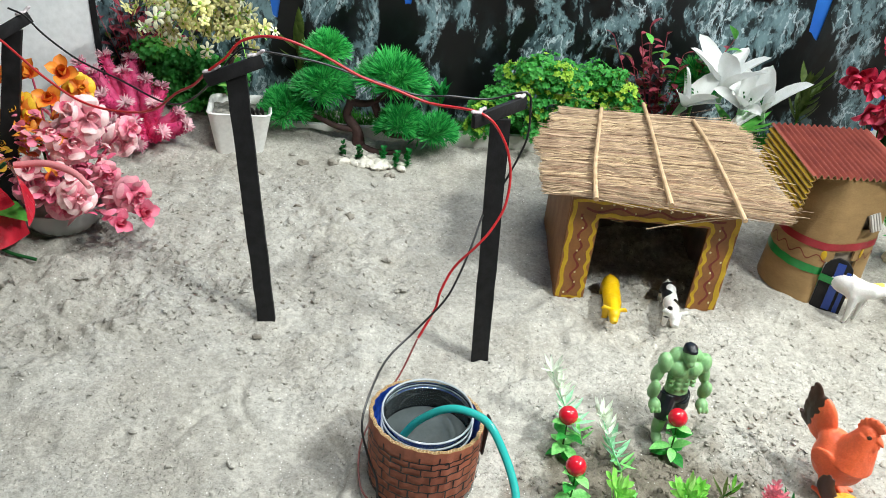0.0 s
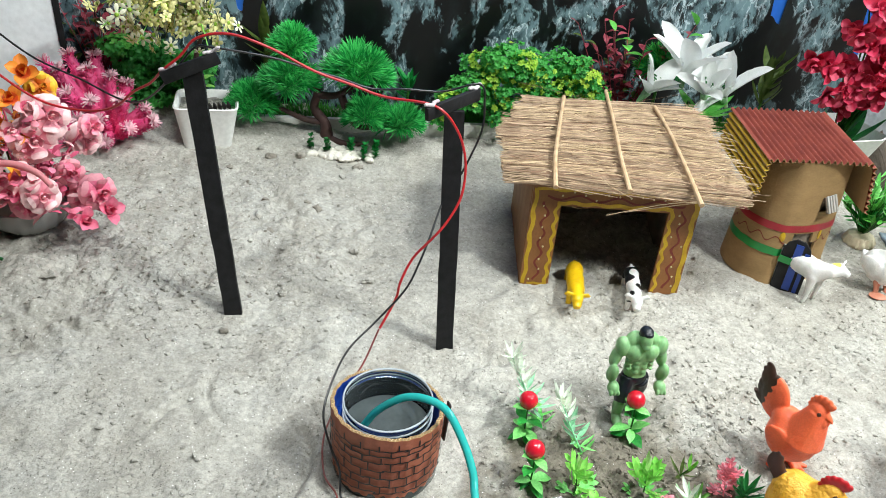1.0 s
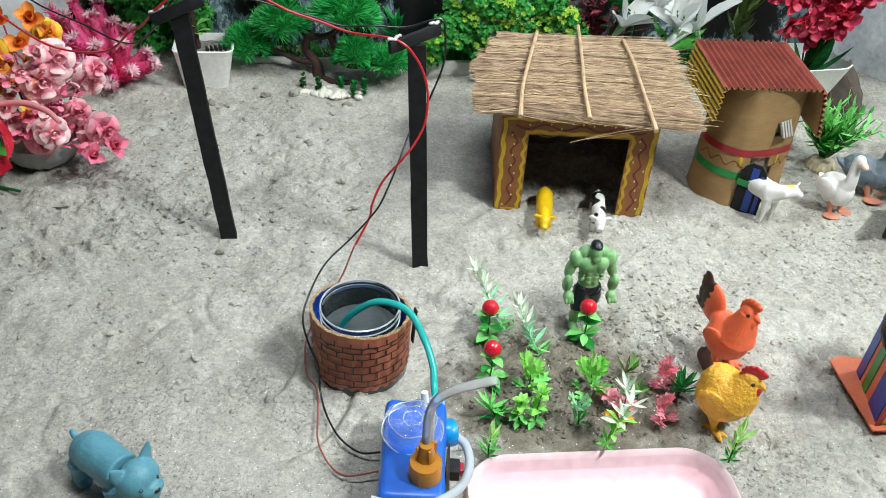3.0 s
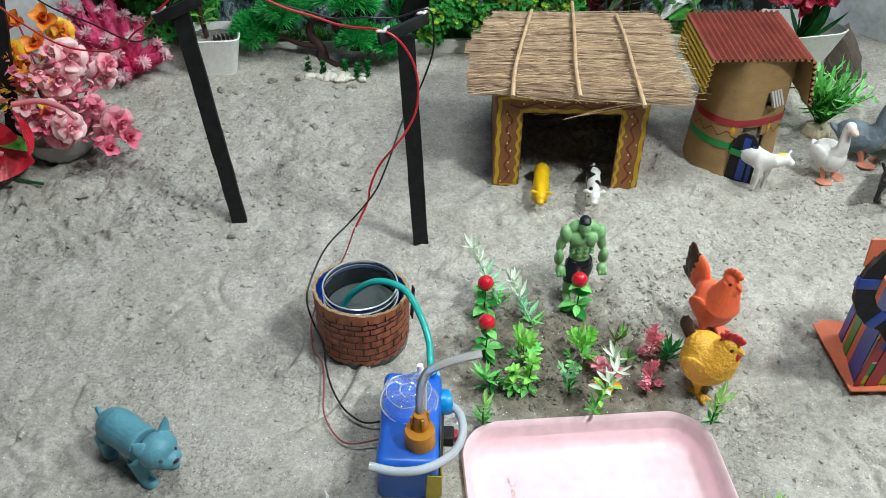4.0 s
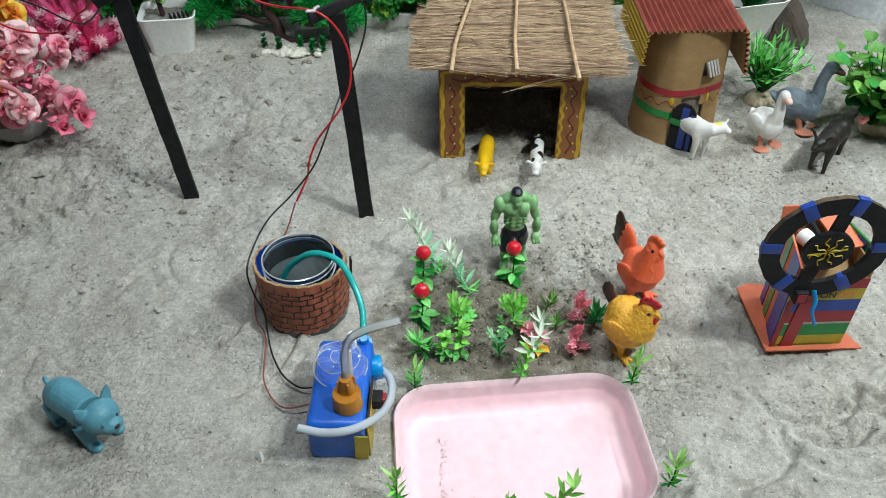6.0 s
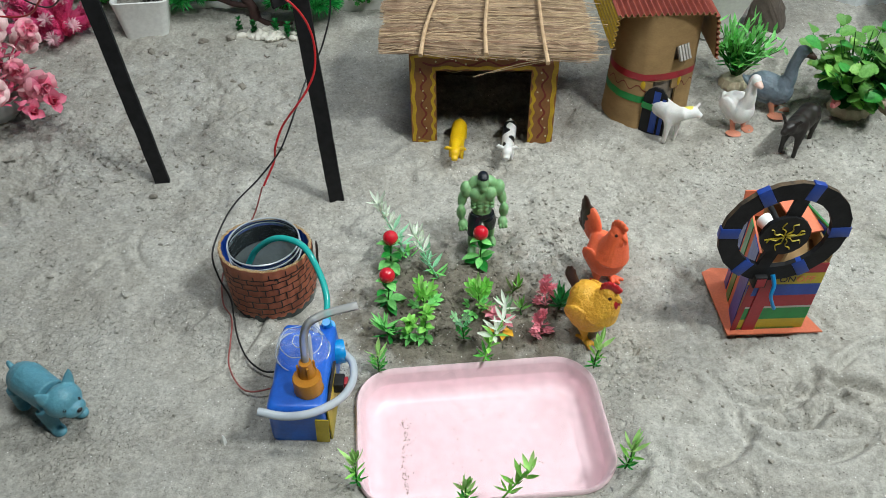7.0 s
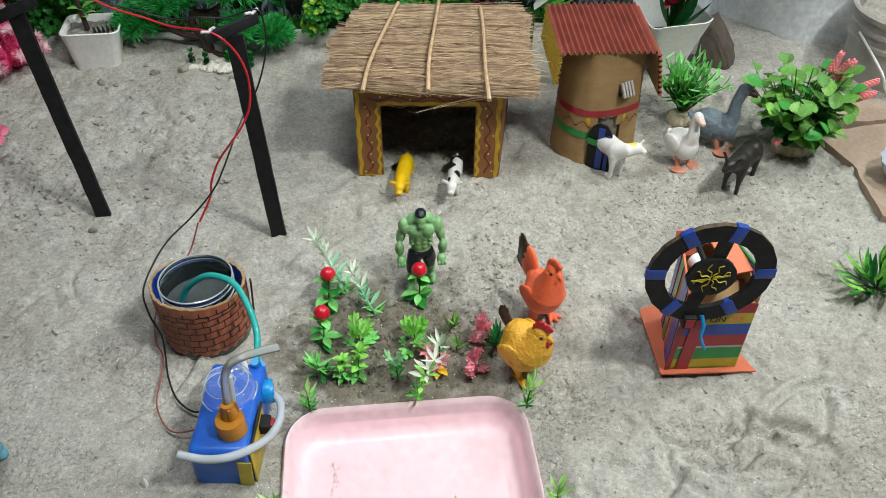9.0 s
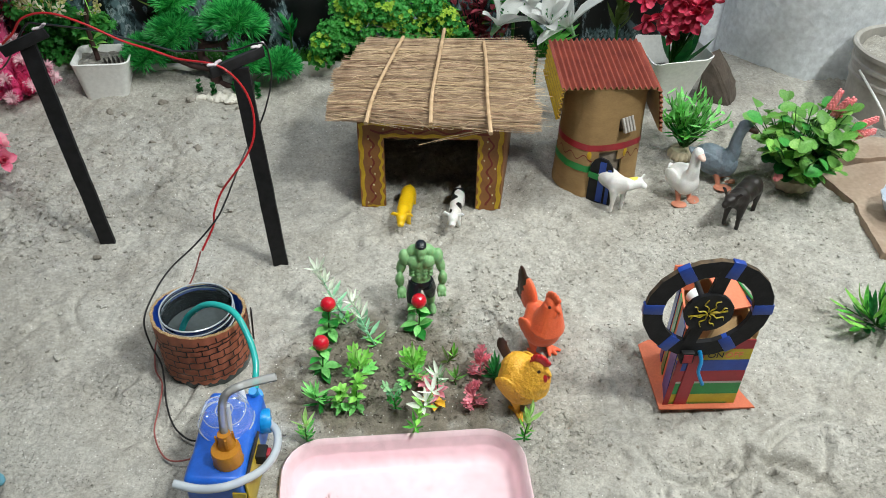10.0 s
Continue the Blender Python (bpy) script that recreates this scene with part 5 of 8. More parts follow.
# ---- pink tray sunk in the sand ----
def build_tray():
    T = TRAY
    root = thing("pink_tray", pose(T["x"], T["y"], T["rim"], 0.3, 0, T["turn"]), "pale pink plastic tray sunk in the sand and holding water", "tray")
    rings = [(-0.003, -0.006), (-0.010, -0.034), (-0.013, -0.042), (-0.021, -0.048), (-0.030, -0.0495), (-0.040, -0.0475), (-0.046, -0.0470), (-0.09, -0.0470)]
    s = Shape()
    n = None
    for g, z in rings:
        pts = round_rect(T["w"] + 2 * g, T["d"] + 2 * g, max(T["r"] + g, 0.012), 9)
        n = len(pts)
        s.v += [(x, y, z) for x, y in pts]
    for i in range(len(rings) - 1):
        s.f += [(i * n + k, i * n + (k + 1) % n, (i + 1) * n + (k + 1) % n, (i + 1) * n + k) for k in range(n)]
    s.f.append(tuple((len(rings) - 1) * n + k for k in range(n)))
    lip = Shape()
    for g, z in ((-0.003, -0.006), (0.0, 0.0), (0.0025, 0.0015), (0.005, -0.001), (0.0045, -0.006)):
        lip.v += [(x, y, z) for x, y in round_rect(T["w"] + 2 * g, T["d"] + 2 * g, T["r"] + g, 9)]
    for i in range(4):
        lip.f += [(i * n + (k + 1) % n, i * n + k, (i + 1) * n + k, (i + 1) * n + (k + 1) % n) for k in range(n)]
    lip.m = [0] * len(lip.f)
    part("rim", lip, PINK_PLASTIC, root, "rolled pink rim", sharp=70)
    outer = [(0.0045, -0.006), (-0.004, -0.03), (-0.010, -0.052)]
    base = len(s.v)
    for g, z in outer:
        s.v += [(x, y, z) for x, y in round_rect(T["w"] + 2 * g, T["d"] + 2 * g, T["r"] + g, 9)]
    for i in range(2):
        s.f += [(base + i * n + (k + 1) % n, base + i * n + k, base + (i + 1) * n + k, base + (i + 1) * n + (k + 1) % n) for k in range(n)]
    s.m = [0] * len(s.f)
    part("basin", s, PINK_PLASTIC, root, sharp=50)
    w = Shape().add([(x, y, -0.0235) for x, y in round_rect(T["w"] - 0.0155, T["d"] - 0.0155, T["r"] - 0.0075, 9)], [tuple(range(n))])
    ob = single("water", w, WATER, root.matrix_world.copy(), "shallow clear water in the pink tray", "water", smooth=False)
    ob.visible_shadow = False
    # silt that has sunk to the tray's floor
    rnd, g = random.Random(3), Shape()
    for k in range(240):
        if k < 170:
            y = rnd.uniform(-0.07, 0.055)
            x = -0.116 + 0.004 * math.sin(y * 60) + abs(rnd.gauss(0, 0.006)) * (0.4 + rnd.random())
        else:
            x, y = rnd.uniform(-0.12, 0.12), rnd.uniform(-0.06, 0.06)
        r = rnd.uniform(0.00035, 0.0009)
        g.ball((x, y, -0.0468), (r, r * rnd.uniform(0.6, 2.2), r * 0.5), 0, (0, 0, 0), 5, 4)
    single("silt", g, SILT, root.matrix_world.copy(), "brown grains of silt on the tray's floor", "silt", kind="stuff")


# ---- water wheel on a striped box ----
def letters(word, size, material, parent, m):
    curve = bpy.data.curves.new("writing", "FONT")
    curve.body, curve.size, curve.extrude = word, size, 0.0003
    tmp = bpy.data.objects.new("writing_raw", curve)
    scene.collection.objects.link(tmp)
    me = bpy.data.meshes.new_from_object(tmp.evaluated_get(bpy.context.evaluated_depsgraph_get()))
    bpy.data.objects.remove(tmp)
    me.materials.clear()
    me.materials.append(material)
    return part("writing", me, material, parent, "handwritten letters", m)


def build_wheel():
    gz = ground(0.82, 0.62)
    root = thing("toy_water_wheel", pose(0.818, 0.587, gz, 0, 0, 1.5), "black card wheel mounted on a colour-striped box on orange card", "water wheel")
    base = Shape().prism([(-0.068, -0.020), (0.078, -0.020), (0.066, 0.012), (0.050, 0.11), (-0.050, 0.125), (-0.069, 0.115)], 0.0025, pose(0, 0.009, 0.009))
    part("base_card", base, ORANGE_CARD, root, "orange card base", smooth=False)
    W, D, H, t = 0.105, 0.105, 0.142, 0.003
    x0 = -0.057
    box = part("box", Shape().box((x0 + W / 2, t / 2, 0.006 + H / 2), (W, t, H)), BROWN_CARD, root, "box covered in tape stripes", smooth=False)
    lean = pose(x0, 0, 0, 0, 0, -11)
    part("side_panel", Shape().box((t / 2, D / 2, 0.006 + 0.082), (t, D, 0.164)), ORANGE_CARD, root, "", lean, smooth=False)
    part("side_panel", Shape().box((x0 + W - t / 2, D / 2, 0.006 + 0.080), (t, D, 0.160)), BROWN_CARD, root, smooth=False)
    part("back_panel", Shape().box((x0 + W / 2 + 0.016, D, 0.006 + 0.082), (W - 0.032, t, 0.164)), BROWN_CARD, root, smooth=False)
    # bands on the front from the ground up
    z = 0.007
    for h, material, label in ((0.026, YELLOW_TAPE, "yellow stripe with small ink tufts"), (0.024, GREEN_TAPE, "green stripe"), (0.004, DIRTY_WHITE, "grey line"), (0.023, RED_TAPE, "red stripe"), (0.023, BLUE_TAPE, "blue stripe"), (0.022, YELLOW_TAPE, "yellow stripe with letters"), (0.018, RED_TAPE, "red stripe")):
        stripe = part("stripe", Shape().box((x0 + W / 2, -0.0007, z + h / 2), (W + 0.001, 0.0014, h - 0.0004)), material, box, label, smooth=False)
        if label.startswith("yellow stripe with small"):
            for k in range(15):
                s = Shape()
                x = x0 + 0.006 + 0.006 * k
                for j in range(3):
                    a = radians(90 + 32 * (j - 1))
                    s.tube([(x, -0.0016, z + 0.002), (x + 0.006 * math.cos(a), -0.0016, z + 0.002 + 0.007 * math.sin(a))], 0.0006, 4)
                part("ink_tuft", s, GREEN_TAPE, box)
        if label.endswith("letters"):
            letters("ON", 0.015, INK, box, pose(x0 + 0.042, -0.0016, z + 0.005, 90))
            letters("OFF", 0.015, ORANGE_CARD, box, pose(x0 + 0.067, -0.0016, z + 0.005, 90))
        z += h
    part("upright_strip", Shape().box((x0 + 0.025, -0.0022, 0.075), (0.019, 0.0015, 0.138), rot=(0, 3, 0)), RED_TAPE, box, "upright red strip")
    part("upright_strip", Shape().box((x0 + 0.003, -0.0022, 0.075), (0.008, 0.0015, 0.138), rot=(0, 3, 0)), RED_TAPE, box, "upright red strip")
    for y, wd, material in ((0.022, 0.036, BLUE_TAPE), (0.066, 0.018, GREEN_TAPE), (0.094, 0.018, BLUE_TAPE)):
        part("side_stripe", Shape().box((-0.0007, y, 0.006 + 0.082), (0.0014, wd, 0.163)), material, box, "upright colour stripe", lean, smooth=False)
    # motor block, switch box, roof flaps
    part("switch_box", Shape().box((x0 + 0.006, -0.009, 0.128), (0.018, 0.018, 0.020), bevel=0.001), BLACK_CARD, root, "black-edged red switch box")
    part("switch_face", Shape().box((x0 + 0.006, -0.0186, 0.128), (0.013, 0.001, 0.015)), RED_TAPE, root, "red face")
    part("motor", Shape().lathe([(0.0, -0.016), (0.012, -0.016), (0.012, 0.016), (0.0, 0.016)], 20), WHITE_PLASTIC, root, "pale motor", pose(-0.020, 0.060, 0.166, 90, 0, 20))
    part("roof_flap", Shape().box((0.026, 0.075, 0.176), (0.040, 0.074, 0.003), rot=(10, 0, 12)), ORANGE_CARD, root, "orange top flap", smooth=False)
    part("flap_edge", Shape().box((0.047, 0.070, 0.170), (0.003, 0.076, 0.020), rot=(0, 0, 12)), GREEN_TAPE, root, "green edge of the flap", smooth=False)
    part("flap_tape", Shape().box((0.0495, 0.050, 0.170), (0.002, 0.020, 0.012), rot=(0, 0, 12)), BLUE_TAPE, root, "blue tape on the flap", smooth=False)
    part("shelf", Shape().box((0.012, 0.030, 0.132), (0.066, 0.052, 0.003), rot=(24, 0, 0)), BROWN_CARD, root, "bare brown card shelf", smooth=False)
    part("inner_flap", Shape().box((-0.022, 0.030, 0.150), (0.004, 0.056, 0.052), rot=(0, 12, 4)), BROWN_CARD, root, "bare card flap", smooth=False)
    part("back_flap", Shape().box((-0.032, 0.103, 0.174), (0.034, 0.003, 0.044), rot=(-8, 0, 0)), ORANGE_CARD, root, "orange flap standing up at the back", smooth=False)
    # the wheel itself
    cx, cy, cz = 0.779 - 0.818, 0.580 - 0.587, 0.228 - gz
    wheel = part("wheel", ring(0.087, 0.061, 0.0075, 20), [BLACK_CARD, DARK_EDGE], root, "black card ring with bare card edges", pose(cx, cy, cz, 90, 0, -1.5), smooth=False)
    for a in (74, 122, 178, 236, 303, 2):
        r = 0.074
        part("tape_wrap", Shape().box((r * math.cos(radians(a)), r * math.sin(radians(a)), 0), (0.0272, 0.017, 0.0092), rot=(0, 0, a), bevel=0.0006), BLUE_TAPE, wheel, "blue tape wrapped round the ring")
    hub = Shape().prism([(0.033 * math.cos(TAU * k / 18) * (1 + 0.03 * (k % 2)), 0.033 * math.sin(TAU * k / 18)) for k in range(18)], 0.006, pose(0, 0, 0.002))
    part("hub", hub, BLACK_CARD, wheel, "", smooth=False)
    for a in (82, 258):
        part("spoke", Shape().box((0.046 * math.cos(radians(a)), 0.046 * math.sin(radians(a)), 0.001), (0.048, 0.018, 0.006), rot=(0, 0, a)), BLACK_CARD, wheel, "", smooth=False)
    part("axle", Shape().tube([(0, 0, 0.004), (0, 0, -0.07)], 0.004, 10), BLACK_CARD, wheel)
    for k in range(8):
        s = Shape()
        a = TAU * k / 8 + 0.35
        pts = []
        for i in range(7):
            r = 0.003 + 0.022 * i / 6
            b = a + 0.16 * math.sin(i * 1.5 + k)
            pts.append((r * math.cos(b), r * math.sin(b), 0.0085))
        s.tube(spline(pts, 3), [0.0018, 0.0014], 5, flat=0.5)
        part("painted_ray", s, YELLOW_TAPE, wheel, "wriggly yellow painted ray")
    s = Shape()
    s.box((-0.014, -0.003, 0.0086), (0.026, 0.0022, 0.001), rot=(0, 0, 10)).box((0.013, 0.002, 0.0086), (0.024, 0.0022, 0.001), rot=(0, 0, 14))
    part("painted_bar", s, YELLOW_TAPE, wheel, "yellow painted bar")
    cord = [(0.003, -0.072, 0.008), (0.006, -0.085, 0.016), (0.004, -0.100, 0.021), (0.010, -0.116, 0.022), (0.015, -0.126, 0.022)]
    part("cord", Shape().tube(spline(cord, 5), [0.0032, 0.0026, 0.0028], 10), CYAN_PLASTIC, wheel, "short cyan cord")


def ring(R, r, thick, n):
    """A flat polygon ring in x, y, thick along z; its edges take the second slot."""
    s = Shape()
    for k in range(n):
        a = TAU * k / n
        c, d = math.cos(a), math.sin(a)
        s.v += [(R * c, R * d, -thick / 2), (R * c, R * d, thick / 2), (r * c, r * d, thick / 2), (r * c, r * d, -thick / 2)]
    for k in range(n):
        q = (k + 1) % n
        for i, m in ((0, 1), (1, 0), (2, 0), (3, 0)):
            j = (i + 1) % 4
            s.f.append((4 * k + i, 4 * q + i, 4 * q + j, 4 * k + j))
            s.m.append(m)
    return s


build_hut()
build_tower()
build_well()
build_poles()
build_pump()
build_tray()
build_wheel()

# ---- plastic toys, each one plain moulded mesh ----
def toy_paint(name, a, b=None, rough=0.42, bump=0.0006, bump_scale=160):
    return surface(name, a, b, rough, 45, bump, bump_scale, sss=0.05)


ORANGE_TOY = toy_paint("orange_toy_plastic", (0.90, 0.17, 0.070), (0.84, 0.14, 0.055), 0.45, 0.0014, 110)
YOLK_TOY = toy_paint("yolk_yellow_toy_plastic", (0.80, 0.43, 0.04), (0.72, 0.36, 0.03), 0.5, 0.0040, 150)
SOOT_TOY = toy_paint("dark_brown_toy_plastic", (0.035, 0.016, 0.010), (0.06, 0.022, 0.012), 0.5)
COMB_TOY = toy_paint("red_toy_plastic", (0.56, 0.012, 0.02), None, 0.4)
LEMON_TOY = toy_paint("lemon_yellow_toy_plastic", (0.82, 0.52, 0.004), (0.76, 0.46, 0.004), 0.45)
WHITE_TOY = toy_paint("white_toy_plastic", (0.80, 0.79, 0.77), (0.72, 0.71, 0.69), 0.45)
BLACK_TOY = toy_paint("black_toy_plastic", (0.010, 0.010, 0.012), (0.016, 0.016, 0.018), 0.42)
BROWN_BLACK_TOY = toy_paint("dark_brown_black_toy_plastic", (0.013, 0.010, 0.009), (0.020, 0.015, 0.013), 0.45)
BILL_TOY = toy_paint("pink_orange_toy_plastic", (0.78, 0.55, 0.48), (0.74, 0.48, 0.41), 0.45)
FOOT_TOY = toy_paint("coral_orange_toy_plastic", (0.60, 0.24, 0.15), (0.50, 0.19, 0.12), 0.5)
GREY_TOY = toy_paint("slate_grey_toy_plastic", (0.19, 0.24, 0.29), (0.12, 0.155, 0.19), 0.5, 0.0030, 150)
TEAL_TOY = toy_paint("teal_blue_toy_plastic", (0.12, 0.33, 0.42), (0.10, 0.28, 0.36), 0.45, 0.0012, 150)
GREEN_TOY = toy_paint("apple_green_toy_plastic", (0.27, 0.49, 0.23), (0.20, 0.41, 0.17), 0.45)
NAVY_TOY = toy_paint("blue_black_toy_plastic", (0.008, 0.012, 0.018), None, 0.35)


def hen_mesh(name, mats, size, neck, tail, plumes):
    """Egg-shaped body, full breast and a short neck; front towards -y. size is (half width, half length, half height), neck (head y, head z), tail (base y, base z, tip y, tip z). Slots: body, tail, comb, legs."""
    s = Shape()
    w, ln, h = size
    c = Vector((0, 0.0, 0.022 + h))
    hd = Vector((0, neck[0], neck[1]))
    s.ball(c, (w, ln, h), 0, (14, 0, 0), 36, 26)
    s.ball(c + Vector((0, -ln * 0.34, h * 0.10)), (w * 0.90, ln * 0.62, h * 0.92), 0, (30, 0, 0), 32, 22)
    s.tube(spline([(0, -ln * 0.30, c.z + h * 0.30), (0, (hd.y - ln * 0.30) * 0.52, c.z * 0.45 + hd.z * 0.55), tuple(hd)], 6), [w * 0.95, w * 0.70, 0.0140], 24)
    s.ball(hd, (0.0118, 0.0145, 0.0128), 0)
    s.tube([hd + Vector((0, -0.010, 0.0)), hd + Vector((0, -0.018, -0.003)), hd + Vector((0, -0.023, -0.007))], [0.0060, 0.0040, 0.001], 12, 0)
    back = Vector((0, tail[0], tail[1]))
    tip = Vector((0, tail[2], tail[3]))
    s.tube(spline([(0, ln * 0.10, c.z + h * 0.25), tuple((back + Vector((0, ln * 0.30, c.z + h * 0.45))) / 2), tuple(back)], 5), [w * 0.86, w * 0.62, w * 0.30], 22, 0)
    if plumes:
        # a sickle tail: a broad thin fan of plumes
        s.ball(back + Vector((0, 0.010, 0.014)), (0.0095, 0.024, 0.036), 0, (-16, 0, 0), 20, 16)
        for k in range(plumes):
            t = k / (plumes - 1)
            top = tip + Vector((0, 0.005 * math.sin(k * 2.3) - 0.004 * t, -0.054 * t))
            mid = back.lerp(top, 0.55) + Vector((0, 0.006 + 0.008 * t, 0.004))
            s.tube(spline([back - Vector((0, 0.006, 0.014)), mid, top, top + Vector((0, 0.006, -0.002))], 6), [0.0125, 0.0115, 0.0060, 0.0022], 12, 0, flat=0.5, side=(0, 1, 0))
    else:
        for k in range(3):
            top = tip + Vector((0, 0.006 * (k - 1), -0.004 * abs(k - 1)))
            s.tube(spline([back - Vector((0, 0.006, 0.006)), back.lerp(top, 0.5) + Vector((0, 0.004, 0)), top], 5), [0.0095, 0.0088, 0.0022], 12, 1, flat=0.55, side=(0, 1, 0))
    for side in (-1, 1):
        s.ball((side * w * 0.86, ln * 0.10, c.z + h * 0.12), (w * 0.13, ln * 0.66, h * 0.46), 0, (24, 0, side * -6), 20, 14)
        s.tube([(side * w * 0.44, 0.0, c.z - h * 0.62), (side * 0.017, -0.004, 0.014)], [0.0125, 0.0055], 12, 3)
        s.tube([(side * 0.017, -0.004, 0.015), (side * 0.017, -0.006, 0.004)], [0.0050, 0.0050], 10, 3)
        for a in (-34, 0, 34):
            d = Vector((math.sin(radians(a)), -math.cos(radians(a)), 0))
            p = Vector((side * 0.017, -0.006, 0.004))
            s.tube([p, p + d * 0.012, p + d * 0.023], [0.0056, 0.0046, 0.0026], 8, 3)
        s.tube([(side * 0.017, -0.004, 0.004), (side * 0.017, 0.011, 0.003)], [0.0050, 0.003], 8, 3)
        s.ball(hd + Vector((side * 0.0108, -0.006, 0.002)), (0.0022, 0.0024, 0.0024), 1, (0, 0, 0), 10, 8)
        s.ball(hd + Vector((side * 0.0040, -0.0135, -0.013)), (0.0042, 0.0052, 0.0085), 2, (0, 0, 0), 12, 9)
    for k in range(7):
        a = radians(128 - 22 * k)
        p = hd + Vector((0, 0.0145 * math.cos(a) - 0.004, 0.0150 * max(math.sin(a), -0.2) + 0.0035))
        s.ball(p, (0.0042, 0.0050, 0.0082), 2, (-(90 - math.degrees(a)), 0, 0), 12, 9)
    me = fused(name, s, mats, 0.001, 9)
    if plumes:
        # soot that thins out from the tail's back edge to its front
        for f in me.polygons:
            c = f.center
            if c.y > back.y - 0.004 and c.z > back.z - 0.012 and (c.y - back.y - 0.016) * 46 + (c.z - back.z - 0.02) * 8 + 0.5 * noise.noise(c * 110) > 0:
                f.material_index = 1
    return me


def goose_mesh(name, mats, up):
    """Slots: body, bill, feet, underside."""
    s = Shape()
    s.ball((0, 0.006, 0.062), (0.027, 0.044, 0.026), 0, (8, 0, 0))
    s.ball((0, -0.020, 0.060), (0.024, 0.024, 0.026), 3)
    s.ball((0, 0.0, 0.048), (0.022, 0.036, 0.018), 3)
    s.tube(spline([(0, 0.036, 0.062), (0, 0.052, 0.067), (0, 0.062, 0.072)], 3), [0.018, 0.011, 0.003], 10, 0, flat=0.55, side=(1, 0, 0))
    neck = [(0, -0.020, 0.070), (0, -0.028, 0.088), (0, -0.026 - 0.002 * up, 0.112), (0, -0.026 - 0.008 * up, 0.128 + 0.012 * up)]
    s.tube(spline(neck, 5), [0.021, 0.0145, 0.0115, 0.0115], 12, 0)
    h = Vector(neck[-1])
    s.ball(h + Vector((0, -0.004, 0.003)), (0.0105, 0.0150, 0.0115), 0)
    s.tube([h + Vector((0, -0.014, 0.001)), h + Vector((0, -0.024, -0.002)), h + Vector((0, -0.031, -0.004))], [0.0068, 0.0055, 0.003], 10, 1, flat=1.3)
    for side in (-1, 1):
        s.ball((side * 0.0215, 0.010, 0.064), (0.007, 0.032, 0.017), 0, (8, 0, side * -3))
        s.tube([(side * 0.013, -0.008, 0.044), (side * 0.014, -0.018, 0.006)], [0.008, 0.0052], 8, 2)
        s.ball((side * 0.018, -0.029, 0.004), (0.0145, 0.020, 0.0046), 2, (0, 0, side * -20))
    s.v = [(x, y, z - 0.016 if z > 0.036 else z * 0.56) for x, y, z in s.v]
    return fused(name, s, mats, 0.0012, 7)


def calf_mesh(name, mats, length=0.07, head_down=0.0, horn=0.0, stout=1.0, leg=0.026, spots=0, head_turn=0.0, head_at=None):
    """A four-legged toy: body, neck, head with ears, legs, tail; front towards -y. Slots: coat, patches."""
    s = Shape()
    L, r = length, 0.0155 * stout
    z = leg + r * 0.75
    s.ball((0, 0, z), (r, L * 0.52, r * 0.98), 0)
    s.ball((0, L * 0.28, z + 0.001), (r * 1.02, L * 0.24, r * 1.02), 0)
    s.ball((0, -L * 0.26, z), (r * 0.98, L * 0.22, r * 1.02), 0)
    hx = math.sin(radians(head_turn)) * 0.016
    hd = Vector((hx, -L * 0.62, z + 0.016 - head_down))
    hd = Vector(head_at) if head_at else hd
    s.tube([(0, -L * 0.32, z + 0.004), (hx * 0.5, -L * 0.48, z + 0.011 - head_down * 0.5), tuple(hd)], [r * 0.85, r * 0.66, r * 0.60], 12, 0)
    s.ball(hd, (0.0098, 0.0120, 0.0105), 0)
    nose = hd + Vector((hx * 0.6, -0.015, -0.008))
    s.tube([hd, (hd + nose) / 2, nose], [0.0092, 0.0078, 0.0062], 10, 0)
    for side in (-1, 1):
        s.tube([hd + Vector((side * 0.007, 0.004, 0.005)), hd + Vector((side * 0.017, 0.006, 0.006 + horn)), hd + Vector((side * 0.022, 0.006, 0.003 + 1.4 * horn))], [0.004, 0.005, 0.0016], 8, 0, flat=0.55)
        for y, f in ((-L * 0.33, -1), (L * 0.36, 1)):
            s.tube([(side * r * 0.55, y, z - 0.004), (side * r * 0.62, y + 0.003 * f, leg * 0.5), (side * r * 0.62, y, 0.001)], [0.0078 * stout, 0.0050, 0.0048], 8, 0)
    s.tube(spline([(0, L * 0.50, z + 0.008), (0, L * 0.57, z + 0.002), (0, L * 0.57, z - 0.014)], 3), [0.003, 0.0022, 0.002], 6, 0)
    me = fused(name, s, mats, 0.0011 if length < 0.1 else 0.0021, 6)
    if spots:
        for f in me.polygons:
            c = f.center
            if noise.noise(Vector((c.x, c.y, c.z)) * 48 + Vector((spots, 0, 0))) > 0.16 and c.z > leg * 0.9 and c.y > -L * 0.5:
                f.material_index = 1
    return me


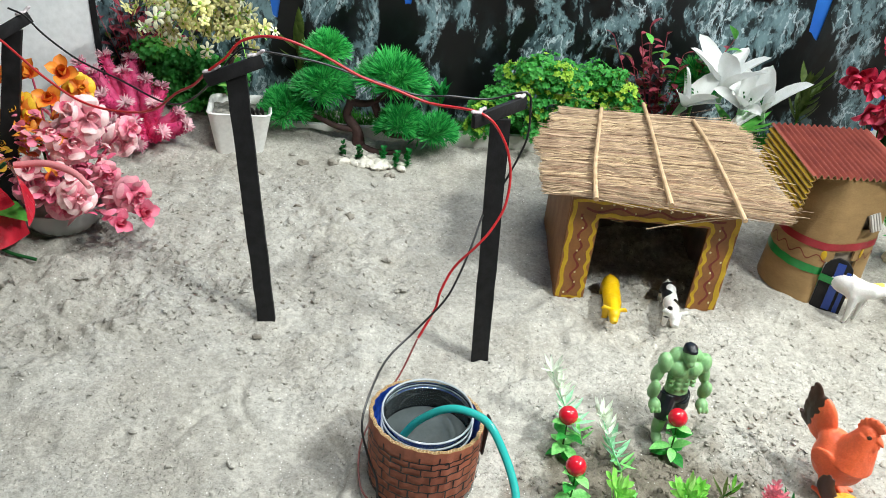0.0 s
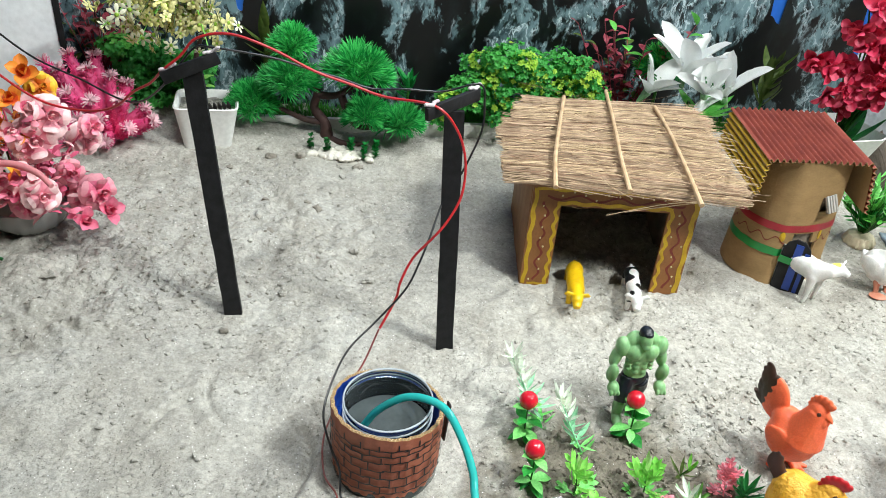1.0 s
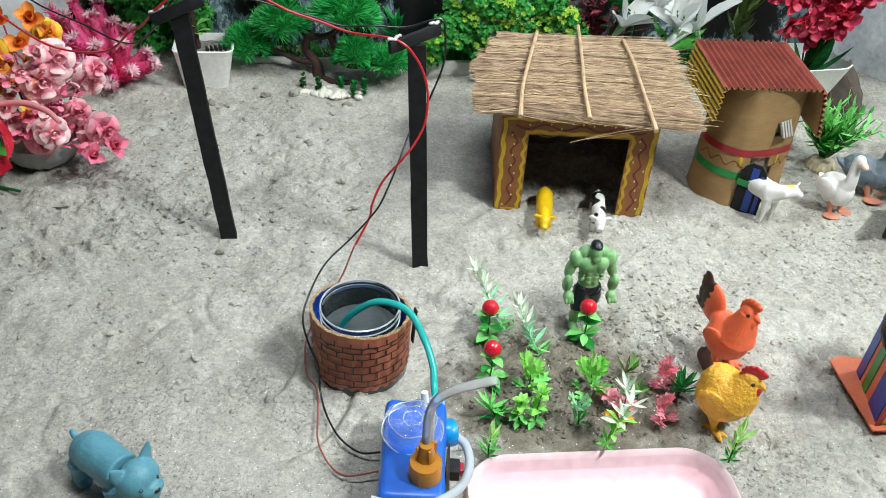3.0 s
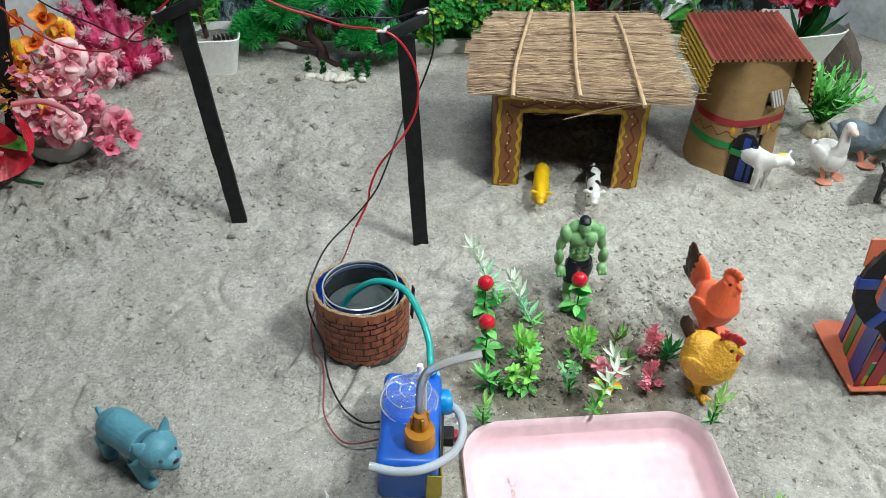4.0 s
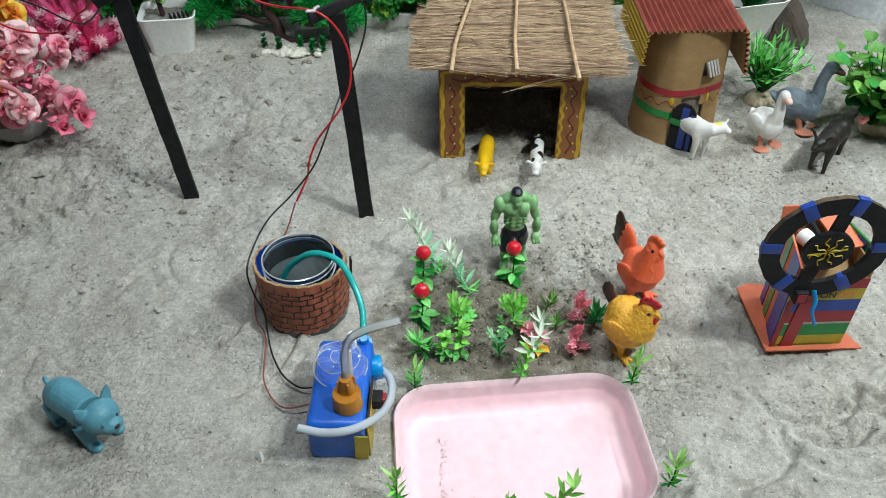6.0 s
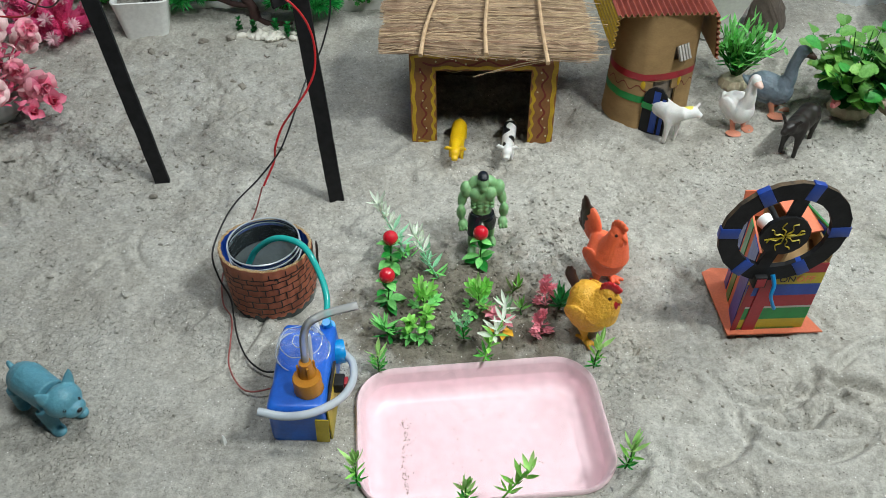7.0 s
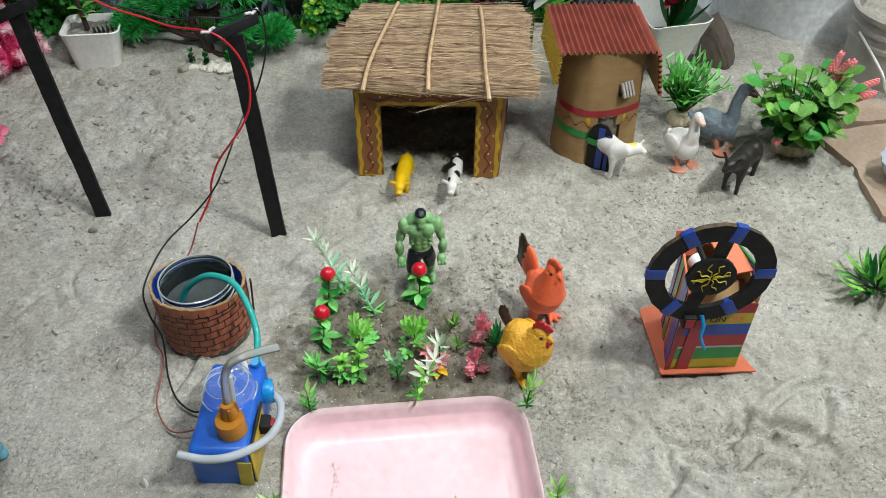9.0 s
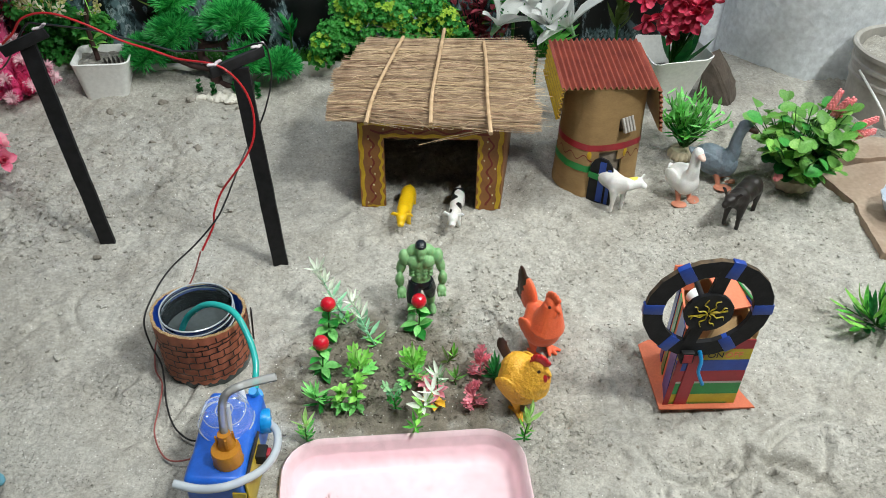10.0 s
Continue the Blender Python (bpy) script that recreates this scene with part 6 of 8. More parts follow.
def pug_mesh(name, mats):
    """A stocky four-legged toy with a big round head, pointed ears and a short muzzle; front towards -y."""
    s = Shape()
    s.tube(spline([(0, 0.050, 0.044), (0, 0.030, 0.050), (0, 0.0, 0.049), (0, -0.026, 0.050)], 5), [0.019, 0.0245, 0.0235, 0.023], 22, 0)
    s.ball((0, 0.040, 0.045), (0.0235, 0.022, 0.025), 0)
    s.ball((0.002, -0.052, 0.058), (0.0255, 0.0225, 0.0225), 0, (0, 0, 0), 28, 20)
    s.ball((0.004, -0.071, 0.051), (0.0160, 0.0115, 0.0105), 0)
    s.ball((0.004, -0.066, 0.044), (0.0125, 0.010, 0.0075), 0)
    for side in (-1, 1):
        s.tube([(0.002 + side * 0.0165, -0.046, 0.070), (0.002 + side * 0.0225, -0.046, 0.083), (0.002 + side * 0.0265, -0.047, 0.094)], [0.0105, 0.0068, 0.0012], 10, 0, flat=0.5)
        s.ball((0.003 + side * 0.0115, -0.0715, 0.0605), (0.0021, 0.002, 0.0024), 1, (0, 0, 0), 8, 6)
        for y, lean in ((-0.024, -0.012), (0.042, 0.004)):
            s.tube([(side * 0.0150, y, 0.038), (side * 0.0175, y + lean * 0.5, 0.018), (side * 0.0180, y + lean, 0.006)], [0.0135, 0.0098, 0.0090], 12, 0)
            s.ball((side * 0.0180, y + lean - 0.006, 0.006), (0.0098, 0.0130, 0.0066), 0)
    s.tube([(0, 0.062, 0.052), (0, 0.069, 0.058), (0, 0.069, 0.064)], [0.0050, 0.0040, 0.002], 8, 0)
    s.ball((0.005, -0.0820, 0.0535), (0.0042, 0.0025, 0.0030), 1, (0, 0, 0), 8, 6)
    s.tube([(-0.006, -0.0775, 0.0455), (0.005, -0.0805, 0.0440), (0.016, -0.0765, 0.0455)], 0.0011, 6, 1)
    return fused(name, s, mats, 0.0011, 9)


def doll_mesh(name, mats):
    """A broad, plain moulded figure with blank features. Slots: green, dark."""
    s = Shape()
    s.ball((0, 0.0, 0.104), (0.026, 0.016, 0.020), 0)
    for side in (-1, 1):
        s.ball((side * 0.0125, -0.008, 0.107), (0.0145, 0.0105, 0.0115), 0, (0, 0, side * 6))
        for k in range(3):
            s.ball((side * 0.0062, -0.0095, 0.093 - 0.0078 * k), (0.0066, 0.0058, 0.0046), 0, (0, 0, 0), 10, 7)
            s.ball((side * 0.0175, -0.006, 0.096 - 0.0066 * k), (0.0068, 0.008, 0.0030), 0, (0, side * 16, 0), 10, 7)
        s.ball((side * 0.015, 0.002, 0.122), (0.014, 0.011, 0.009), 0, (0, side * 24, 0))
        s.ball((side * 0.0310, 0.0, 0.111), (0.0118, 0.0122, 0.0140), 0, (0, side * 18, 0))
        s.ball((side * 0.0378, 0.001, 0.094), (0.0092, 0.0100, 0.0160), 0, (0, side * -18, 0))
        s.ball((side * 0.0418, -0.009, 0.074), (0.0092, 0.0100, 0.0170), 0, (28, side * 2, 0))
        s.ball((side * 0.0390, -0.018, 0.057), (0.0098, 0.0100, 0.0092), 0)
        for k in range(3):
            s.ball((side * 0.0390 - 0.006 + 0.006 * k, -0.0260, 0.054), (0.0032, 0.004, 0.0048), 0, (0, 0, 0), 8, 6)
    s.tube([(0, 0.001, 0.094), (0, 0.001, 0.076), (0, 0.001, 0.066)], [0.0205, 0.0185, 0.019], 16, 0, flat=0.72)
    s.ball((0, -0.009, 0.128), (0.0102, 0.0112, 0.0120), 0)
    s.ball((0, -0.0165, 0.121), (0.0070, 0.005, 0.0055), 0)
    s.ball((0, -0.0045, 0.1355), (0.0110, 0.0115, 0.0080), 1)
    s.ball((0, -0.0135, 0.1375), (0.0080, 0.0045, 0.0030), 1)
    s.ball((0, 0.001, 0.062), (0.0215, 0.0155, 0.0115), 1)
    for side, fwd in ((-1, -0.013), (1, 0.010)):
        s.tube([(side * 0.0105, 0.0, 0.060), (side * 0.0165, fwd * 0.6, 0.044), (side * 0.0180, fwd, 0.030)], [0.0150, 0.0140, 0.0115], 12, 1)
        s.tube([(side * 0.0180, fwd, 0.031), (side * 0.0195, fwd + 0.001, 0.018), (side * 0.0200, fwd + 0.001, 0.006)], [0.0098, 0.0098, 0.0075], 12, 0)
        s.ball((side * 0.0215, fwd - 0.009, 0.005), (0.0088, 0.0165, 0.0062), 0, (0, 0, side * 12))
    return fused(name, s, mats, 0.0011, 2)


def build_toys():
    f = hen_mesh("rooster", [ORANGE_TOY, SOOT_TOY, ORANGE_TOY, ORANGE_TOY], (0.034, 0.037, 0.038), (-0.019, 0.127), (0.034, 0.086, 0.066, 0.142), 7)
    single("toy_rooster", f, None, on_sand(0.586, 0.722, 32, 0.003) @ Matrix.Scale(0.94, 4), "orange plastic toy rooster with a black-brown tail on sand", "toy rooster")
    f = hen_mesh("hen", [YOLK_TOY, SOOT_TOY, COMB_TOY, YOLK_TOY], (0.040, 0.040, 0.040), (-0.027, 0.110), (0.034, 0.092, 0.044, 0.128), 0)
    single("toy_hen", f, None, on_sand(0.545, 0.606, 50, 0.003) @ Matrix.Scale(0.95, 4), "yellow plastic toy hen with a red comb and brown tail", "toy hen")
    f = goose_mesh("white_goose", [WHITE_TOY, BILL_TOY, FOOT_TOY, WHITE_TOY], 0.0)
    ob = single("toy_goose", f, None, on_sand(0.912, 1.122, 26, -0.002), "white plastic toy goose with orange feet standing on sand", "toy goose", "toy geese")
    ob.scale = (1.0, 0.74, 1.03)
    f = goose_mesh("grey_goose", [GREY_TOY, SOOT_TOY, FOOT_TOY, GREY_TOY], 1.0)
    ob = single("toy_goose", f, None, on_sand(0.992, 1.176, 58, 0.000), "slate grey plastic toy goose with a long raised neck", "toy goose", "toy geese")
    ob.scale = (1.02, 0.98, 1.12)
    f = calf_mesh("yellow_pig", [LEMON_TOY], 0.098, 0.012, 0.0, 1.0, 0.020)
    single("toy_pig", f, None, on_sand(0.354, 1.090, -7, 0.001), "bright yellow plastic toy pig before the hut", "toy pig")
    f = calf_mesh("spotted_calf", [WHITE_TOY, BLACK_TOY], 0.098, 0.010, 0.002, 0.84, 0.022, spots=9)
    single("toy_cow", f, None, on_sand(0.455, 1.086, -8, 0.001), "small white plastic toy cow with black patches", "toy cow")
    f = calf_mesh("white_cow", [WHITE_TOY, toy_paint("yellow_collar", (0.80, 0.72, 0.10), (0.74, 0.66, 0.10), 0.5, 0.0006, 150)], 0.112, 0.0, 0.004, 1.42, 0.050, head_turn=75, head_at=(0.036, -0.056, 0.076))
    for q in f.polygons:
        if (q.center - Vector((0.022, -0.050, 0.088))).length < 0.011:
            q.material_index = 1
    ob = single("toy_cow", f, None, on_sand(0.760, 1.120, 27, 0.001) @ Matrix.Scale(0.93, 4), "white plastic toy cow stepping out of the tower's doorway", "toy cow")
    f = calf_mesh("dark_goat", [BROWN_BLACK_TOY], 0.100, 0.006, 0.012, 1.36, 0.050, head_turn=-20)
    single("toy_calf", f, None, on_sand(1.008, 1.044, -42, 0.001), "dark brown plastic toy calf on sand", "toy calf")
    f = pug_mesh("teal_dog", [TEAL_TOY, BLACK_TOY])
    ob = single("toy_bulldog", f, None, on_sand(-0.243, 0.470, 56, 0.002), "teal blue plastic toy bulldog standing on sand", "toy dog")
    ob.scale = (1.02, 0.98, 1.04)
    f = doll_mesh("green_figure", [GREEN_TOY, NAVY_TOY])
    ob = single("toy_figure", f, None, on_sand(0.388, 0.818, 4, 0.001), "green moulded plastic toy figure in dark shorts", "toy figure")
    ob.scale = (0.87, 0.98, 1.12)


build_toys()

# ---- plants ----
def leaf_paint(name, a, b, rough=0.4, vary=0.25, scale=60):
    mat = surface(name, a, b, rough, scale * 0.15, 0.0004, 7, vary=vary, spec=0.3)
    # light that shines through the thin leaf
    nt = mat.node_tree
    through_leaf, blend = nt.nodes.new("ShaderNodeBsdfTranslucent"), nt.nodes.new("ShaderNodeMixShader")
    body = nt.nodes["Principled BSDF"]
    nt.links.new(body.inputs["Base Color"].links[0].from_socket, through_leaf.inputs["Color"])
    blend.inputs[0].default_value = 0.24
    nt.links.new(body.outputs[0], blend.inputs[1]), nt.links.new(through_leaf.outputs[0], blend.inputs[2])
    nt.links.new(blend.outputs[0], nt.nodes["Material Output"].inputs["Surface"])
    return mat


LEAF = leaf_paint("green_plastic_leaf", (0.09, 0.46, 0.06), (0.19, 0.60, 0.11))
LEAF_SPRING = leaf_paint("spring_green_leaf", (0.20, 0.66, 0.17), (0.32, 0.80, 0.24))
LEAF_DEEP = leaf_paint("deep_green_leaf", (0.02, 0.26, 0.04), (0.05, 0.36, 0.06))
LEAF_DARK = leaf_paint("dark_green_leaf", (0.012, 0.12, 0.03), (0.025, 0.19, 0.04))
LEAF_LIME = leaf_paint("lime_leaf", (0.38, 0.76, 0.16), (0.24, 0.68, 0.12))
LEAF_TIP = leaf_paint("pale_lime_leaf", (0.58, 0.86, 0.34), (0.46, 0.80, 0.26))
LEAF_PALE = leaf_paint("pale_green_leaf", (0.42, 0.62, 0.40), (0.25, 0.52, 0.24))
LEAF_WHITE = leaf_paint("white_green_leaf", (0.86, 0.90, 0.82), (0.74, 0.84, 0.68))
LEAF_MINT = leaf_paint("mint_leaf", (0.30, 0.74, 0.42), (0.50, 0.84, 0.60))
LEAF_PINK = leaf_paint("pink_leaf", (0.86, 0.24, 0.33), (0.90, 0.42, 0.48))
LEAF_OLIVE = leaf_paint("olive_leaf", (0.06, 0.105, 0.02), (0.10, 0.15, 0.03))
LEAF_FRESH = leaf_paint("fresh_green_leaf", (0.22, 0.52, 0.09), (0.34, 0.62, 0.15))
LEAF_YELLOW = leaf_paint("yellow_green_leaf", (0.40, 0.55, 0.10), (0.30, 0.50, 0.09))
LEAF_MOSS = leaf_paint("moss_green_leaf", (0.12, 0.33, 0.06), (0.18, 0.42, 0.09))
LEAF_WINE = leaf_paint("wine_red_leaf", (0.26, 0.03, 0.055), (0.46, 0.10, 0.13))
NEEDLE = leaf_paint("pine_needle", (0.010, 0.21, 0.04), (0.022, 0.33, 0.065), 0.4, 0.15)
# lighter copy of the needle green, for highlights painted on the bonsai pads
NEEDLE_LIT = leaf_paint("lit_pine_needle", (0.045, 0.50, 0.10), (0.11, 0.64, 0.16), 0.35, 0.15)
BUSH = leaf_paint("bush_leaflet", (0.05, 0.31, 0.055), (0.085, 0.42, 0.075), 0.45, 0.1)
BUSH_TIP = leaf_paint("yellow_green_leaflet", (0.42, 0.62, 0.07), (0.28, 0.55, 0.06), 0.45, 0.1)
GRASS = leaf_paint("plastic_grass", (0.05, 0.29, 0.035), (0.09, 0.40, 0.05))
STEM = leaf_paint("green_stem", (0.03, 0.13, 0.02), (0.05, 0.18, 0.03))
BARK = surface("dark_red_bark", (0.060, 0.026, 0.022), (0.036, 0.016, 0.014), 0.7, 60, 0.002, 120)
BERRY = surface("glossy_red_berry", (0.62, 0.012, 0.03), (0.56, 0.010, 0.025), 0.16, 30, coat=0.4)
PETAL_WHITE = leaf_paint("white_petal", (0.90, 0.91, 0.90), (0.85, 0.87, 0.85), 0.5, 0.04)
PETAL_ROSE = surface("pink_rose_petal", (0.80, 0.15, 0.27), (0.88, 0.30, 0.40), 0.55, 40, vary=0.18)
PETAL_BLUSH = surface("blush_rose_petal", (0.82, 0.34, 0.40), (0.78, 0.24, 0.32), 0.55, 40, vary=0.12)
PETAL_DEEP = surface("deep_pink_petal", (0.68, 0.08, 0.18), (0.80, 0.17, 0.29), 0.55, 40, vary=0.2)
PETAL_PALE = surface("pale_blush_petal", (0.88, 0.62, 0.62), (0.84, 0.48, 0.50), 0.6, 60, vary=0.08)
PETAL_RUST = surface("red_orange_petal", (0.66, 0.085, 0.02), (0.74, 0.17, 0.03), 0.55, 40, vary=0.18)
PETAL_IVORY = surface("ivory_petal", (0.80, 0.80, 0.62), (0.72, 0.72, 0.48), 0.55, 40, vary=0.12)
PETAL_ORANGE = surface("orange_petal", (0.80, 0.22, 0.03), (0.86, 0.36, 0.04), 0.55, 40, vary=0.18)
PETAL_YELLOW = surface("yellow_petal", (0.85, 0.52, 0.03), (0.82, 0.40, 0.03), 0.55, 40, vary=0.15)
PETAL_CERISE = surface("cerise_petal", (0.64, 0.020, 0.085), (0.74, 0.075, 0.150), 0.5, 60, vary=0.25)
PETAL_WINE = surface("wine_petal_heart", (0.46, 0.010, 0.050), (0.54, 0.02, 0.07), 0.5, 60, vary=0.2)
PETAL_CREAM = surface("cream_petal", (0.82, 0.77, 0.40), (0.70, 0.68, 0.24), 0.55, 40, vary=0.2)
CORAL_PINK = surface("hot_pink_frond", (0.74, 0.055, 0.22), (0.80, 0.13, 0.30), 0.5, 50, vary=0.2)
CORAL_TIP = surface("pale_pink_tip", (0.80, 0.56, 0.60), (0.76, 0.40, 0.48), 0.5, 50, vary=0.1)
SPATHE = surface("glossy_red_spathe", (0.60, 0.018, 0.040), (0.52, 0.014, 0.032), 0.25, 5, 0.0008, 10)
SPADIX = surface("pink_spadix", (0.74, 0.28, 0.30), (0.66, 0.22, 0.24), 0.5, 60, 0.0004, 300)
SPIKE = surface("coral_flower_spike", (0.92, 0.24, 0.26), (0.94, 0.34, 0.36), 0.55, 80, vary=0.15)
SHELL = surface("cream_plant_base", (0.66, 0.58, 0.42), (0.54, 0.46, 0.32), 0.6, 70, 0.0012, 180)
POTTING = surface("grey_potting_grit", (0.34, 0.32, 0.29), (0.20, 0.19, 0.17), 0.9, 120, 0.004, 220, speck=0.2)

LEAF_MESH = {}


def leaf_mesh(kind, material):
    """Leaves one unit long along +y; alike leaves share their mesh."""
    key = (kind, material.name)
    if key not in LEAF_MESH:
        s = Shape()
        if kind == "lance":
            s.blade(1, 0.225, 6, 0.55, 0.4, belly=0.40)
        elif kind == "spoon":
            s.blade(1, 0.33, 7, -0.35, 0.35, belly=0.55)
        elif kind == "thin":
            s.blade(1, 0.19, 5, 0.4, 0.4, belly=0.35)
        elif kind == "broad":
            s.blade(1, 0.55, 7, -0.7, 0.25, belly=0.48)
        elif kind == "saw":
            s.blade(1, 0.66, 14, -0.5, 0.2, tip=-0.6, belly=0.50, ripple=0.26)
        elif kind == "round":
            s.blade(1, 0.72, 6, 0.4, 0.15, tip=-1, belly=0.5)
        elif kind == "petal":
            s.blade(1, 0.7, 7, -0.8, -0.25, tip=-1, belly=0.58)
        elif kind == "lily":
            s.blade(1, 0.38, 12, -0.45, 0.45, tip=-1, belly=0.42, ripple=0.04)
        elif kind == "fern":
            # one stalk with a middle lobe and pairs of side lobes
            s.blade(1, 0.25, 5, 0.5, 0.4, belly=0.5)
            for at, size, turn in ((0.30, 0.46, 44), (0.30, 0.46, -44), (0.56, 0.38, 36), (0.56, 0.38, -36)):
                lobe = Shape()
                lobe.blade(size, 0.21, 4, 0.3, 0.3, belly=0.55)
                c, w = math.cos(radians(turn)), math.sin(radians(turn))
                s.add([(x * c - y * w, x * w + y * c + at, z + 0.03) for x, y, z in lobe.v], lobe.f)
        elif kind == "spathe":
            s.blade(1, 0.86, 10, -0.5, 0.12, belly=0.36)
        LEAF_MESH[key] = s.mesh(kind + "_leaf", [material], True, 180)
    return LEAF_MESH[key]


def aim(p, azimuth, rise, length, roll=0.0, wide=1.0):
    """A leaf's pose: from p, pointing by azimuth and rise (degrees), scaled to its length."""
    return Matrix.Translation(p) @ pose(0, 0, 0, 0, 0, azimuth) @ pose(0, 0, 0, rise, roll, 0) @ Matrix.Diagonal((length * wide, length, length, 1))


def leaf_part(parent, kind, material, p, azimuth, rise, length, name="leaf", roll=0.0, wide=1.0):
    return part(name, leaf_mesh(kind, material), None, parent, "", aim(p, azimuth, rise, length, roll, wide))


def sprig(name, x, y, height, tiers, label, category, lean=(0, 0), stem=STEM, seed=0, sink=0.003, group="", thick=0.0014):
    """A stem with tiers of leaves: (share of the height, count, kind, material, length, rise, jitter)."""
    rnd = random.Random(seed)
    root = thing(name, on_sand(x, y, rnd.uniform(0, 360), sink), label, category, group)
    inv = root.matrix_world.to_3x3().inverted()
    top = inv @ Vector((lean[0], lean[1], 0)) + Vector((0, 0, height))
    line = spline([(0, 0, 0), tuple(top * 0.5 + Vector((0.002, -0.001, 0))), tuple(top)], 4)
    part("stem", Shape().tube(line, [thick, thick * 0.6], 6), stem, root)
    for share, count, kind, material, length, rise, jit in tiers:
        p = line[min(int(share * (len(line) - 1) + 0.5), len(line) - 1)]
        a0 = rnd.uniform(0, 360)
        count += 2
        for k in range(count):
            leaf_part(root, kind, material, p + Vector((0, 0, rnd.uniform(-0.003, 0.003))), a0 + 360 * k / count + rnd.uniform(-jit, jit), rise + rnd.uniform(-jit, jit), length * rnd.uniform(0.9, 1.3), roll=rnd.uniform(-15, 15))
    return root, line


def build_bed():
    for k, (x, y) in enumerate(((0.231, 0.760), (0.229, 0.672), (0.383, 0.768))):
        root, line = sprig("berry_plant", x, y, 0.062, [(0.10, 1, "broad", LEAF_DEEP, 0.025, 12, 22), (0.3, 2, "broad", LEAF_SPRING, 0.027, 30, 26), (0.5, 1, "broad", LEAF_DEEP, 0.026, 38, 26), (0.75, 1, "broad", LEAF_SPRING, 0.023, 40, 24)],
                           "small plastic plant with one glossy red berry on top", "plant", (0.002, 0.012), seed=k, group="plants in the bed")
        part("berry", Shape().ball(tuple(line[-1]), 0.0132, seg=20, rings=14), BERRY, root, "glossy red berry")
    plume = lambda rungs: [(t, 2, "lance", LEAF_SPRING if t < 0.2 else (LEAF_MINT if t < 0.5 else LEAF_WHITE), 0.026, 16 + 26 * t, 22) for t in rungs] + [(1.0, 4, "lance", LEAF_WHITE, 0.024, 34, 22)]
    sprig("feathery_plant", 0.262, 0.786, 0.094, plume((0.06, 0.14, 0.22, 0.30, 0.38, 0.46, 0.54, 0.62, 0.70, 0.78, 0.87, 0.95)), "feathery mint and white plastic plant", "plant", (-0.050, 0.036), LEAF_MINT, 11, group="plants in the bed")
    sprig("feathery_plant", 0.312, 0.736, 0.072, plume((0.06, 0.15, 0.25, 0.35, 0.48, 0.6, 0.72, 0.84, 0.94)), "feathery plastic plant with white tips", "plant", (-0.036, 0.028), LEAF_MINT, 12, group="plants in the bed")
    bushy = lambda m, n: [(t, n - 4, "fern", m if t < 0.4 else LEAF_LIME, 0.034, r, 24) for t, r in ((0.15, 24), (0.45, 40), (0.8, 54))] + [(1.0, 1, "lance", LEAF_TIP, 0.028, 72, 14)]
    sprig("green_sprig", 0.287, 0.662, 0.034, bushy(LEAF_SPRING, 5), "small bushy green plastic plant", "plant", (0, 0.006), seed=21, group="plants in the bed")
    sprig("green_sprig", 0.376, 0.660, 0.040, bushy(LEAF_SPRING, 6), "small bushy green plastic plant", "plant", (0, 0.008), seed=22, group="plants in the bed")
    sprig("green_sprig", 0.352, 0.600, 0.038, [(0.1, 2, "lance", LEAF_DEEP, 0.018, 30, 14), (0.4, 1, "fern", LEAF_DEEP, 0.022, 50, 14), (0.7, 1, "fern", LEAF_MINT, 0.022, 55, 18), (1.0, 1, "fern", LEAF_PALE, 0.024, 40, 20)], "small grey-green plastic plant", "plant", (-0.006, 0.004), seed=23, group="plants in the bed")
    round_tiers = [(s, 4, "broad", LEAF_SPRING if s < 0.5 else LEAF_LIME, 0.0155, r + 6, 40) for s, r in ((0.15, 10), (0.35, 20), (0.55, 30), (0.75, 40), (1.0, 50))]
    sprig("leafy_plant", 0.291, 0.602, 0.054, round_tiers, "dense round-leaved green plastic plant", "plant", (0.004, 0.006), seed=24, group="plants in the bed")
    sprig("leafy_plant", 0.268, 0.598, 0.042, round_tiers, "dense round-leaved green plastic plant", "plant", (0.0, 0.006), seed=25, group="plants in the bed")
    sprig("leafy_plant", 0.240, 0.606, 0.028, [(s, 4, "thin", LEAF_DEEP if s < 0.6 else LEAF_SPRING, 0.026, 30, 34) for s in (0.2, 0.4, 0.6, 0.8, 1.0)], "low dark green plastic plant", "plant", (-0.012, 0.0), seed=26, group="plants in the bed")
    star = [(0.08, 4, "lance", LEAF, 0.022, 28, 14), (0.34, 2, "spoon", LEAF_LIME, 0.022, 42, 14), (0.58, 2, "spoon", LEAF_LIME, 0.023, 40, 14), (0.60, 1, "spoon", LEAF_WHITE, 0.025, 34, 16), (0.80, 2, "lance", LEAF_WHITE, 0.027, 30, 18), (1.0, 3, "lance", LEAF_WHITE, 0.028, 34, 18)]
    sprig("whorled_plant", 0.380, 0.556, 0.075, star, "tall lime and white whorled plastic plant by the tray", "plant", (0.028, 0.016), LEAF_LIME, 27, group="plants in the bed")
    sprig("pale_plant", 0.412, 0.610, 0.050, [(1.0, 3, "lance", LEAF_WHITE, 0.024, 38, 20), (0.85, 3, "lance", LEAF_PALE, 0.024, 30, 20), (0.7, 5, "lance", LEAF_PALE, 0.02, 30, 14), (0.4, 4, "broad", LEAF_PINK, 0.020, 40, 15), (0.15, 3, "broad", PETAL_YELLOW, 0.022, 30, 20)], "pale plastic plant with pink and ochre lower leaves", "plant", (0.004, 0.012), seed=28, group="plants in the bed")
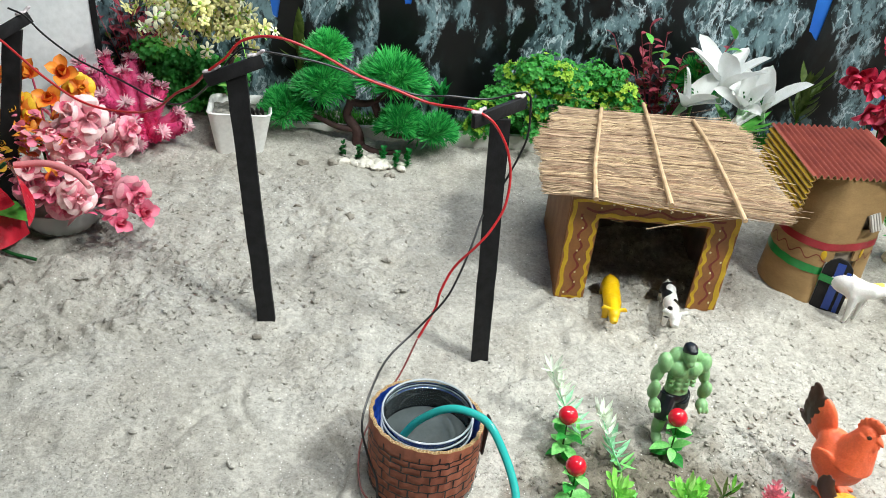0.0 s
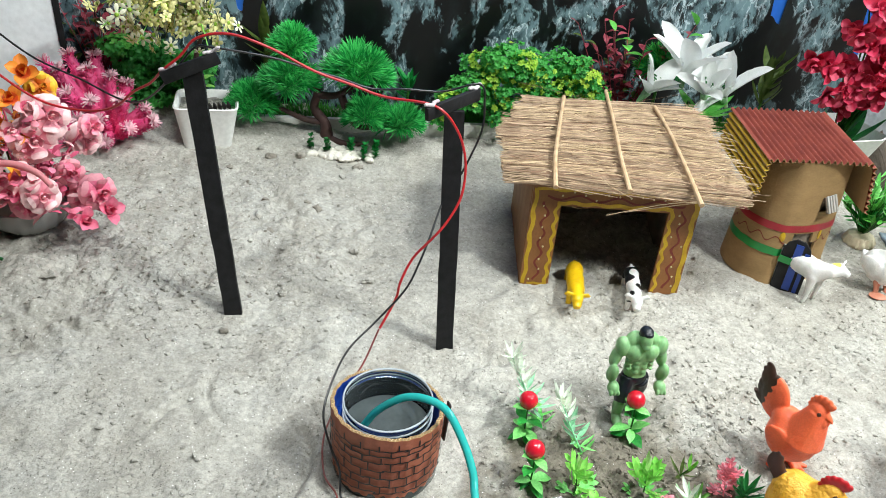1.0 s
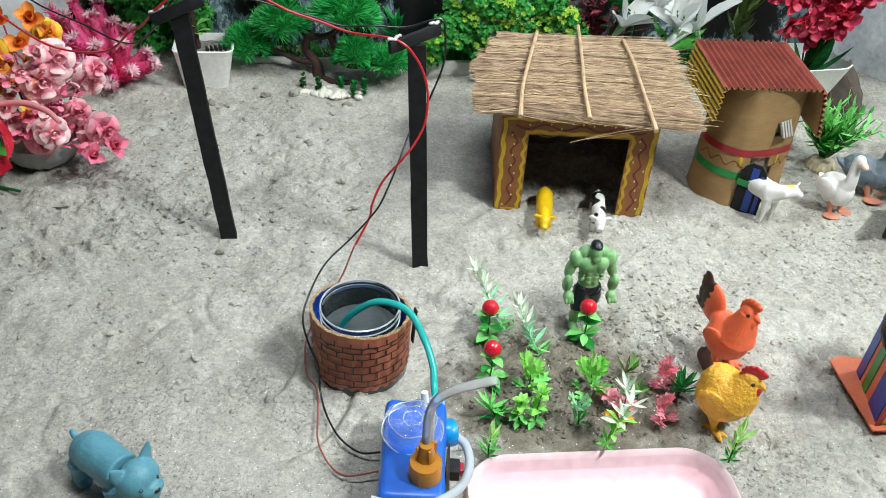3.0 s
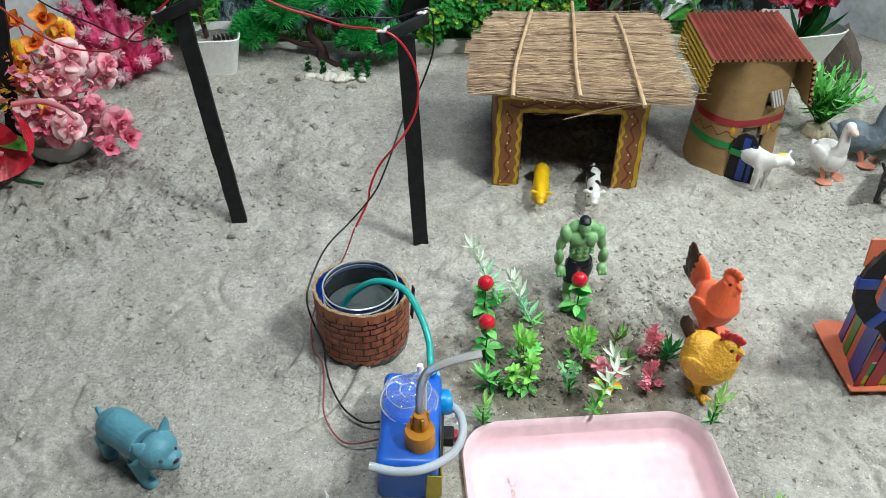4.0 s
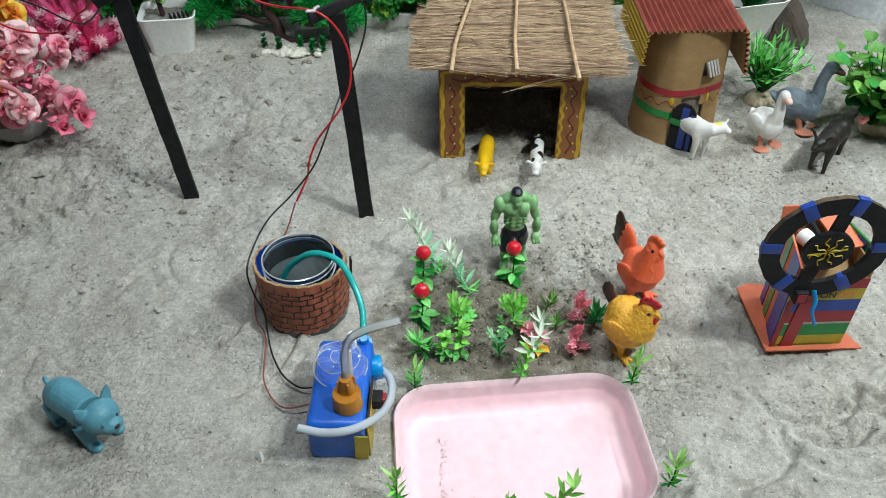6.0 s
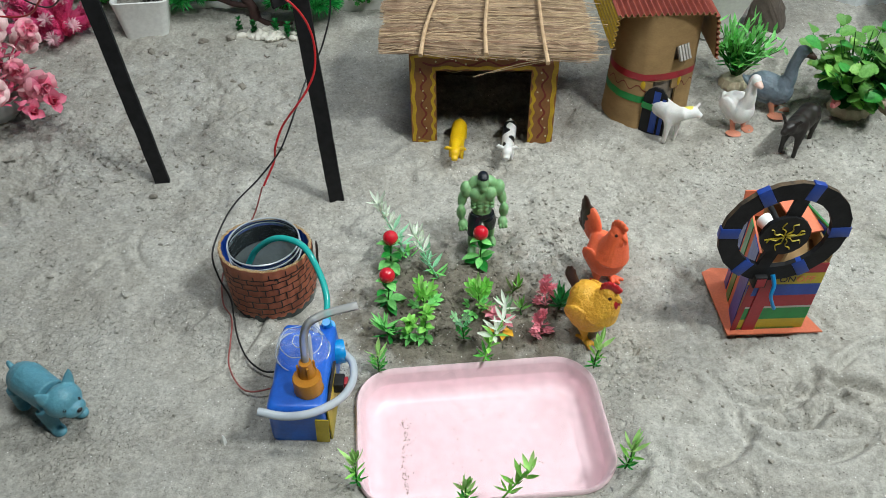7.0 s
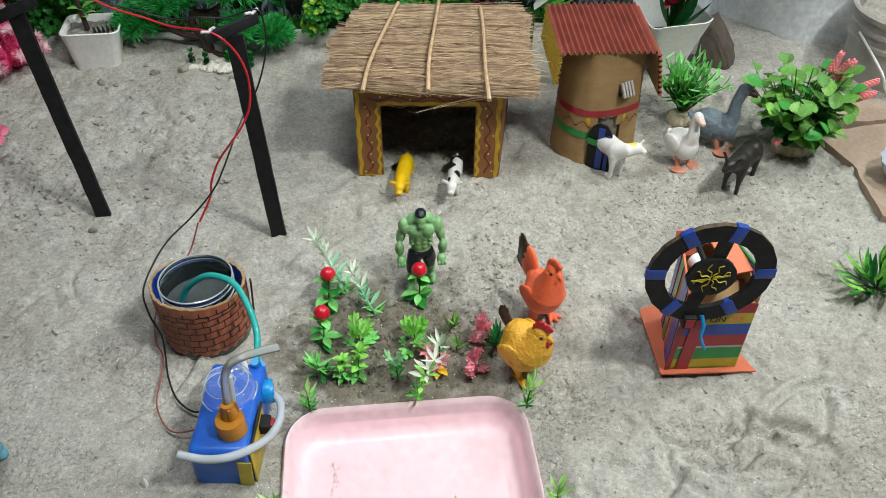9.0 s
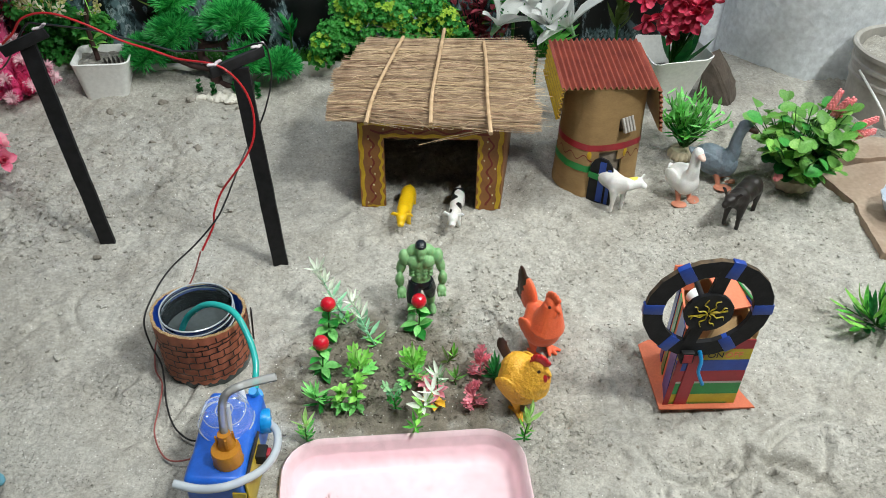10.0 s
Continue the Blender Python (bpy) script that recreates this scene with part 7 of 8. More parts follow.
    sprig("pink_plant", 0.400, 0.636, 0.022, [(0.8, 6, "broad", LEAF_PINK, 0.019, 35, 20)], "low pink plastic plant", "plant", (0, 0), LEAF_PINK, 29, group="plants in the bed")
    for x, y, h, seed in ((0.487, 0.662, 0.040, 30), (0.470, 0.602, 0.034, 31)):
        sprig("pink_plant", x, y, h, [(s, 1, "fern", LEAF_PINK, 0.021, r, 24) for s, r in ((0.15, 10), (0.3, 22), (0.45, 30), (0.6, 40), (0.75, 48), (0.9, 58), (1.0, 72))], "upright pink-leaved plastic plant", "plant", (0.0, 0.010), LEAF_PINK, seed, group="plants in the bed")
    sprig("spiky_plant", 0.504, 0.655, 0.020, [(0.6, 9, "thin", LEAF_DARK, 0.034, 28, 16), (1.0, 6, "thin", LEAF_DARK, 0.030, 50, 16)], "dark spiky plastic plant beside the hen", "plant", (0.004, 0), seed=32, group="plants in the bed")
    sprig("spiky_plant", 0.446, 0.650, 0.018, [(0.6, 3, "thin", LEAF_MOSS, 0.020, 25, 16), (1.0, 2, "thin", LEAF_MOSS, 0.022, 60, 16)], "low green spiky plastic plant", "plant", (0, 0), seed=33, group="plants in the bed")
    sprig("green_sprig", 0.432, 0.690, 0.024, [(1.0, 3, "lance", LEAF_LIME, 0.024, 55, 14), (0.5, 3, "thin", LEAF_OLIVE, 0.024, 30, 20)], "thin lime plastic plant", "plant", (0.01, 0.0), seed=34, group="plants in the bed")
    edge = lambda m1, m2: [(0.08, 3, "lance", LEAF_DEEP, 0.017, 20, 22), (0.28, 3, "lance", LEAF, 0.019, 32, 24), (0.50, 2, "lance", m1, 0.022, 40, 24), (0.74, 2, "lance", m2, 0.025, 46, 24), (0.92, 2, "lance", m2, 0.027, 54, 22), (1.0, 1, "lance", m2, 0.027, 70, 14)]
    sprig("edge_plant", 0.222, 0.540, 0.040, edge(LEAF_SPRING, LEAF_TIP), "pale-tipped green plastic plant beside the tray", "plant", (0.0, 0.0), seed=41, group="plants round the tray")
    sprig("edge_plant", 0.545, 0.536, 0.048, edge(LEAF_LIME, LEAF_TIP), "lime-tipped green plastic plant beside the tray", "plant", (0.006, 0.006), seed=42, group="plants round the tray")
    sprig("edge_plant", 0.560, 0.362, 0.046, edge(LEAF_LIME, LEAF_TIP), "lime-tipped green plastic plant beside the tray", "plant", (0.004, 0.004), seed=43, group="plants round the tray")
    sprig("edge_plant", 0.203, 0.348, 0.052, edge(LEAF_LIME, LEAF_TIP), "lime-tipped green plastic plant beside the tray", "plant", (0.0, 0.006), seed=44, group="plants round the tray")
    sprig("edge_plant", 0.392, 0.322, 0.050, [(0.25, 3, "lance", LEAF_LIME, 0.026, 35, 18), (0.5, 3, "lance", LEAF_LIME, 0.027, 42, 18), (0.75, 3, "lance", LEAF_LIME, 0.027, 48, 18), (1.0, 4, "lance", LEAF_TIP, 0.027, 58, 16)], "lime and white plastic plant beside the tray", "plant", (0.035, 0.010), LEAF_LIME, 45, group="plants round the tray")
    sprig("edge_plant", 0.345, 0.318, 0.034, edge(LEAF_LIME, LEAF_TIP), "lime-tipped green plastic plant beside the tray", "plant", (0.0, 0.004), seed=46, group="plants round the tray")


def build_right_plants():
    rnd = random.Random(50)
    # bamboo-like tuft in a ribbed cream base
    root = thing("bamboo_plant", on_sand(0.950, 1.268, 0, 0.004), "bushy bamboo-leaved plastic plant in a ribbed cream base", "plant")
    part("base", Shape().lathe([(0.0, 0.0), (0.026, 0.0), (0.030, 0.010), (0.024, 0.024), (0.010, 0.030), (0.0, 0.030)][::-1], 40, squash=lambda a: 1 + 0.06 * math.cos(14 * a)), SHELL, root, "ribbed cream base")
    for k in range(44):
        a, r = rnd.uniform(0, 360), rnd.uniform(5, 46)
        h = rnd.uniform(0.070, 0.14)
        d = Vector((math.cos(radians(a)) * math.sin(radians(r)), math.sin(radians(a)) * math.sin(radians(r)), math.cos(radians(r))))
        tip = d * h + Vector((0, 0, 0.02))
        line = spline([(0, 0, 0.02), tuple(d * h * 0.5 + Vector((0, 0, 0.028))), tuple(tip)], 4)
        part("stem", Shape().tube(line, [0.0013, 0.0008], 5), STEM, root)
        for j in range(7):
            p = line[2 + j]
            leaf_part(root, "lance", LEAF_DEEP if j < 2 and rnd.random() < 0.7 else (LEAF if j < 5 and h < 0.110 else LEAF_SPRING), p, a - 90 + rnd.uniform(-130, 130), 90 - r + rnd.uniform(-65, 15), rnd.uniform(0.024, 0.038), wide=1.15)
    # broad-leaved bush with coral flower spikes
    root = thing("flowering_bush", on_sand(1.150, 1.150, 0, 0.004), "broad-leaved plastic bush with coral flower spikes in a cream base", "plant")
    part("base", Shape().lathe([(0.0, 0.0), (0.036, 0.0), (0.040, 0.012), (0.034, 0.024), (0.0, 0.026)][::-1], 40, squash=lambda a: 1 + 0.07 * math.cos(9 * a)), SHELL, root, "rough cream base")
    for k in range(104):
        a, r = rnd.uniform(0, 360), rnd.uniform(5, 54)
        h = rnd.uniform(0.06, 0.17) * (1 - 0.25 * (r > 50))
        d = Vector((math.cos(radians(a)) * math.sin(radians(r)), math.sin(radians(a)) * math.sin(radians(r)), math.cos(radians(r))))
        line = spline([(0, 0, 0.02), tuple(d * h * 0.5 + Vector((0, 0, 0.02))), tuple(d * h + Vector((0.004, 0, 0.022)))], 4)
        part("stem", Shape().tube(line, [0.0015, 0.0009], 5), STEM, root)
        for j in range(3):
            # the leaf deepest on each stem is dark: inner shade put into colour
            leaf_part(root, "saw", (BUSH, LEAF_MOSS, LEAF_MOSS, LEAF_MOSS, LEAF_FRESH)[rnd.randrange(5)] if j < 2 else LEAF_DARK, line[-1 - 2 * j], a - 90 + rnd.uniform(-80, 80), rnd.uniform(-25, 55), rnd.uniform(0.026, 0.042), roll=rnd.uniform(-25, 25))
    for tip in ((0.044, -0.016, 0.205), (0.068, 0.006, 0.195), (0.116, -0.020, 0.140), (0.114, -0.016, 0.165), (0.030, -0.006, 0.218), (-0.062, -0.048, 0.046)):
        tip = Vector(tip)
        line = spline([(0, 0, 0.03), tuple(tip * 0.6 + Vector((0, 0, 0.03))), tuple(tip)], 5)
        part("stem", Shape().tube(line, 0.0012, 5), STEM, root)
        s = Shape()
        d = (line[-1] - line[-3]).normalized()
        for j in range(46):
            p = tip - d * (0.040 if tip.z > 0.1 else 0.012) * (1 - j / 45)
            a = j * 2.4
            u = d.orthogonal().normalized()
            w = d.cross(u)
            q = p + (math.cos(a) * u + math.sin(a) * w) * 0.0060 * (1 - 0.5 * j / 45)
            s.ball(q, (0.0033, 0.0033, 0.0042), 0, (0, 0, 0), 6, 4)
        part("flower_spike", s, SPIKE, root, "coral flower spike")
    # leafy plant at the sand's open edge
    root = thing("lime_plant", on_sand(1.150, 0.742, 0, 0.004), "lime-green long-leaved plastic plant on the sand", "plant")
    for k in range(26):
        a, r = rnd.uniform(0, 360), rnd.uniform(15, 75)
        h = rnd.uniform(0.02, 0.06)
        d = Vector((math.cos(radians(a)) * math.sin(radians(r)), math.sin(radians(a)) * math.sin(radians(r)), math.cos(radians(r))))
        part("stem", Shape().tube([(0, 0, 0), tuple(d * h)], [0.0013, 0.0009], 5), STEM, root)
        for j in range(3):
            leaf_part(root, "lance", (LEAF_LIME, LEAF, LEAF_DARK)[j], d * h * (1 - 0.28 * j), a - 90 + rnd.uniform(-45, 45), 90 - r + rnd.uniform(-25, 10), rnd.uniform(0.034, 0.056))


def flower_mesh(name, count, length, wide, rise, material, heart=None, rows=1):
    s = Shape()
    for r in range(rows):
        b = Shape().blade(length * (1 - 0.22 * r), wide * (1 - 0.2 * r), 6, -0.9, -0.25, tip=-1, belly=0.6)
        for k in range(count):
            s.put(b, pose(0, 0, 0, 0, 0, 360 * k / count + 36 * r) @ pose(0, 0, 0, rise + 22 * r, 0, 0))
    mats = [material]
    if heart:
        s.ball((0, 0, 0.003), (length * 0.2, length * 0.2, length * 0.16), 1, seg=8, rings=6)
        mats.append(heart)
    me = s.mesh(name, mats, True, 180)
    bm = bmesh.new()
    bm.from_mesh(me)
    bmesh.ops.remove_doubles(bm, verts=bm.verts, dist=length * 0.09)
    bm.to_mesh(me)
    bm.free()
    return me


def rose_mesh(name, rim, heart, size=0.03):
    """A full-blown rose: rows of wavy petals, pale at the rim and deeper within, front along +z; returns its heart and (petal, pose) pairs."""
    rnd, petals = random.Random(len(name)), []
    for row, (count, rise, ln, wide, out, curl) in enumerate(((3, 84, 0.42, 0.55, 0.05, 0.5), (3, 70, 0.55, 0.80, 0.09, 0.1), (4, 50, 0.72, 0.92, 0.12, -0.5), (5, 26, 0.88, 1.00, 0.13, -0.9), (5, 6, 0.98, 1.02, 0.12, -1.1))):
        for k in range(count):
            b = Shape().blade(size * ln, size * ln * wide, 7, curl, -0.35 if row > 1 else 0.6, tip=-1, belly=0.62)
            b.v = [(x, y, z + size * 0.05 * noise.noise(Vector((x / size * 2.2, y / size * 2.2, k + 3 * row)))) for x, y, z in b.v]
            b.m = [1 if i // 4 < (5 if row < 2 else 4 if row < 4 else 3) else 0 for i in range(len(b.f))]
            a = 360 * k / count + row * 31 + rnd.uniform(-9, 9)
            petals.append((b.mesh("petal", [rim, heart], True, 180), pose(0, 0, size * 0.42 * (1 - row * 0.22), 0, 0, a) @ pose(0, size * out, 0, rise + rnd.uniform(-7, 7), rnd.uniform(-8, 8), 0)))
    return Shape().ball((0, 0, size * 0.12), (size * 0.20, size * 0.20, size * 0.34), seg=8, rings=6).mesh(name, [heart]), petals


def cup_mesh(name, rim, heart, size=0.03, upright=1.0):
    """A half-open flower: upright petals round a cup, front along +z."""
    rnd, petals = random.Random(len(name) + 3), []
    for row, (count, rise, ln) in enumerate(((3, 66, 0.95), (4, 46, 1.15))):
        for k in range(count):
            b = Shape().blade(size * ln, size * ln * 0.72, 7, 0.5 - 0.9 * row, 0.5, tip=-1, belly=0.58)
            b.v = [(x, y, z + size * 0.07 * noise.noise(Vector((x / size * 2, y / size * 2, k + 5 * row)))) for x, y, z in b.v]
            b.m = [1 if i // 4 < 3 else 0 for i in range(len(b.f))]
            petals.append((b.mesh("petal", [rim, heart], True, 180), pose(0, 0, 0, 0, 0, 360 * k / count + row * 40 + rnd.uniform(-14, 14)) @ pose(0, size * 0.06, 0, rise * upright + rnd.uniform(-9, 9), rnd.uniform(-10, 10), 0)))
    return Shape().ball((0, 0, 0), (size * 0.16, size * 0.16, size * 0.22), seg=8, rings=6).mesh(name, [heart]), petals


def build_left_flowers():
    rnd = random.Random(60)
    # rose arrangement in a cloudy bowl
    c = Vector((-0.590, 1.165, ground(-0.59, 1.165)))
    root = thing("rose_arrangement", Matrix.Translation(c), "pink, blush and orange cloth roses bunched in a cloudy bowl", "flowers")
    crease = lambda a: 1 + 0.035 * noise.noise(Vector((math.cos(a) * 3, math.sin(a) * 3, 1))) + 0.012 * math.cos(23 * a)
    part("bowl", Shape().lathe([(0.034, -0.004), (0.056, 0.004), (0.070, 0.026), (0.076, 0.050), (0.074, 0.051), (0.066, 0.026), (0.050, 0.008), (0.0, 0.006)], 72, squash=crease), clear("cloudy_glass", (0.84, 0.87, 0.88), 1.6, 0.12, 0.42, (0.78, 0.78, 0.76)), root, "creased cloudy plastic bowl")
    part("filling", Shape().lathe([(0.0, 0.036), (0.058, 0.032), (0.060, 0.022), (0.042, 0.01), (0.0, 0.01)][::-1], 24), INNER_CARD, root, "dark filling in the bowl")
    blush, pink = rose_mesh("blush_rose", PETAL_PALE, PETAL_BLUSH, 0.036), rose_mesh("pink_rose", PETAL_BLUSH, PETAL_ROSE, 0.034)
    yellow, orange = rose_mesh("yellow_rose", PETAL_YELLOW, PETAL_ORANGE, 0.028), cup_mesh("orange_cup", PETAL_ORANGE, PETAL_RUST, 0.026)
    bud, small = cup_mesh("pink_bud", PETAL_ROSE, PETAL_DEEP, 0.030), cup_mesh("blush_cup", PETAL_PALE, PETAL_ROSE, 0.024)
    spots = [(-0.524, 1.160, 0.258, blush, 1.05), (-0.543, 1.138, 0.226, blush, 1.10), (-0.495, 1.215, 0.196, blush, 0.82), (-0.520, 1.078, 0.160, blush, 0.86), (-0.470, 1.190, 0.232, pink, 0.62),
             (-0.455, 1.135, 0.140, pink, 0.92), (-0.486, 1.150, 0.118, pink, 0.80), (-0.440, 1.120, 0.112, bud, 0.85), (-0.470, 1.095, 0.106, bud, 0.75), (-0.500, 1.150, 0.165, pink, 0.7),
             (-0.550, 1.150, 0.276, small, 1.0), (-0.575, 1.135, 0.240, small, 0.9), (-0.600, 1.105, 0.190, small, 0.9), (-0.580, 1.090, 0.150, small, 0.9), (-0.610, 1.110, 0.150, pink, 0.8), (-0.555, 1.100, 0.130, pink, 0.8),
             (-0.560, 1.235, 0.276, yellow, 0.95), (-0.625, 1.165, 0.262, yellow, 1.0), (-0.650, 1.160, 0.205, yellow, 0.9), (-0.645, 1.190, 0.300, orange, 0.9),
             (-0.580, 1.230, 0.300, orange, 1.05), (-0.625, 1.210, 0.300, orange, 1.0), (-0.590, 1.190, 0.270, orange, 0.95), (-0.612, 1.160, 0.240, orange, 0.9), (-0.670, 1.170, 0.24, orange, 1.0)]
    for x, y, z, me, k in spots:
        p = Vector((x, y, z)) - c
        up = 1.1 if me in (orange, bud) else 0.55
        d = Vector((p.x * 1.2 + 0.06 + rnd.gauss(0, 0.02), -0.16 + rnd.gauss(0, 0.03), up * 0.13)).normalized()
        m = Matrix.Translation(p) @ d.to_track_quat("Z", "Y").to_matrix().to_4x4() @ pose(0, 0, 0, 0, 0, rnd.uniform(0, 360)) @ Matrix.Scale(k, 4)
        rose = part("rose", me[0], None, root, "", m)
        for petal, pm in me[1]:
            part("petal", petal, None, rose, "", pm)
        part("stem", Shape().tube(spline([(p.x * 0.15, p.y * 0.15, 0.03), tuple(p * 0.55 + Vector((0, 0.01, 0.02))), tuple(p - d * 0.008)], 3), 0.0018, 5), PETAL_DEEP if me is not yellow else STEM, root)
    for k in range(430):
        a, h = rnd.uniform(0, TAU), rnd.uniform(0.050, 0.205)
        r = rnd.uniform(0.02, 0.078) * (1 - 0.4 * (h > 0.16))
        p = Vector((r * math.cos(a) + 0.015 + 0.045 * (h < 0.09), r * math.sin(a) - 0.02, h))
        warm = h > 0.135 and p.x < 0.035
        mat = (PETAL_ORANGE, PETAL_BLUSH, PETAL_YELLOW, PETAL_RUST, PETAL_ROSE)[k % 5] if warm else (PETAL_ROSE, PETAL_DEEP, PETAL_DEEP, PETAL_BLUSH, PETAL_ROSE, PETAL_PALE)[k % 6]
        leaf_part(root, ("petal", "saw", "broad")[k % 3], mat, p, math.degrees(a) - 90 + rnd.uniform(-60, 60), rnd.uniform(-20, 65), rnd.uniform(0.015, 0.027), "petal", rnd.uniform(-30, 30), rnd.uniform(0.7, 1.0))
    # hot pink plush fronds, each ending in a pale star of bristles
    root = thing("pink_frond_plant", pose(-0.540, 1.450, ground(-0.54, 1.45)), "hot pink feathery plastic fronds with pale starry tips", "plant")
    tips = [(-0.035, 0.02, 0.135), (-0.085, 0.01, 0.135), (0.005, 0.02, 0.120), (-0.060, -0.03, 0.105), (-0.015, -0.04, 0.095), (0.025, -0.01, 0.085), (0.0, -0.05, 0.062), (0.062, 0.01, 0.062), (0.046, -0.04, 0.044), (0.010, -0.065, 0.028), (-0.035, -0.06, 0.065), (-0.09, -0.03, 0.075), (-0.11, 0.0, 0.11), (0.082, -0.01, 0.048), (-0.06, -0.06, 0.035), (0.03, 0.03, 0.105), (-0.030, 0.05, 0.150), (-0.075, 0.04, 0.155), (-0.12, 0.03, 0.14), (-0.10, -0.05, 0.045)]
    for tip in tips:
        tip = Vector(tip)
        base = Vector((tip.x * 0.25, tip.y * 0.25, 0.012))
        d = (tip - base).normalized()
        part("frond", Shape().tube([base, (base + tip) / 2 + Vector((0, 0, 0.008)), tip], [0.007, 0.012, 0.009], 10), CORAL_PINK, root)
        s = Shape()
        u = d.orthogonal().normalized()
        w = d.cross(u)
        for j in range(260):
            t = rnd.random()
            q = base.lerp(tip, 0.15 + 0.85 * t)
            e = (math.cos(j * 2.4) * u + math.sin(j * 2.4) * w + d * 0.9).normalized() * rnd.uniform(0.014, 0.021)
            s.tube([q + e * 0.3, q + e], [0.0016, 0.0007], 3, 0, caps=False)
        for j in range(54):
            a, rise = j * 2.4, radians(rnd.uniform(-10, 55))
            e = ((math.cos(a) * u + math.sin(a) * w) * math.cos(rise) + d * math.sin(rise)) * rnd.uniform(0.013, 0.020)
            s.tube([tip + d * 0.006, tip + d * 0.006 + e * 0.6, tip + d * 0.005 + e], [0.0012, 0.0012, 0.0006], 3, 1, caps=False)
        part("bristle_tuft", s, [CORAL_PINK, CORAL_TIP], root, "bristles round the frond with a pale star at the tip")
    # red flamingo flowers in front of the bowl
    root = thing("flamingo_flower", on_sand(-0.640, 1.020, 0, 0.002), "glossy red flamingo flowers with pink spadices lying by the bowl", "flower")
    for p, az, rise, ln, roll, wide in (((-0.046, -0.010, 0.110), -90, -36, 0.128, 42, 1.05), ((0.030, 0.040, 0.170), -92, -42, 0.130, -62, 0.62)):
        leaf_part(root, "spathe", SPATHE, p, az, rise, ln, "spathe", roll, wide)
        m = aim(p, az, rise, ln, roll)
        line = ((0, 0.06, 0.03), (0.03, 0.25, 0.15), (0.05, 0.50, 0.16)) if roll > 0 else ((0, 0.10, 0.06), (0.02, 0.34, 0.34), (0.02, 0.66, 0.50), (0.02, 0.94, 0.52))
        part("spadix", Shape().tube(spline([m @ Vector(v) for v in line], 5), [0.0050, 0.0056, 0.0040], 10), SPADIX, root, "pink spadix")
    for p, az, rise, ln in (((-0.03, 0.05, 0.085), -100, 10, 0.085), ((-0.06, 0.07, 0.11), 70, 5, 0.10)):
        leaf_part(root, "broad", LEAF, p, az, rise, ln)
    part("stalk", Shape().tube(spline([(0.05, 0.03, 0.004), (0.0, 0.03, 0.02), (-0.03, 0.03, 0.07), (-0.046, -0.008, 0.11)], 5), 0.003, 6), LEAF_DARK, root)
    part("stalk", Shape().tube(spline([(-0.08, 0.06, 0.09), (-0.02, 0.055, 0.13), (0.030, 0.042, 0.168)], 5), 0.003, 6), LEAF_DARK, root)
    # square white pot with a blossoming shrub
    m = pose(-0.366, 1.512, ground(-0.37, 1.50) - 0.014, -3, 2, 10)
    root = thing("white_planter", m, "square white plastic planter with grit, tapering downward", "planter")
    s = Shape()
    for half, z in ((0.046, 0.0), (0.062, 0.090), (0.064, 0.094), (0.0615, 0.096), (0.0575, 0.092), (0.055, 0.076)):
        s.v += [(x, y, z) for x, y in round_rect(2 * half, 2 * half, half * 0.30, 4)]
    n = 20
    for i in range(5):
        s.f += [(i * n + k, i * n + (k + 1) % n, (i + 1) * n + (k + 1) % n, (i + 1) * n + k) for k in range(n)]
    s.f.append(tuple(reversed(range(n))))
    s.m = [0] * len(s.f)
    part("pot", s, WHITE_PLASTIC, root)
    g = Shape()
    cells = 14
    for j in range(cells + 1):
        for i in range(cells + 1):
            x, y = (i / cells - 0.5) * 0.108, (j / cells - 0.5) * 0.108
            g.v.append((x, y, 0.080 + 0.006 * noise.noise(Vector((x, y, 0)) * 60) + 0.004 * noise.noise(Vector((x, y, 4)) * 160)))
    g.f = [(j * (cells + 1) + i, j * (cells + 1) + i + 1, (j + 1) * (cells + 1) + i + 1, (j + 1) * (cells + 1) + i) for j in range(cells) for i in range(cells)]
    g.m = [0] * len(g.f)
    part("grit", g, POTTING, root, "crumpled pale grit", smooth=False)
    for k in range(5):
        part("slot", Shape().box((0.008 + 0.009 * k, -0.026 + 0.003 * k, 0.087), (0.0026, 0.016, 0.012), rot=(10, 0, 25)), INK, root, "dark slot in the grid")
    shrub = thing("blossom_shrub", m @ pose(-0.012, 0.0, 0.082), "cream-yellow blossoms on thin branches planted in the white planter", "plant")
    part("trunk", Shape().tube(spline([(0, 0, 0), (-0.008, 0.004, 0.08), (0.012, -0.02, 0.17), (0.0, -0.03, 0.25)], 5), [0.006, 0.0045, 0.003], 8), BARK, shrub)
    for p, az in (((0, 0, 0.02), 30), ((0, 0, 0.03), 200), ((0, 0, 0.045), 110), ((0, 0, 0.05), 300), ((0.0, 0, 0.035), 250)):
        leaf_part(shrub, "broad", LEAF_LIME, p, az, 35, 0.035)
    bloom, star = flower_mesh("bloom", 5, 0.0165, 0.0078, 34, PETAL_CREAM, BUSH_TIP, 2), flower_mesh("pale_bloom", 6, 0.0175, 0.0070, 24, PETAL_IVORY, BUSH_TIP, 1)
    for b in range(36):
        a = rnd.uniform(0, TAU)
        tip = Vector((math.cos(a) * rnd.uniform(0.05, 0.14) - 0.045, math.sin(a) * rnd.uniform(0.02, 0.09) - 0.05, rnd.uniform(0.13, 0.30)))
        start = Vector((-0.02, -0.02, rnd.uniform(0.17, 0.25)))
        line = spline([start, start.lerp(tip, 0.5) + Vector((0, 0, 0.03)), tip], 5)
        part("branch", Shape().tube(line, [0.0016, 0.0008], 5), LEAF_OLIVE if b % 2 else LEAF_LIME, shrub)
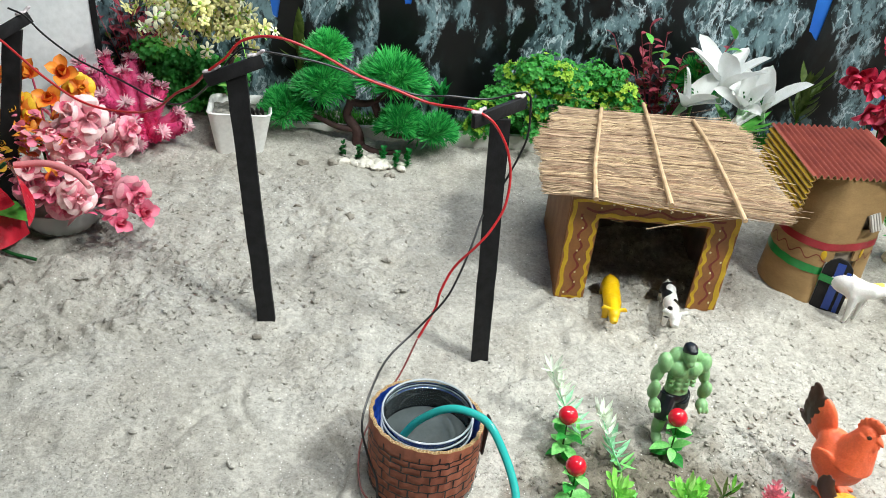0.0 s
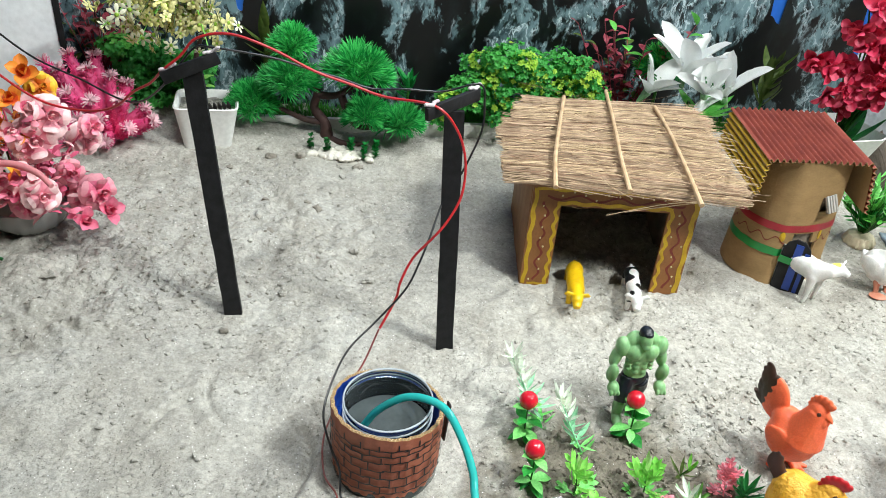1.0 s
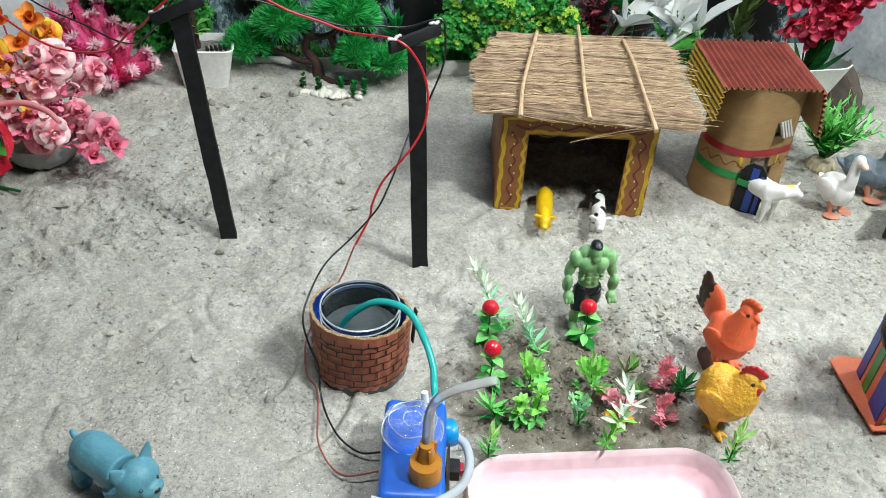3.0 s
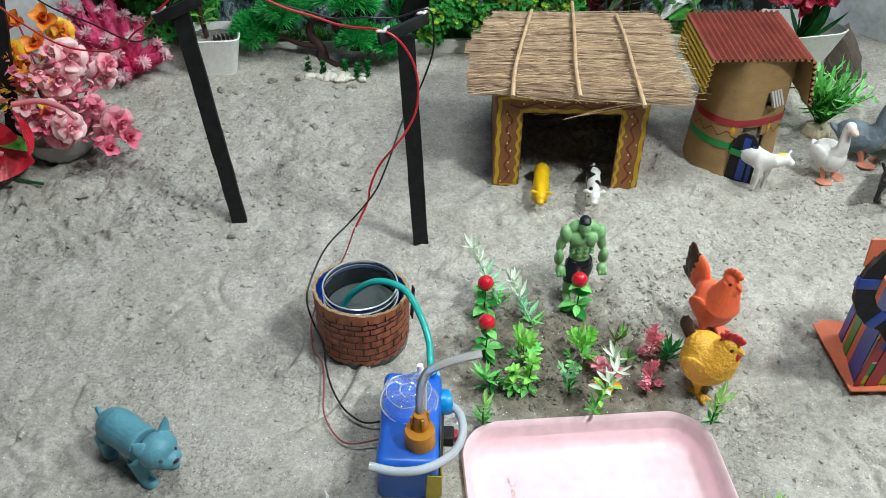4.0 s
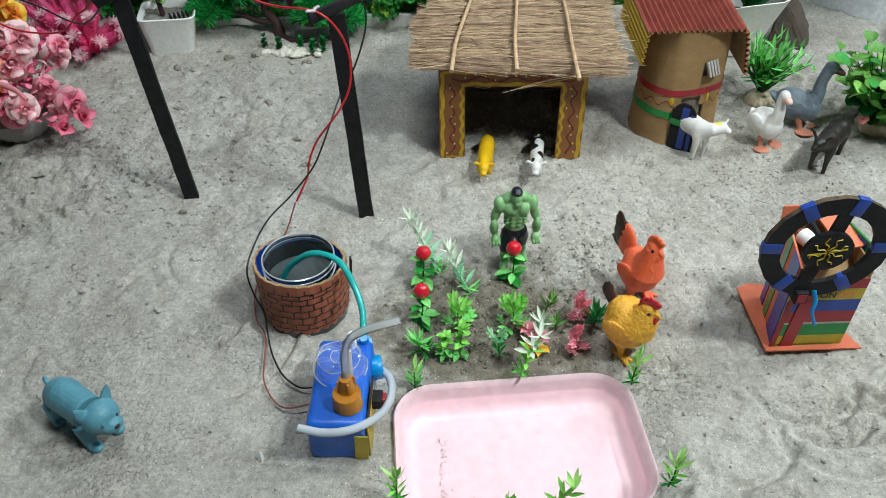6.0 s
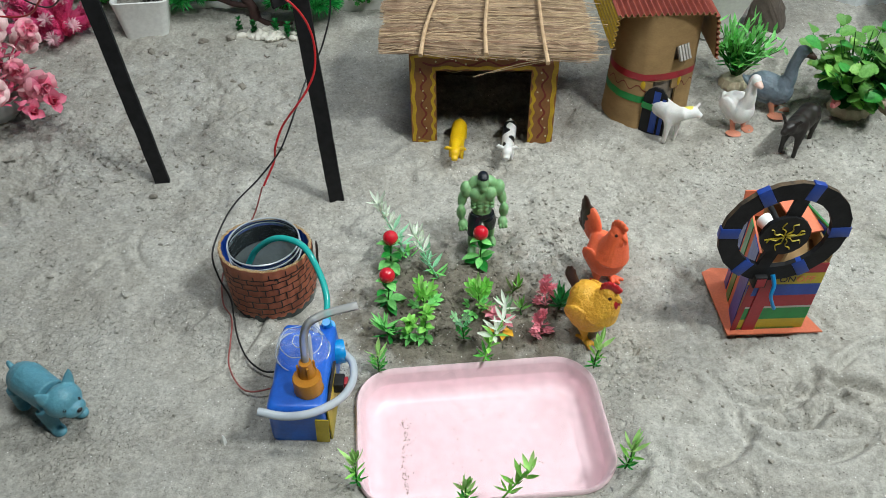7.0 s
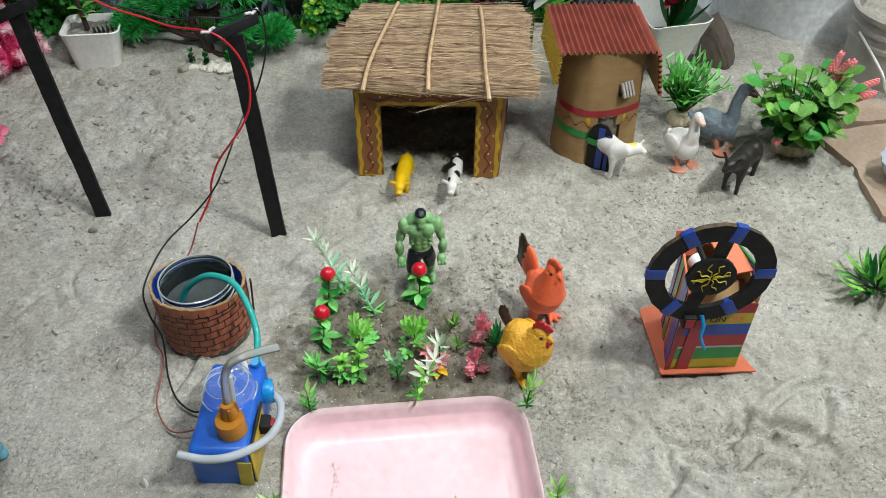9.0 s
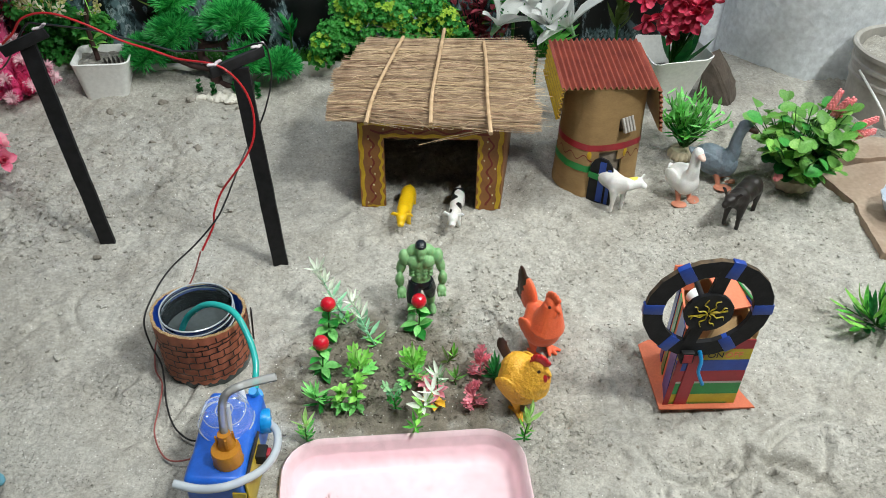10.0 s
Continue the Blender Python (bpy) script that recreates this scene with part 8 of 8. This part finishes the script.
        for k in range(9):
            p = line[2 + k] + Vector((rnd.gauss(0, 0.012), rnd.gauss(0, 0.010), rnd.gauss(0, 0.011)))
            d = (p - start).normalized() + Vector((rnd.gauss(0, 0.6), rnd.gauss(0, 0.6) - 0.4, rnd.gauss(0, 0.6)))
            part("bloom", star if rnd.random() < 0.4 else bloom, None, shrub, "", Matrix.Translation(p) @ d.to_track_quat("Z", "Y").to_matrix().to_4x4() @ Matrix.Scale(rnd.uniform(0.7, 1.3), 4))
        leaf_part(shrub, "lance", LEAF_OLIVE, line[5], rnd.uniform(0, 360), rnd.uniform(-20, 50), rnd.uniform(0.018, 0.030))


def leaflet_cloud(centres, count, size, rnd, kind_m=(0, 1), tip_share=0.25, up=0.5):
    """Many small leaflets in rosettes over round clumps; (centre, radii) each."""
    s = Shape()
    blade = Shape().blade(size, size * 0.62, 3, -0.4, 0.2, belly=0.55, fine=False)
    for (c, r) in centres:
        c = Vector(c)
        bright = rnd.random() < tip_share
        for _ in range(count):
            a, b = rnd.uniform(0, TAU), math.acos(rnd.uniform(-0.5, 1))
            d = Vector((math.sin(b) * math.cos(a), math.sin(b) * math.sin(a), math.cos(b)))
            p = c + Vector((d.x * r[0], d.y * r[1], d.z * r[2])) * rnd.uniform(0.72, 1.06)
            m = 1 if (bright and d.z > -0.1 and rnd.random() < 0.85) or rnd.random() < 0.04 else 0
            q = (d + Vector((0, -0.2, up))).to_track_quat("Z", "Y").to_matrix().to_4x4()
            for k in range(6):
                s.put(blade, Matrix.Translation(p) @ q @ pose(0, 0, 0, 0, 0, 60 * k + rnd.uniform(-15, 15)) @ pose(0, 0, 0, rnd.uniform(15, 55), 0, 0), m)
    return s


def needle_pad(r, count, rnd):
    """A bonsai's pad: brushes of stiff needles that fan out from the pad's twigs."""
    s = Shape()
    brushes = max(4, count // 130)
    for b in range(brushes):
        a, f = b * 2.4, math.sqrt((b + 0.5) / brushes)
        c = Vector((math.cos(a) * f * r[0] * 0.62, math.sin(a) * f * r[1] * 0.62, r[2] * (0.34 - 0.62 * f * f) + rnd.uniform(-0.2, 0.2) * r[2]))
        out = Vector((math.cos(a) * f, math.sin(a) * f, 0.85 - 0.45 * f)).normalized()
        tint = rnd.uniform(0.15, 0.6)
        for _ in range(count // brushes):
            e = (out * rnd.uniform(0.3, 1.2) + Vector((rnd.gauss(0, 0.62), rnd.gauss(0, 0.62), rnd.gauss(0, 0.45)))).normalized() * min(r) * rnd.uniform(0.66, 0.95)
            u = e.orthogonal().normalized() * 0.0011
            p = c + e * 0.12
            o = len(s.v)
            s.v += [tuple(p - u * 0.6), tuple(p + u * 0.6), tuple(p + e * 0.7 + u), tuple(p + e), tuple(p + e * 0.7 - u)]
            s.f.append((o, o + 1, o + 2, o + 3, o + 4))
            # needles that point up favour slot 1: lit tops put into colour
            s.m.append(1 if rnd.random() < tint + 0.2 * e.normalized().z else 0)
    return s


def build_back_plants():
    rnd = random.Random(70)
    # bonsai
    g = ground(-0.12, 1.57)
    root = thing("bonsai_tree", pose(-0.122, 1.560, g), "plastic bonsai with a twisted dark trunk and bright needle pads", "tree")
    z = lambda v: v - 0.062
    trunk = [(0.0, 0.0, -0.005), (-0.004, 0.0, z(0.095)), (-0.026, 0.0, z(0.130)), (-0.020, 0.0, z(0.165)), (-0.030, 0.01, z(0.215))]
    part("trunk", Shape().tube(spline(trunk, 6), [0.0155, 0.0115, 0.0095, 0.008, 0.006], 12), BARK, root, "twisted dark reddish trunk")
    for pts in ([(-0.020, 0, z(0.160)), (0.02, -0.002, z(0.162)), (0.055, 0, z(0.185)), (0.070, 0.005, z(0.215))], [(0.0, 0, z(0.100)), (-0.045, -0.004, z(0.104)), (-0.100, -0.004, z(0.128))], [(0.030, 0, z(0.165)), (0.045, -0.004, z(0.125)), (0.064, -0.006, z(0.098)), (0.100, -0.01, z(0.098)), (0.135, -0.01, z(0.115))], [(-0.026, 0, z(0.19)), (-0.06, 0.0, z(0.21)), (-0.09, 0.0, z(0.22))], [(0.0, 0, 0.0), (0.04, -0.02, -0.002), (0.09, -0.02, 0.0)]):
        part("branch", Shape().tube(spline(pts, 5), [0.009, 0.0065, 0.0045], 10), BARK, root)
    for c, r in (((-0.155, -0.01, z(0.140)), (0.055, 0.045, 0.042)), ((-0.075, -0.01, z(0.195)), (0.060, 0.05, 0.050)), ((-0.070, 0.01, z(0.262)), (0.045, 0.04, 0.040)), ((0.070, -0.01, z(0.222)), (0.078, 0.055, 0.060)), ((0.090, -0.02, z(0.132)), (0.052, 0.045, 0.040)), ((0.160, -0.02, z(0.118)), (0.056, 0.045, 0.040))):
        part("needle_pad", needle_pad((r[0] * 0.92, r[1] * 0.92, r[2] * 0.90), 2400, rnd), [NEEDLE, NEEDLE_LIT], root, "pad of bright green needles", Matrix.Translation(c))
    # pebbles and tiny sprigs at its foot
    for k in range(38):
        x, y = -0.085 + max(-0.06, min(0.06, rnd.gauss(0, 0.035))), 1.495 + rnd.gauss(0, 0.010)
        r = rnd.uniform(0.005, 0.012)
        s = Shape().ball((0, 0, 0), (r * 1.6, r, r * 0.8), seg=10, rings=7)
        s.v = [tuple(Vector(v) * (1 + 0.5 * noise.noise(Vector(v) * 150 + Vector((k, 0, 0))))) for v in s.v]
        single("pebble", s, PEBBLE, pose(x, y, ground(x, y) + r * 0.2, 0, 0, rnd.uniform(0, 180)), "rough cream pebble at the bonsai's foot", "pebble", "pebbles by the bonsai")
    for x in (-0.150, -0.115, -0.065, -0.035, -0.012):
        sprig("tiny_sprig", x, 1.502 + rnd.uniform(-0.01, 0.01), 0.034, [(s, 5, "round", LEAF_DARK if x < -0.1 else NEEDLE, 0.009, 25, 20) for s in (0.15, 0.35, 0.55, 0.75, 0.95)], "tiny dark green plastic sprig by the pebbles", "plant", seed=int(-x * 1000), group="tiny sprigs", thick=0.0009)
    # box-leaved bush
    bush = thing("yellow_green_bush", pose(0.300, 1.610, 0.055), "dense plastic bush of green and yellow-green leaflets", "bush")
    for k in range(5):
        a = k - 2
        part("stem", Shape().tube(spline([(0, 0, 0), (0.03 * a, 0, 0.06), (0.06 * a, -0.01, 0.12)], 4), [0.004, 0.0025], 6), BARK, bush)
    clumps = []
    for k in range(90):
        x = -0.168 + 0.356 * ((k * 0.618) % 1.0)
        top = 0.222 * (1 - (abs(x - 0.01) / 0.215) ** 3)
        clumps.append(((x, rnd.uniform(-0.05, 0.03), ((0.55 if x < -0.06 else 0.24) + (0.45 if x < -0.06 else 0.76) * ((k * 0.7548) % 1.0)) * top), (0.030, 0.028, 0.025)))
    part("crown", leaflet_cloud(clumps, 54, 0.0078, rnd, tip_share=0.24), [BUSH, BUSH_TIP], bush, "clouds of small leaflets")
    # darker bush behind the planter
    bush = thing("green_bush", pose(-0.490, 1.630, 0.06), "dense dark green plastic bush", "bush")
    part("stem", Shape().tube(spline([(0, 0, 0), (0.01, 0, 0.06), (0.0, -0.01, 0.12)], 4), [0.004, 0.0025], 6), BARK, bush)
    clumps = [((rnd.uniform(-0.085, 0.095), rnd.uniform(-0.05, 0.02), rnd.uniform(0.03, 0.165)), (0.032, 0.03, 0.028)) for k in range(30)]
    part("crown", leaflet_cloud(clumps, 46, 0.011, rnd, tip_share=0.12), [BUSH, LEAF], bush, "clouds of green leaflets")
    # dark spiky plants against the poster
    for x, zz, seed, label in ((-0.262, 0.20, 1, "olive spiky-leaved plant against the poster"), (0.865, 0.20, 2, "dark spiky-leaved plant beside the orchid"), (0.050, 0.12, 5, "small green plant behind the bonsai")):
        root = thing("spiky_leaf_plant", pose(x, 1.665, 0.05), label, "plant")
        part("stem", Shape().tube([(0, 0, 0), (0, 0, zz)], 0.003, 6), STEM, root)
        for k in range(20):
            leaf_part(root, "lance", LEAF_OLIVE if seed != 5 else NEEDLE, (0, 0, zz * rnd.uniform(0.5, 1)), rnd.uniform(0, 360), rnd.uniform(0, 75), rnd.uniform(0.055, 0.085) * (0.6 if seed == 5 else 1), wide=1.2)
    # wine-red plant with a few green leaves, and one on the left
    for x, y, base_z, seed in ((0.540, 1.645, 0.05, 3), (-0.600, 1.640, 0.11, 4)):
        root = thing("wine_red_plant", pose(x, y, 0.05), "wine-red small-leaved plant with green shoots", "plant")
        for k in range(22):
            a, r = rnd.uniform(0, 360), rnd.uniform(5, 30)
            h = (rnd.uniform(0.16, 0.33) if seed == 3 else rnd.uniform(0.14, 0.26)) + (base_z - 0.05)
            d = Vector((math.cos(radians(a)) * math.sin(radians(r)), math.sin(radians(a)) * math.sin(radians(r)) * 0.4, math.cos(radians(r))))
            line = spline([(0, 0, 0), tuple(d * h * 0.55), tuple(d * h)], 5)
            part("stem", Shape().tube(line, [0.0014, 0.0008], 5), LEAF_WINE, root)
            for j in range(9):
                green = seed == 3 and k < 5 and j > 6
                leaf_part(root, "broad", LEAF if green else (LEAF_WINE if rnd.random() < 0.85 else LEAF_OLIVE), line[2 + j], rnd.uniform(0, 360), rnd.uniform(10, 70), rnd.uniform(0.020, 0.034) * (1.55 if green else 1))
    # green moss ball behind the lilies
    root = thing("moss_ball_plant", pose(0.600, 1.625, 0.05), "round bright green tufted plant behind the lilies", "plant")
    part("stem", Shape().tube([(0, 0, 0), (0, 0, 0.17)], 0.004, 6), STEM, root)
    part("tuft", needle_pad((0.045, 0.04, 0.045), 1400, rnd), [NEEDLE, GRASS], root, "round tuft of fine green needles", pose(0, 0, 0.20))
    # white lilies
    root = thing("lily_bunch", pose(0.655, 1.560, 0.058), "large white cloth lilies behind the huts", "flowers")
    part("stem", Shape().tube([(0, 0.01, 0), (0, 0, 0.14)], 0.004, 6), STEM, root)
    for c, az, tilt, k in (((-0.024, 0.0, 0.185), 0, 0, 1.20), ((-0.104, -0.01, 0.150), 62, 30, 0.95), ((0.072, -0.01, 0.150), -66, 34, 1.10), ((0.020, -0.025, 0.160), -8, 22, 0.9)):
        flower = part("lily", Shape().tube([(0, 0, -0.02), (0, 0, 0.012)], [0.004, 0.010], 8), LEAF_PALE, root, "white lily with long curled petals", Matrix.Translation(c) @ pose(0, 0, 0, tilt, 0, az))
        for j in range(6):
            leaf_part(flower, "lily", PETAL_WHITE, Vector((0, 0, 0.006)), 60 * j + 20 + rnd.uniform(-10, 10), 72 - 24 * (j % 2) + rnd.uniform(-12, 12), 0.106 * k * rnd.uniform(0.85, 1.12), "petal", rnd.uniform(-14, 14), rnd.uniform(0.85, 1.1))
        for j in range(5):
            a = TAU * j / 5
            e = Vector((0.012 * math.cos(a), 0.012 * math.sin(a), 0.048))
            part("stamen", Shape().tube([(0, 0, 0.008), tuple(e)], 0.0008, 5).ball(tuple(e), (0.002, 0.0045, 0.002), seg=6, rings=4), LEAF_DARK, flower)
    for az, ln in ((60, 0.11), (-60, 0.10), (120, 0.09), (-20, 0.08), (20, 0.09)):
        leaf_part(root, "lance", LEAF, (0.02, -0.03, 0.12), az - 90, 12, ln, wide=1.3)
    # orchid in a white ruffled pot
    root = thing("orchid", pose(0.955, 1.480, 0.056), "cerise cloth orchids in a white flared pot", "flowers")
    prof = lambda half, zz, w: [(x, y, zz + w * math.sin(6 * math.atan2(y, x))) for x, y in round_rect(2 * half, 2 * half, half * 0.35, 6)]
    s = Shape()
    for half, zz, w in ((0.036, 0.0, 0), (0.052, 0.07, 0.0), (0.074, 0.138, 0.006), (0.072, 0.139, 0.006), (0.050, 0.07, 0)):
        s.v += prof(half, zz, w)
    n = 28
    for i in range(4):
        s.f += [(i * n + k, i * n + (k + 1) % n, (i + 1) * n + (k + 1) % n, (i + 1) * n + k) for k in range(n)]
    s.m = [0] * len(s.f)
    part("pot", s, WHITE_PLASTIC, root, "white flared pot with a wavy rim", pose(0, 0, 0, 0, 0, 8))
    part("filling", Shape().lathe([(0.0, 0.085), (0.047, 0.08), (0.03, 0.02), (0.0, 0.02)][::-1], 20), INK, root, "dark filling")
    for az, ln, rise in ((-30, 0.12, 35), (-70, 0.10, 50), (30, 0.11, 40), (150, 0.10, 45), (-100, 0.09, 20), (-10, 0.13, 60)):
        leaf_part(root, "lance", LEAF_DARK, (0.01, 0.0, 0.09), az - 90, rise, ln, wide=1.6)
    blooms = [cup_mesh("orchid_bloom", PETAL_CERISE, PETAL_WINE, size, 0.5) for size in (0.023, 0.025, 0.027)]
    for b in range(30):
        tip = Vector((rnd.uniform(-0.128, 0.115), rnd.uniform(-0.06, 0.0), 0.215 + 0.32 * ((b * 0.618) % 1.0)))
        line = spline([(0, 0, 0.09), tuple(tip * 0.55 + Vector((0.02, 0, 0.12))), tuple(tip)], 6)
        part("stem", Shape().tube(line, [0.0022, 0.0014], 6), STEM, root)
        for k in range(5):
            p = line[8 + k] + Vector((rnd.gauss(0, 0.016), rnd.gauss(0, 0.012) - 0.012, rnd.gauss(0, 0.014)))
            d = Vector((rnd.gauss(-0.2, 0.7), -1, rnd.gauss(0.25, 0.6)))
            heart, petals = blooms[k % 3]
            bloom = part("bloom", heart, None, root, "", Matrix.Translation(p) @ d.to_track_quat("Z", "Y").to_matrix().to_4x4() @ pose(0, 0, 0, 0, 0, rnd.uniform(0, 360)) @ Matrix.Scale(rnd.uniform(0.8, 1.2), 4))
            for petal, pm in petals:
                part("petal", petal, None, bloom, "", pm)
    # strip of plastic grass behind the kerb
    s = Shape()
    for k in range(9000):
        x = rnd.uniform(-0.75, 0.95)
        y = BACK_Y + BACK_SLOPE * x + rnd.uniform(-0.088, -0.014)
        h, a = rnd.uniform(0.02, 0.05) * (0.6 + 0.6 * abs(noise.noise(Vector((x * 9, y * 9, 0))))), rnd.uniform(0, TAU)
        bx, by = 0.0011 * math.cos(a), 0.0011 * math.sin(a)
        dx, dy = rnd.gauss(0, 0.010), rnd.gauss(-0.003, 0.008)
        o = len(s.v)
        s.v += [(x - bx, y - by, 0.073), (x + bx, y + by, 0.073), (x + dx * 0.5 + bx * 0.7, y + dy * 0.5 + by * 0.7, 0.073 + h * 0.7), (x + dx, y + dy, 0.073 + h), (x + dx * 0.5 - bx * 0.7, y + dy * 0.5 - by * 0.7, 0.073 + h * 0.7)]
        s.f.append((o, o + 1, o + 2, o + 3, o + 4))
        s.m.append(0)
    single("grass_strip", s, GRASS, Matrix(), "strip of short green plastic grass behind the white board", "grass", kind="stuff")


def build_right_corner():
    rnd = random.Random(80)
    # a split brown stone: sharp ridges and flat broken faces
    bm = bmesh.new()
    for co in ((-0.056, 0.008, -0.02), (0.036, -0.034, -0.02), (0.066, 0.034, -0.02), (0.0, 0.070, -0.02), (-0.046, 0.004, 0.05), (-0.036, 0.018, 0.122), (-0.010, 0.034, 0.128), (0.022, -0.014, 0.035), (0.046, 0.030, 0.048)):
        bm.verts.new(co)
    bmesh.ops.convex_hull(bm, input=bm.verts[:])
    bmesh.ops.subdivide_edges(bm, edges=bm.edges[:], cuts=4, use_grid_fill=True)
    for v in bm.verts:
        v.co += Vector((noise.noise(v.co * 45), noise.noise(v.co * 45 + Vector((9, 0, 0))), noise.noise(v.co * 45 + Vector((0, 9, 0))))) * 0.0035
    me = bpy.data.meshes.new("rock")
    bm.to_mesh(me)
    bm.free()
    me.materials.append(STONE)
    single("rock", me, None, pose(1.082, 1.478, 0.052), "split brown stone with flat faces leaning by the orchid", "rock")
    # two flat stone slabs
    for name, outline, x, y, dz, seed, label in (
        ("stone_slab", [(0.0, 0.0), (0.03, -0.12), (0.02, -0.26), (0.30, -0.42), (0.62, -0.30), (0.60, 0.02), (0.32, 0.05), (0.12, 0.035)], 1.205, 1.165, 0.004, 1, "flat sandy brown stone slab half sunk in the sand"),
        ("stone_slab", [(0.0, 0.0), (0.03, 0.055), (0.09, 0.075), (0.17, 0.06), (0.20, 0.0), (0.10, -0.02)], 1.225, 1.215, 0.012, 2, "small reddish stone slab beside the bucket"),
    ):
        pts = []
        for (xa, ya), (xb, yb) in zip(outline, outline[1:] + outline[:1]):
            for k in range(7):
                t = k / 7
                px, py = xa + (xb - xa) * t, ya + (yb - ya) * t
                v = Vector((px, py, seed)) * 25
                pts.append((px + 0.006 * noise.noise(v), py + 0.006 * noise.noise(v + Vector((5, 5, 0)))))
        pts = pts[::-1] if seed == 9 else pts
        area = sum(a[0] * b[1] - b[0] * a[1] for a, b in zip(pts, pts[1:] + pts[:1]))
        if area < 0:
            pts = pts[::-1]
        z0 = ground(x, y) + dz
        s = Shape().prism([(p[0], p[1]) for p in pts], 0.022)
        single(name, s, SLAB, pose(x, y, z0 - 0.012, 1.0, -1.0, 0), label, "stone slab", "stone slabs", smooth=False)
    # scalloped bowl
    bowl = thing("small_bowl", pose(1.302, 1.012, ground(1.25, 1.0) + 0.016, 6, 0, 0), "small scalloped blue-white bowl with specks on the slab", "bowl")
    part("shell", Shape().lathe([(0.0, 0.0), (0.020, 0.0), (0.036, 0.016), (0.048, 0.040), (0.0465, 0.041), (0.034, 0.018), (0.018, 0.004), (0.0, 0.003)], 56, squash=lambda a: 1 + 0.035 * math.cos(12 * a)), surface("blue_white_glaze", (0.52, 0.60, 0.70), (0.62, 0.68, 0.76), 0.25, 30), bowl)
    s = Shape()
    for k in range(30):
        a, r = rnd.uniform(0, TAU), rnd.uniform(0.02, 0.042)
        zz = 0.004 + (r - 0.018) * 1.35
        s.ball((r * math.cos(a), r * math.sin(a), zz), 0.0011, seg=6, rings=4)
    ob = part("specks", s, INK, bowl, "dark specks inside the bowl")
    tagged(ob, kind="stuff")
    # bucket of sand
    root = thing("sand_bucket", pose(1.478, 1.425, -0.026), "dusty white plastic bucket with raised rings, filled with sand", "bucket")
    prof = [(0.0, 0.0), (0.098, 0.0), (0.104, 0.008), (0.118, 0.175), (0.123, 0.178), (0.123, 0.186), (0.119, 0.189), (0.120, 0.205), (0.126, 0.208), (0.126, 0.216), (0.122, 0.219), (0.124, 0.236), (0.131, 0.238), (0.132, 0.248), (0.127, 0.251), (0.120, 0.247), (0.118, 0.20), (0.0, 0.20)]
    part("shell", Shape().lathe(prof, 64), DIRTY_WHITE, root, "ringed white plastic shell")
    s = Shape()
    n = 22
    for j in range(n + 1):
        for i in range(n + 1):
            x, y = (2 * i / n - 1) * 0.117, (2 * j / n - 1) * 0.117
            k = max(abs(x), abs(y)) / max(math.hypot(x, y), 1e-6)
            x, y = x * k, y * k
            s.v.append((x, y, 0.224 + 0.014 * noise.noise(Vector((x, y, 0)) * 30) + 0.006 * noise.noise(Vector((x, y, 3)) * 80)))
    s.f = [(j * (n + 1) + i, j * (n + 1) + i + 1, (j + 1) * (n + 1) + i + 1, (j + 1) * (n + 1) + i) for j in range(n) for i in range(n)]
    s.m = [0] * len(s.f)
    part("sand_fill", s, SAND, root, "lumpy grey sand")
    pts = [(-0.124, -0.02, 0.205)] + [(-0.118 * math.cos(a), -0.130 - 0.02 * math.sin(a), 0.205 - 0.12 * math.sin(a)) for a in [math.pi * k / 10 for k in range(1, 10)]] + [(0.124, -0.02, 0.205)]
    part("handle", Shape().tube(spline(pts, 4), 0.0026, 8), WHITE_PLASTIC, root, "thin hanging handle")
    # white shard in the sand
    single("white_shard", Shape().tube([(0, 0, -0.003), (0.001, 0, 0.008), (0.001, 0.001, 0.016)], [0.005, 0.004, 0.0008], 5), WHITE_PLASTIC, on_sand(0.011, 0.417), "tiny white plastic shard stuck in the sand", "shard")


build_bed()
build_right_plants()
build_left_flowers()
build_back_plants()
build_right_corner()
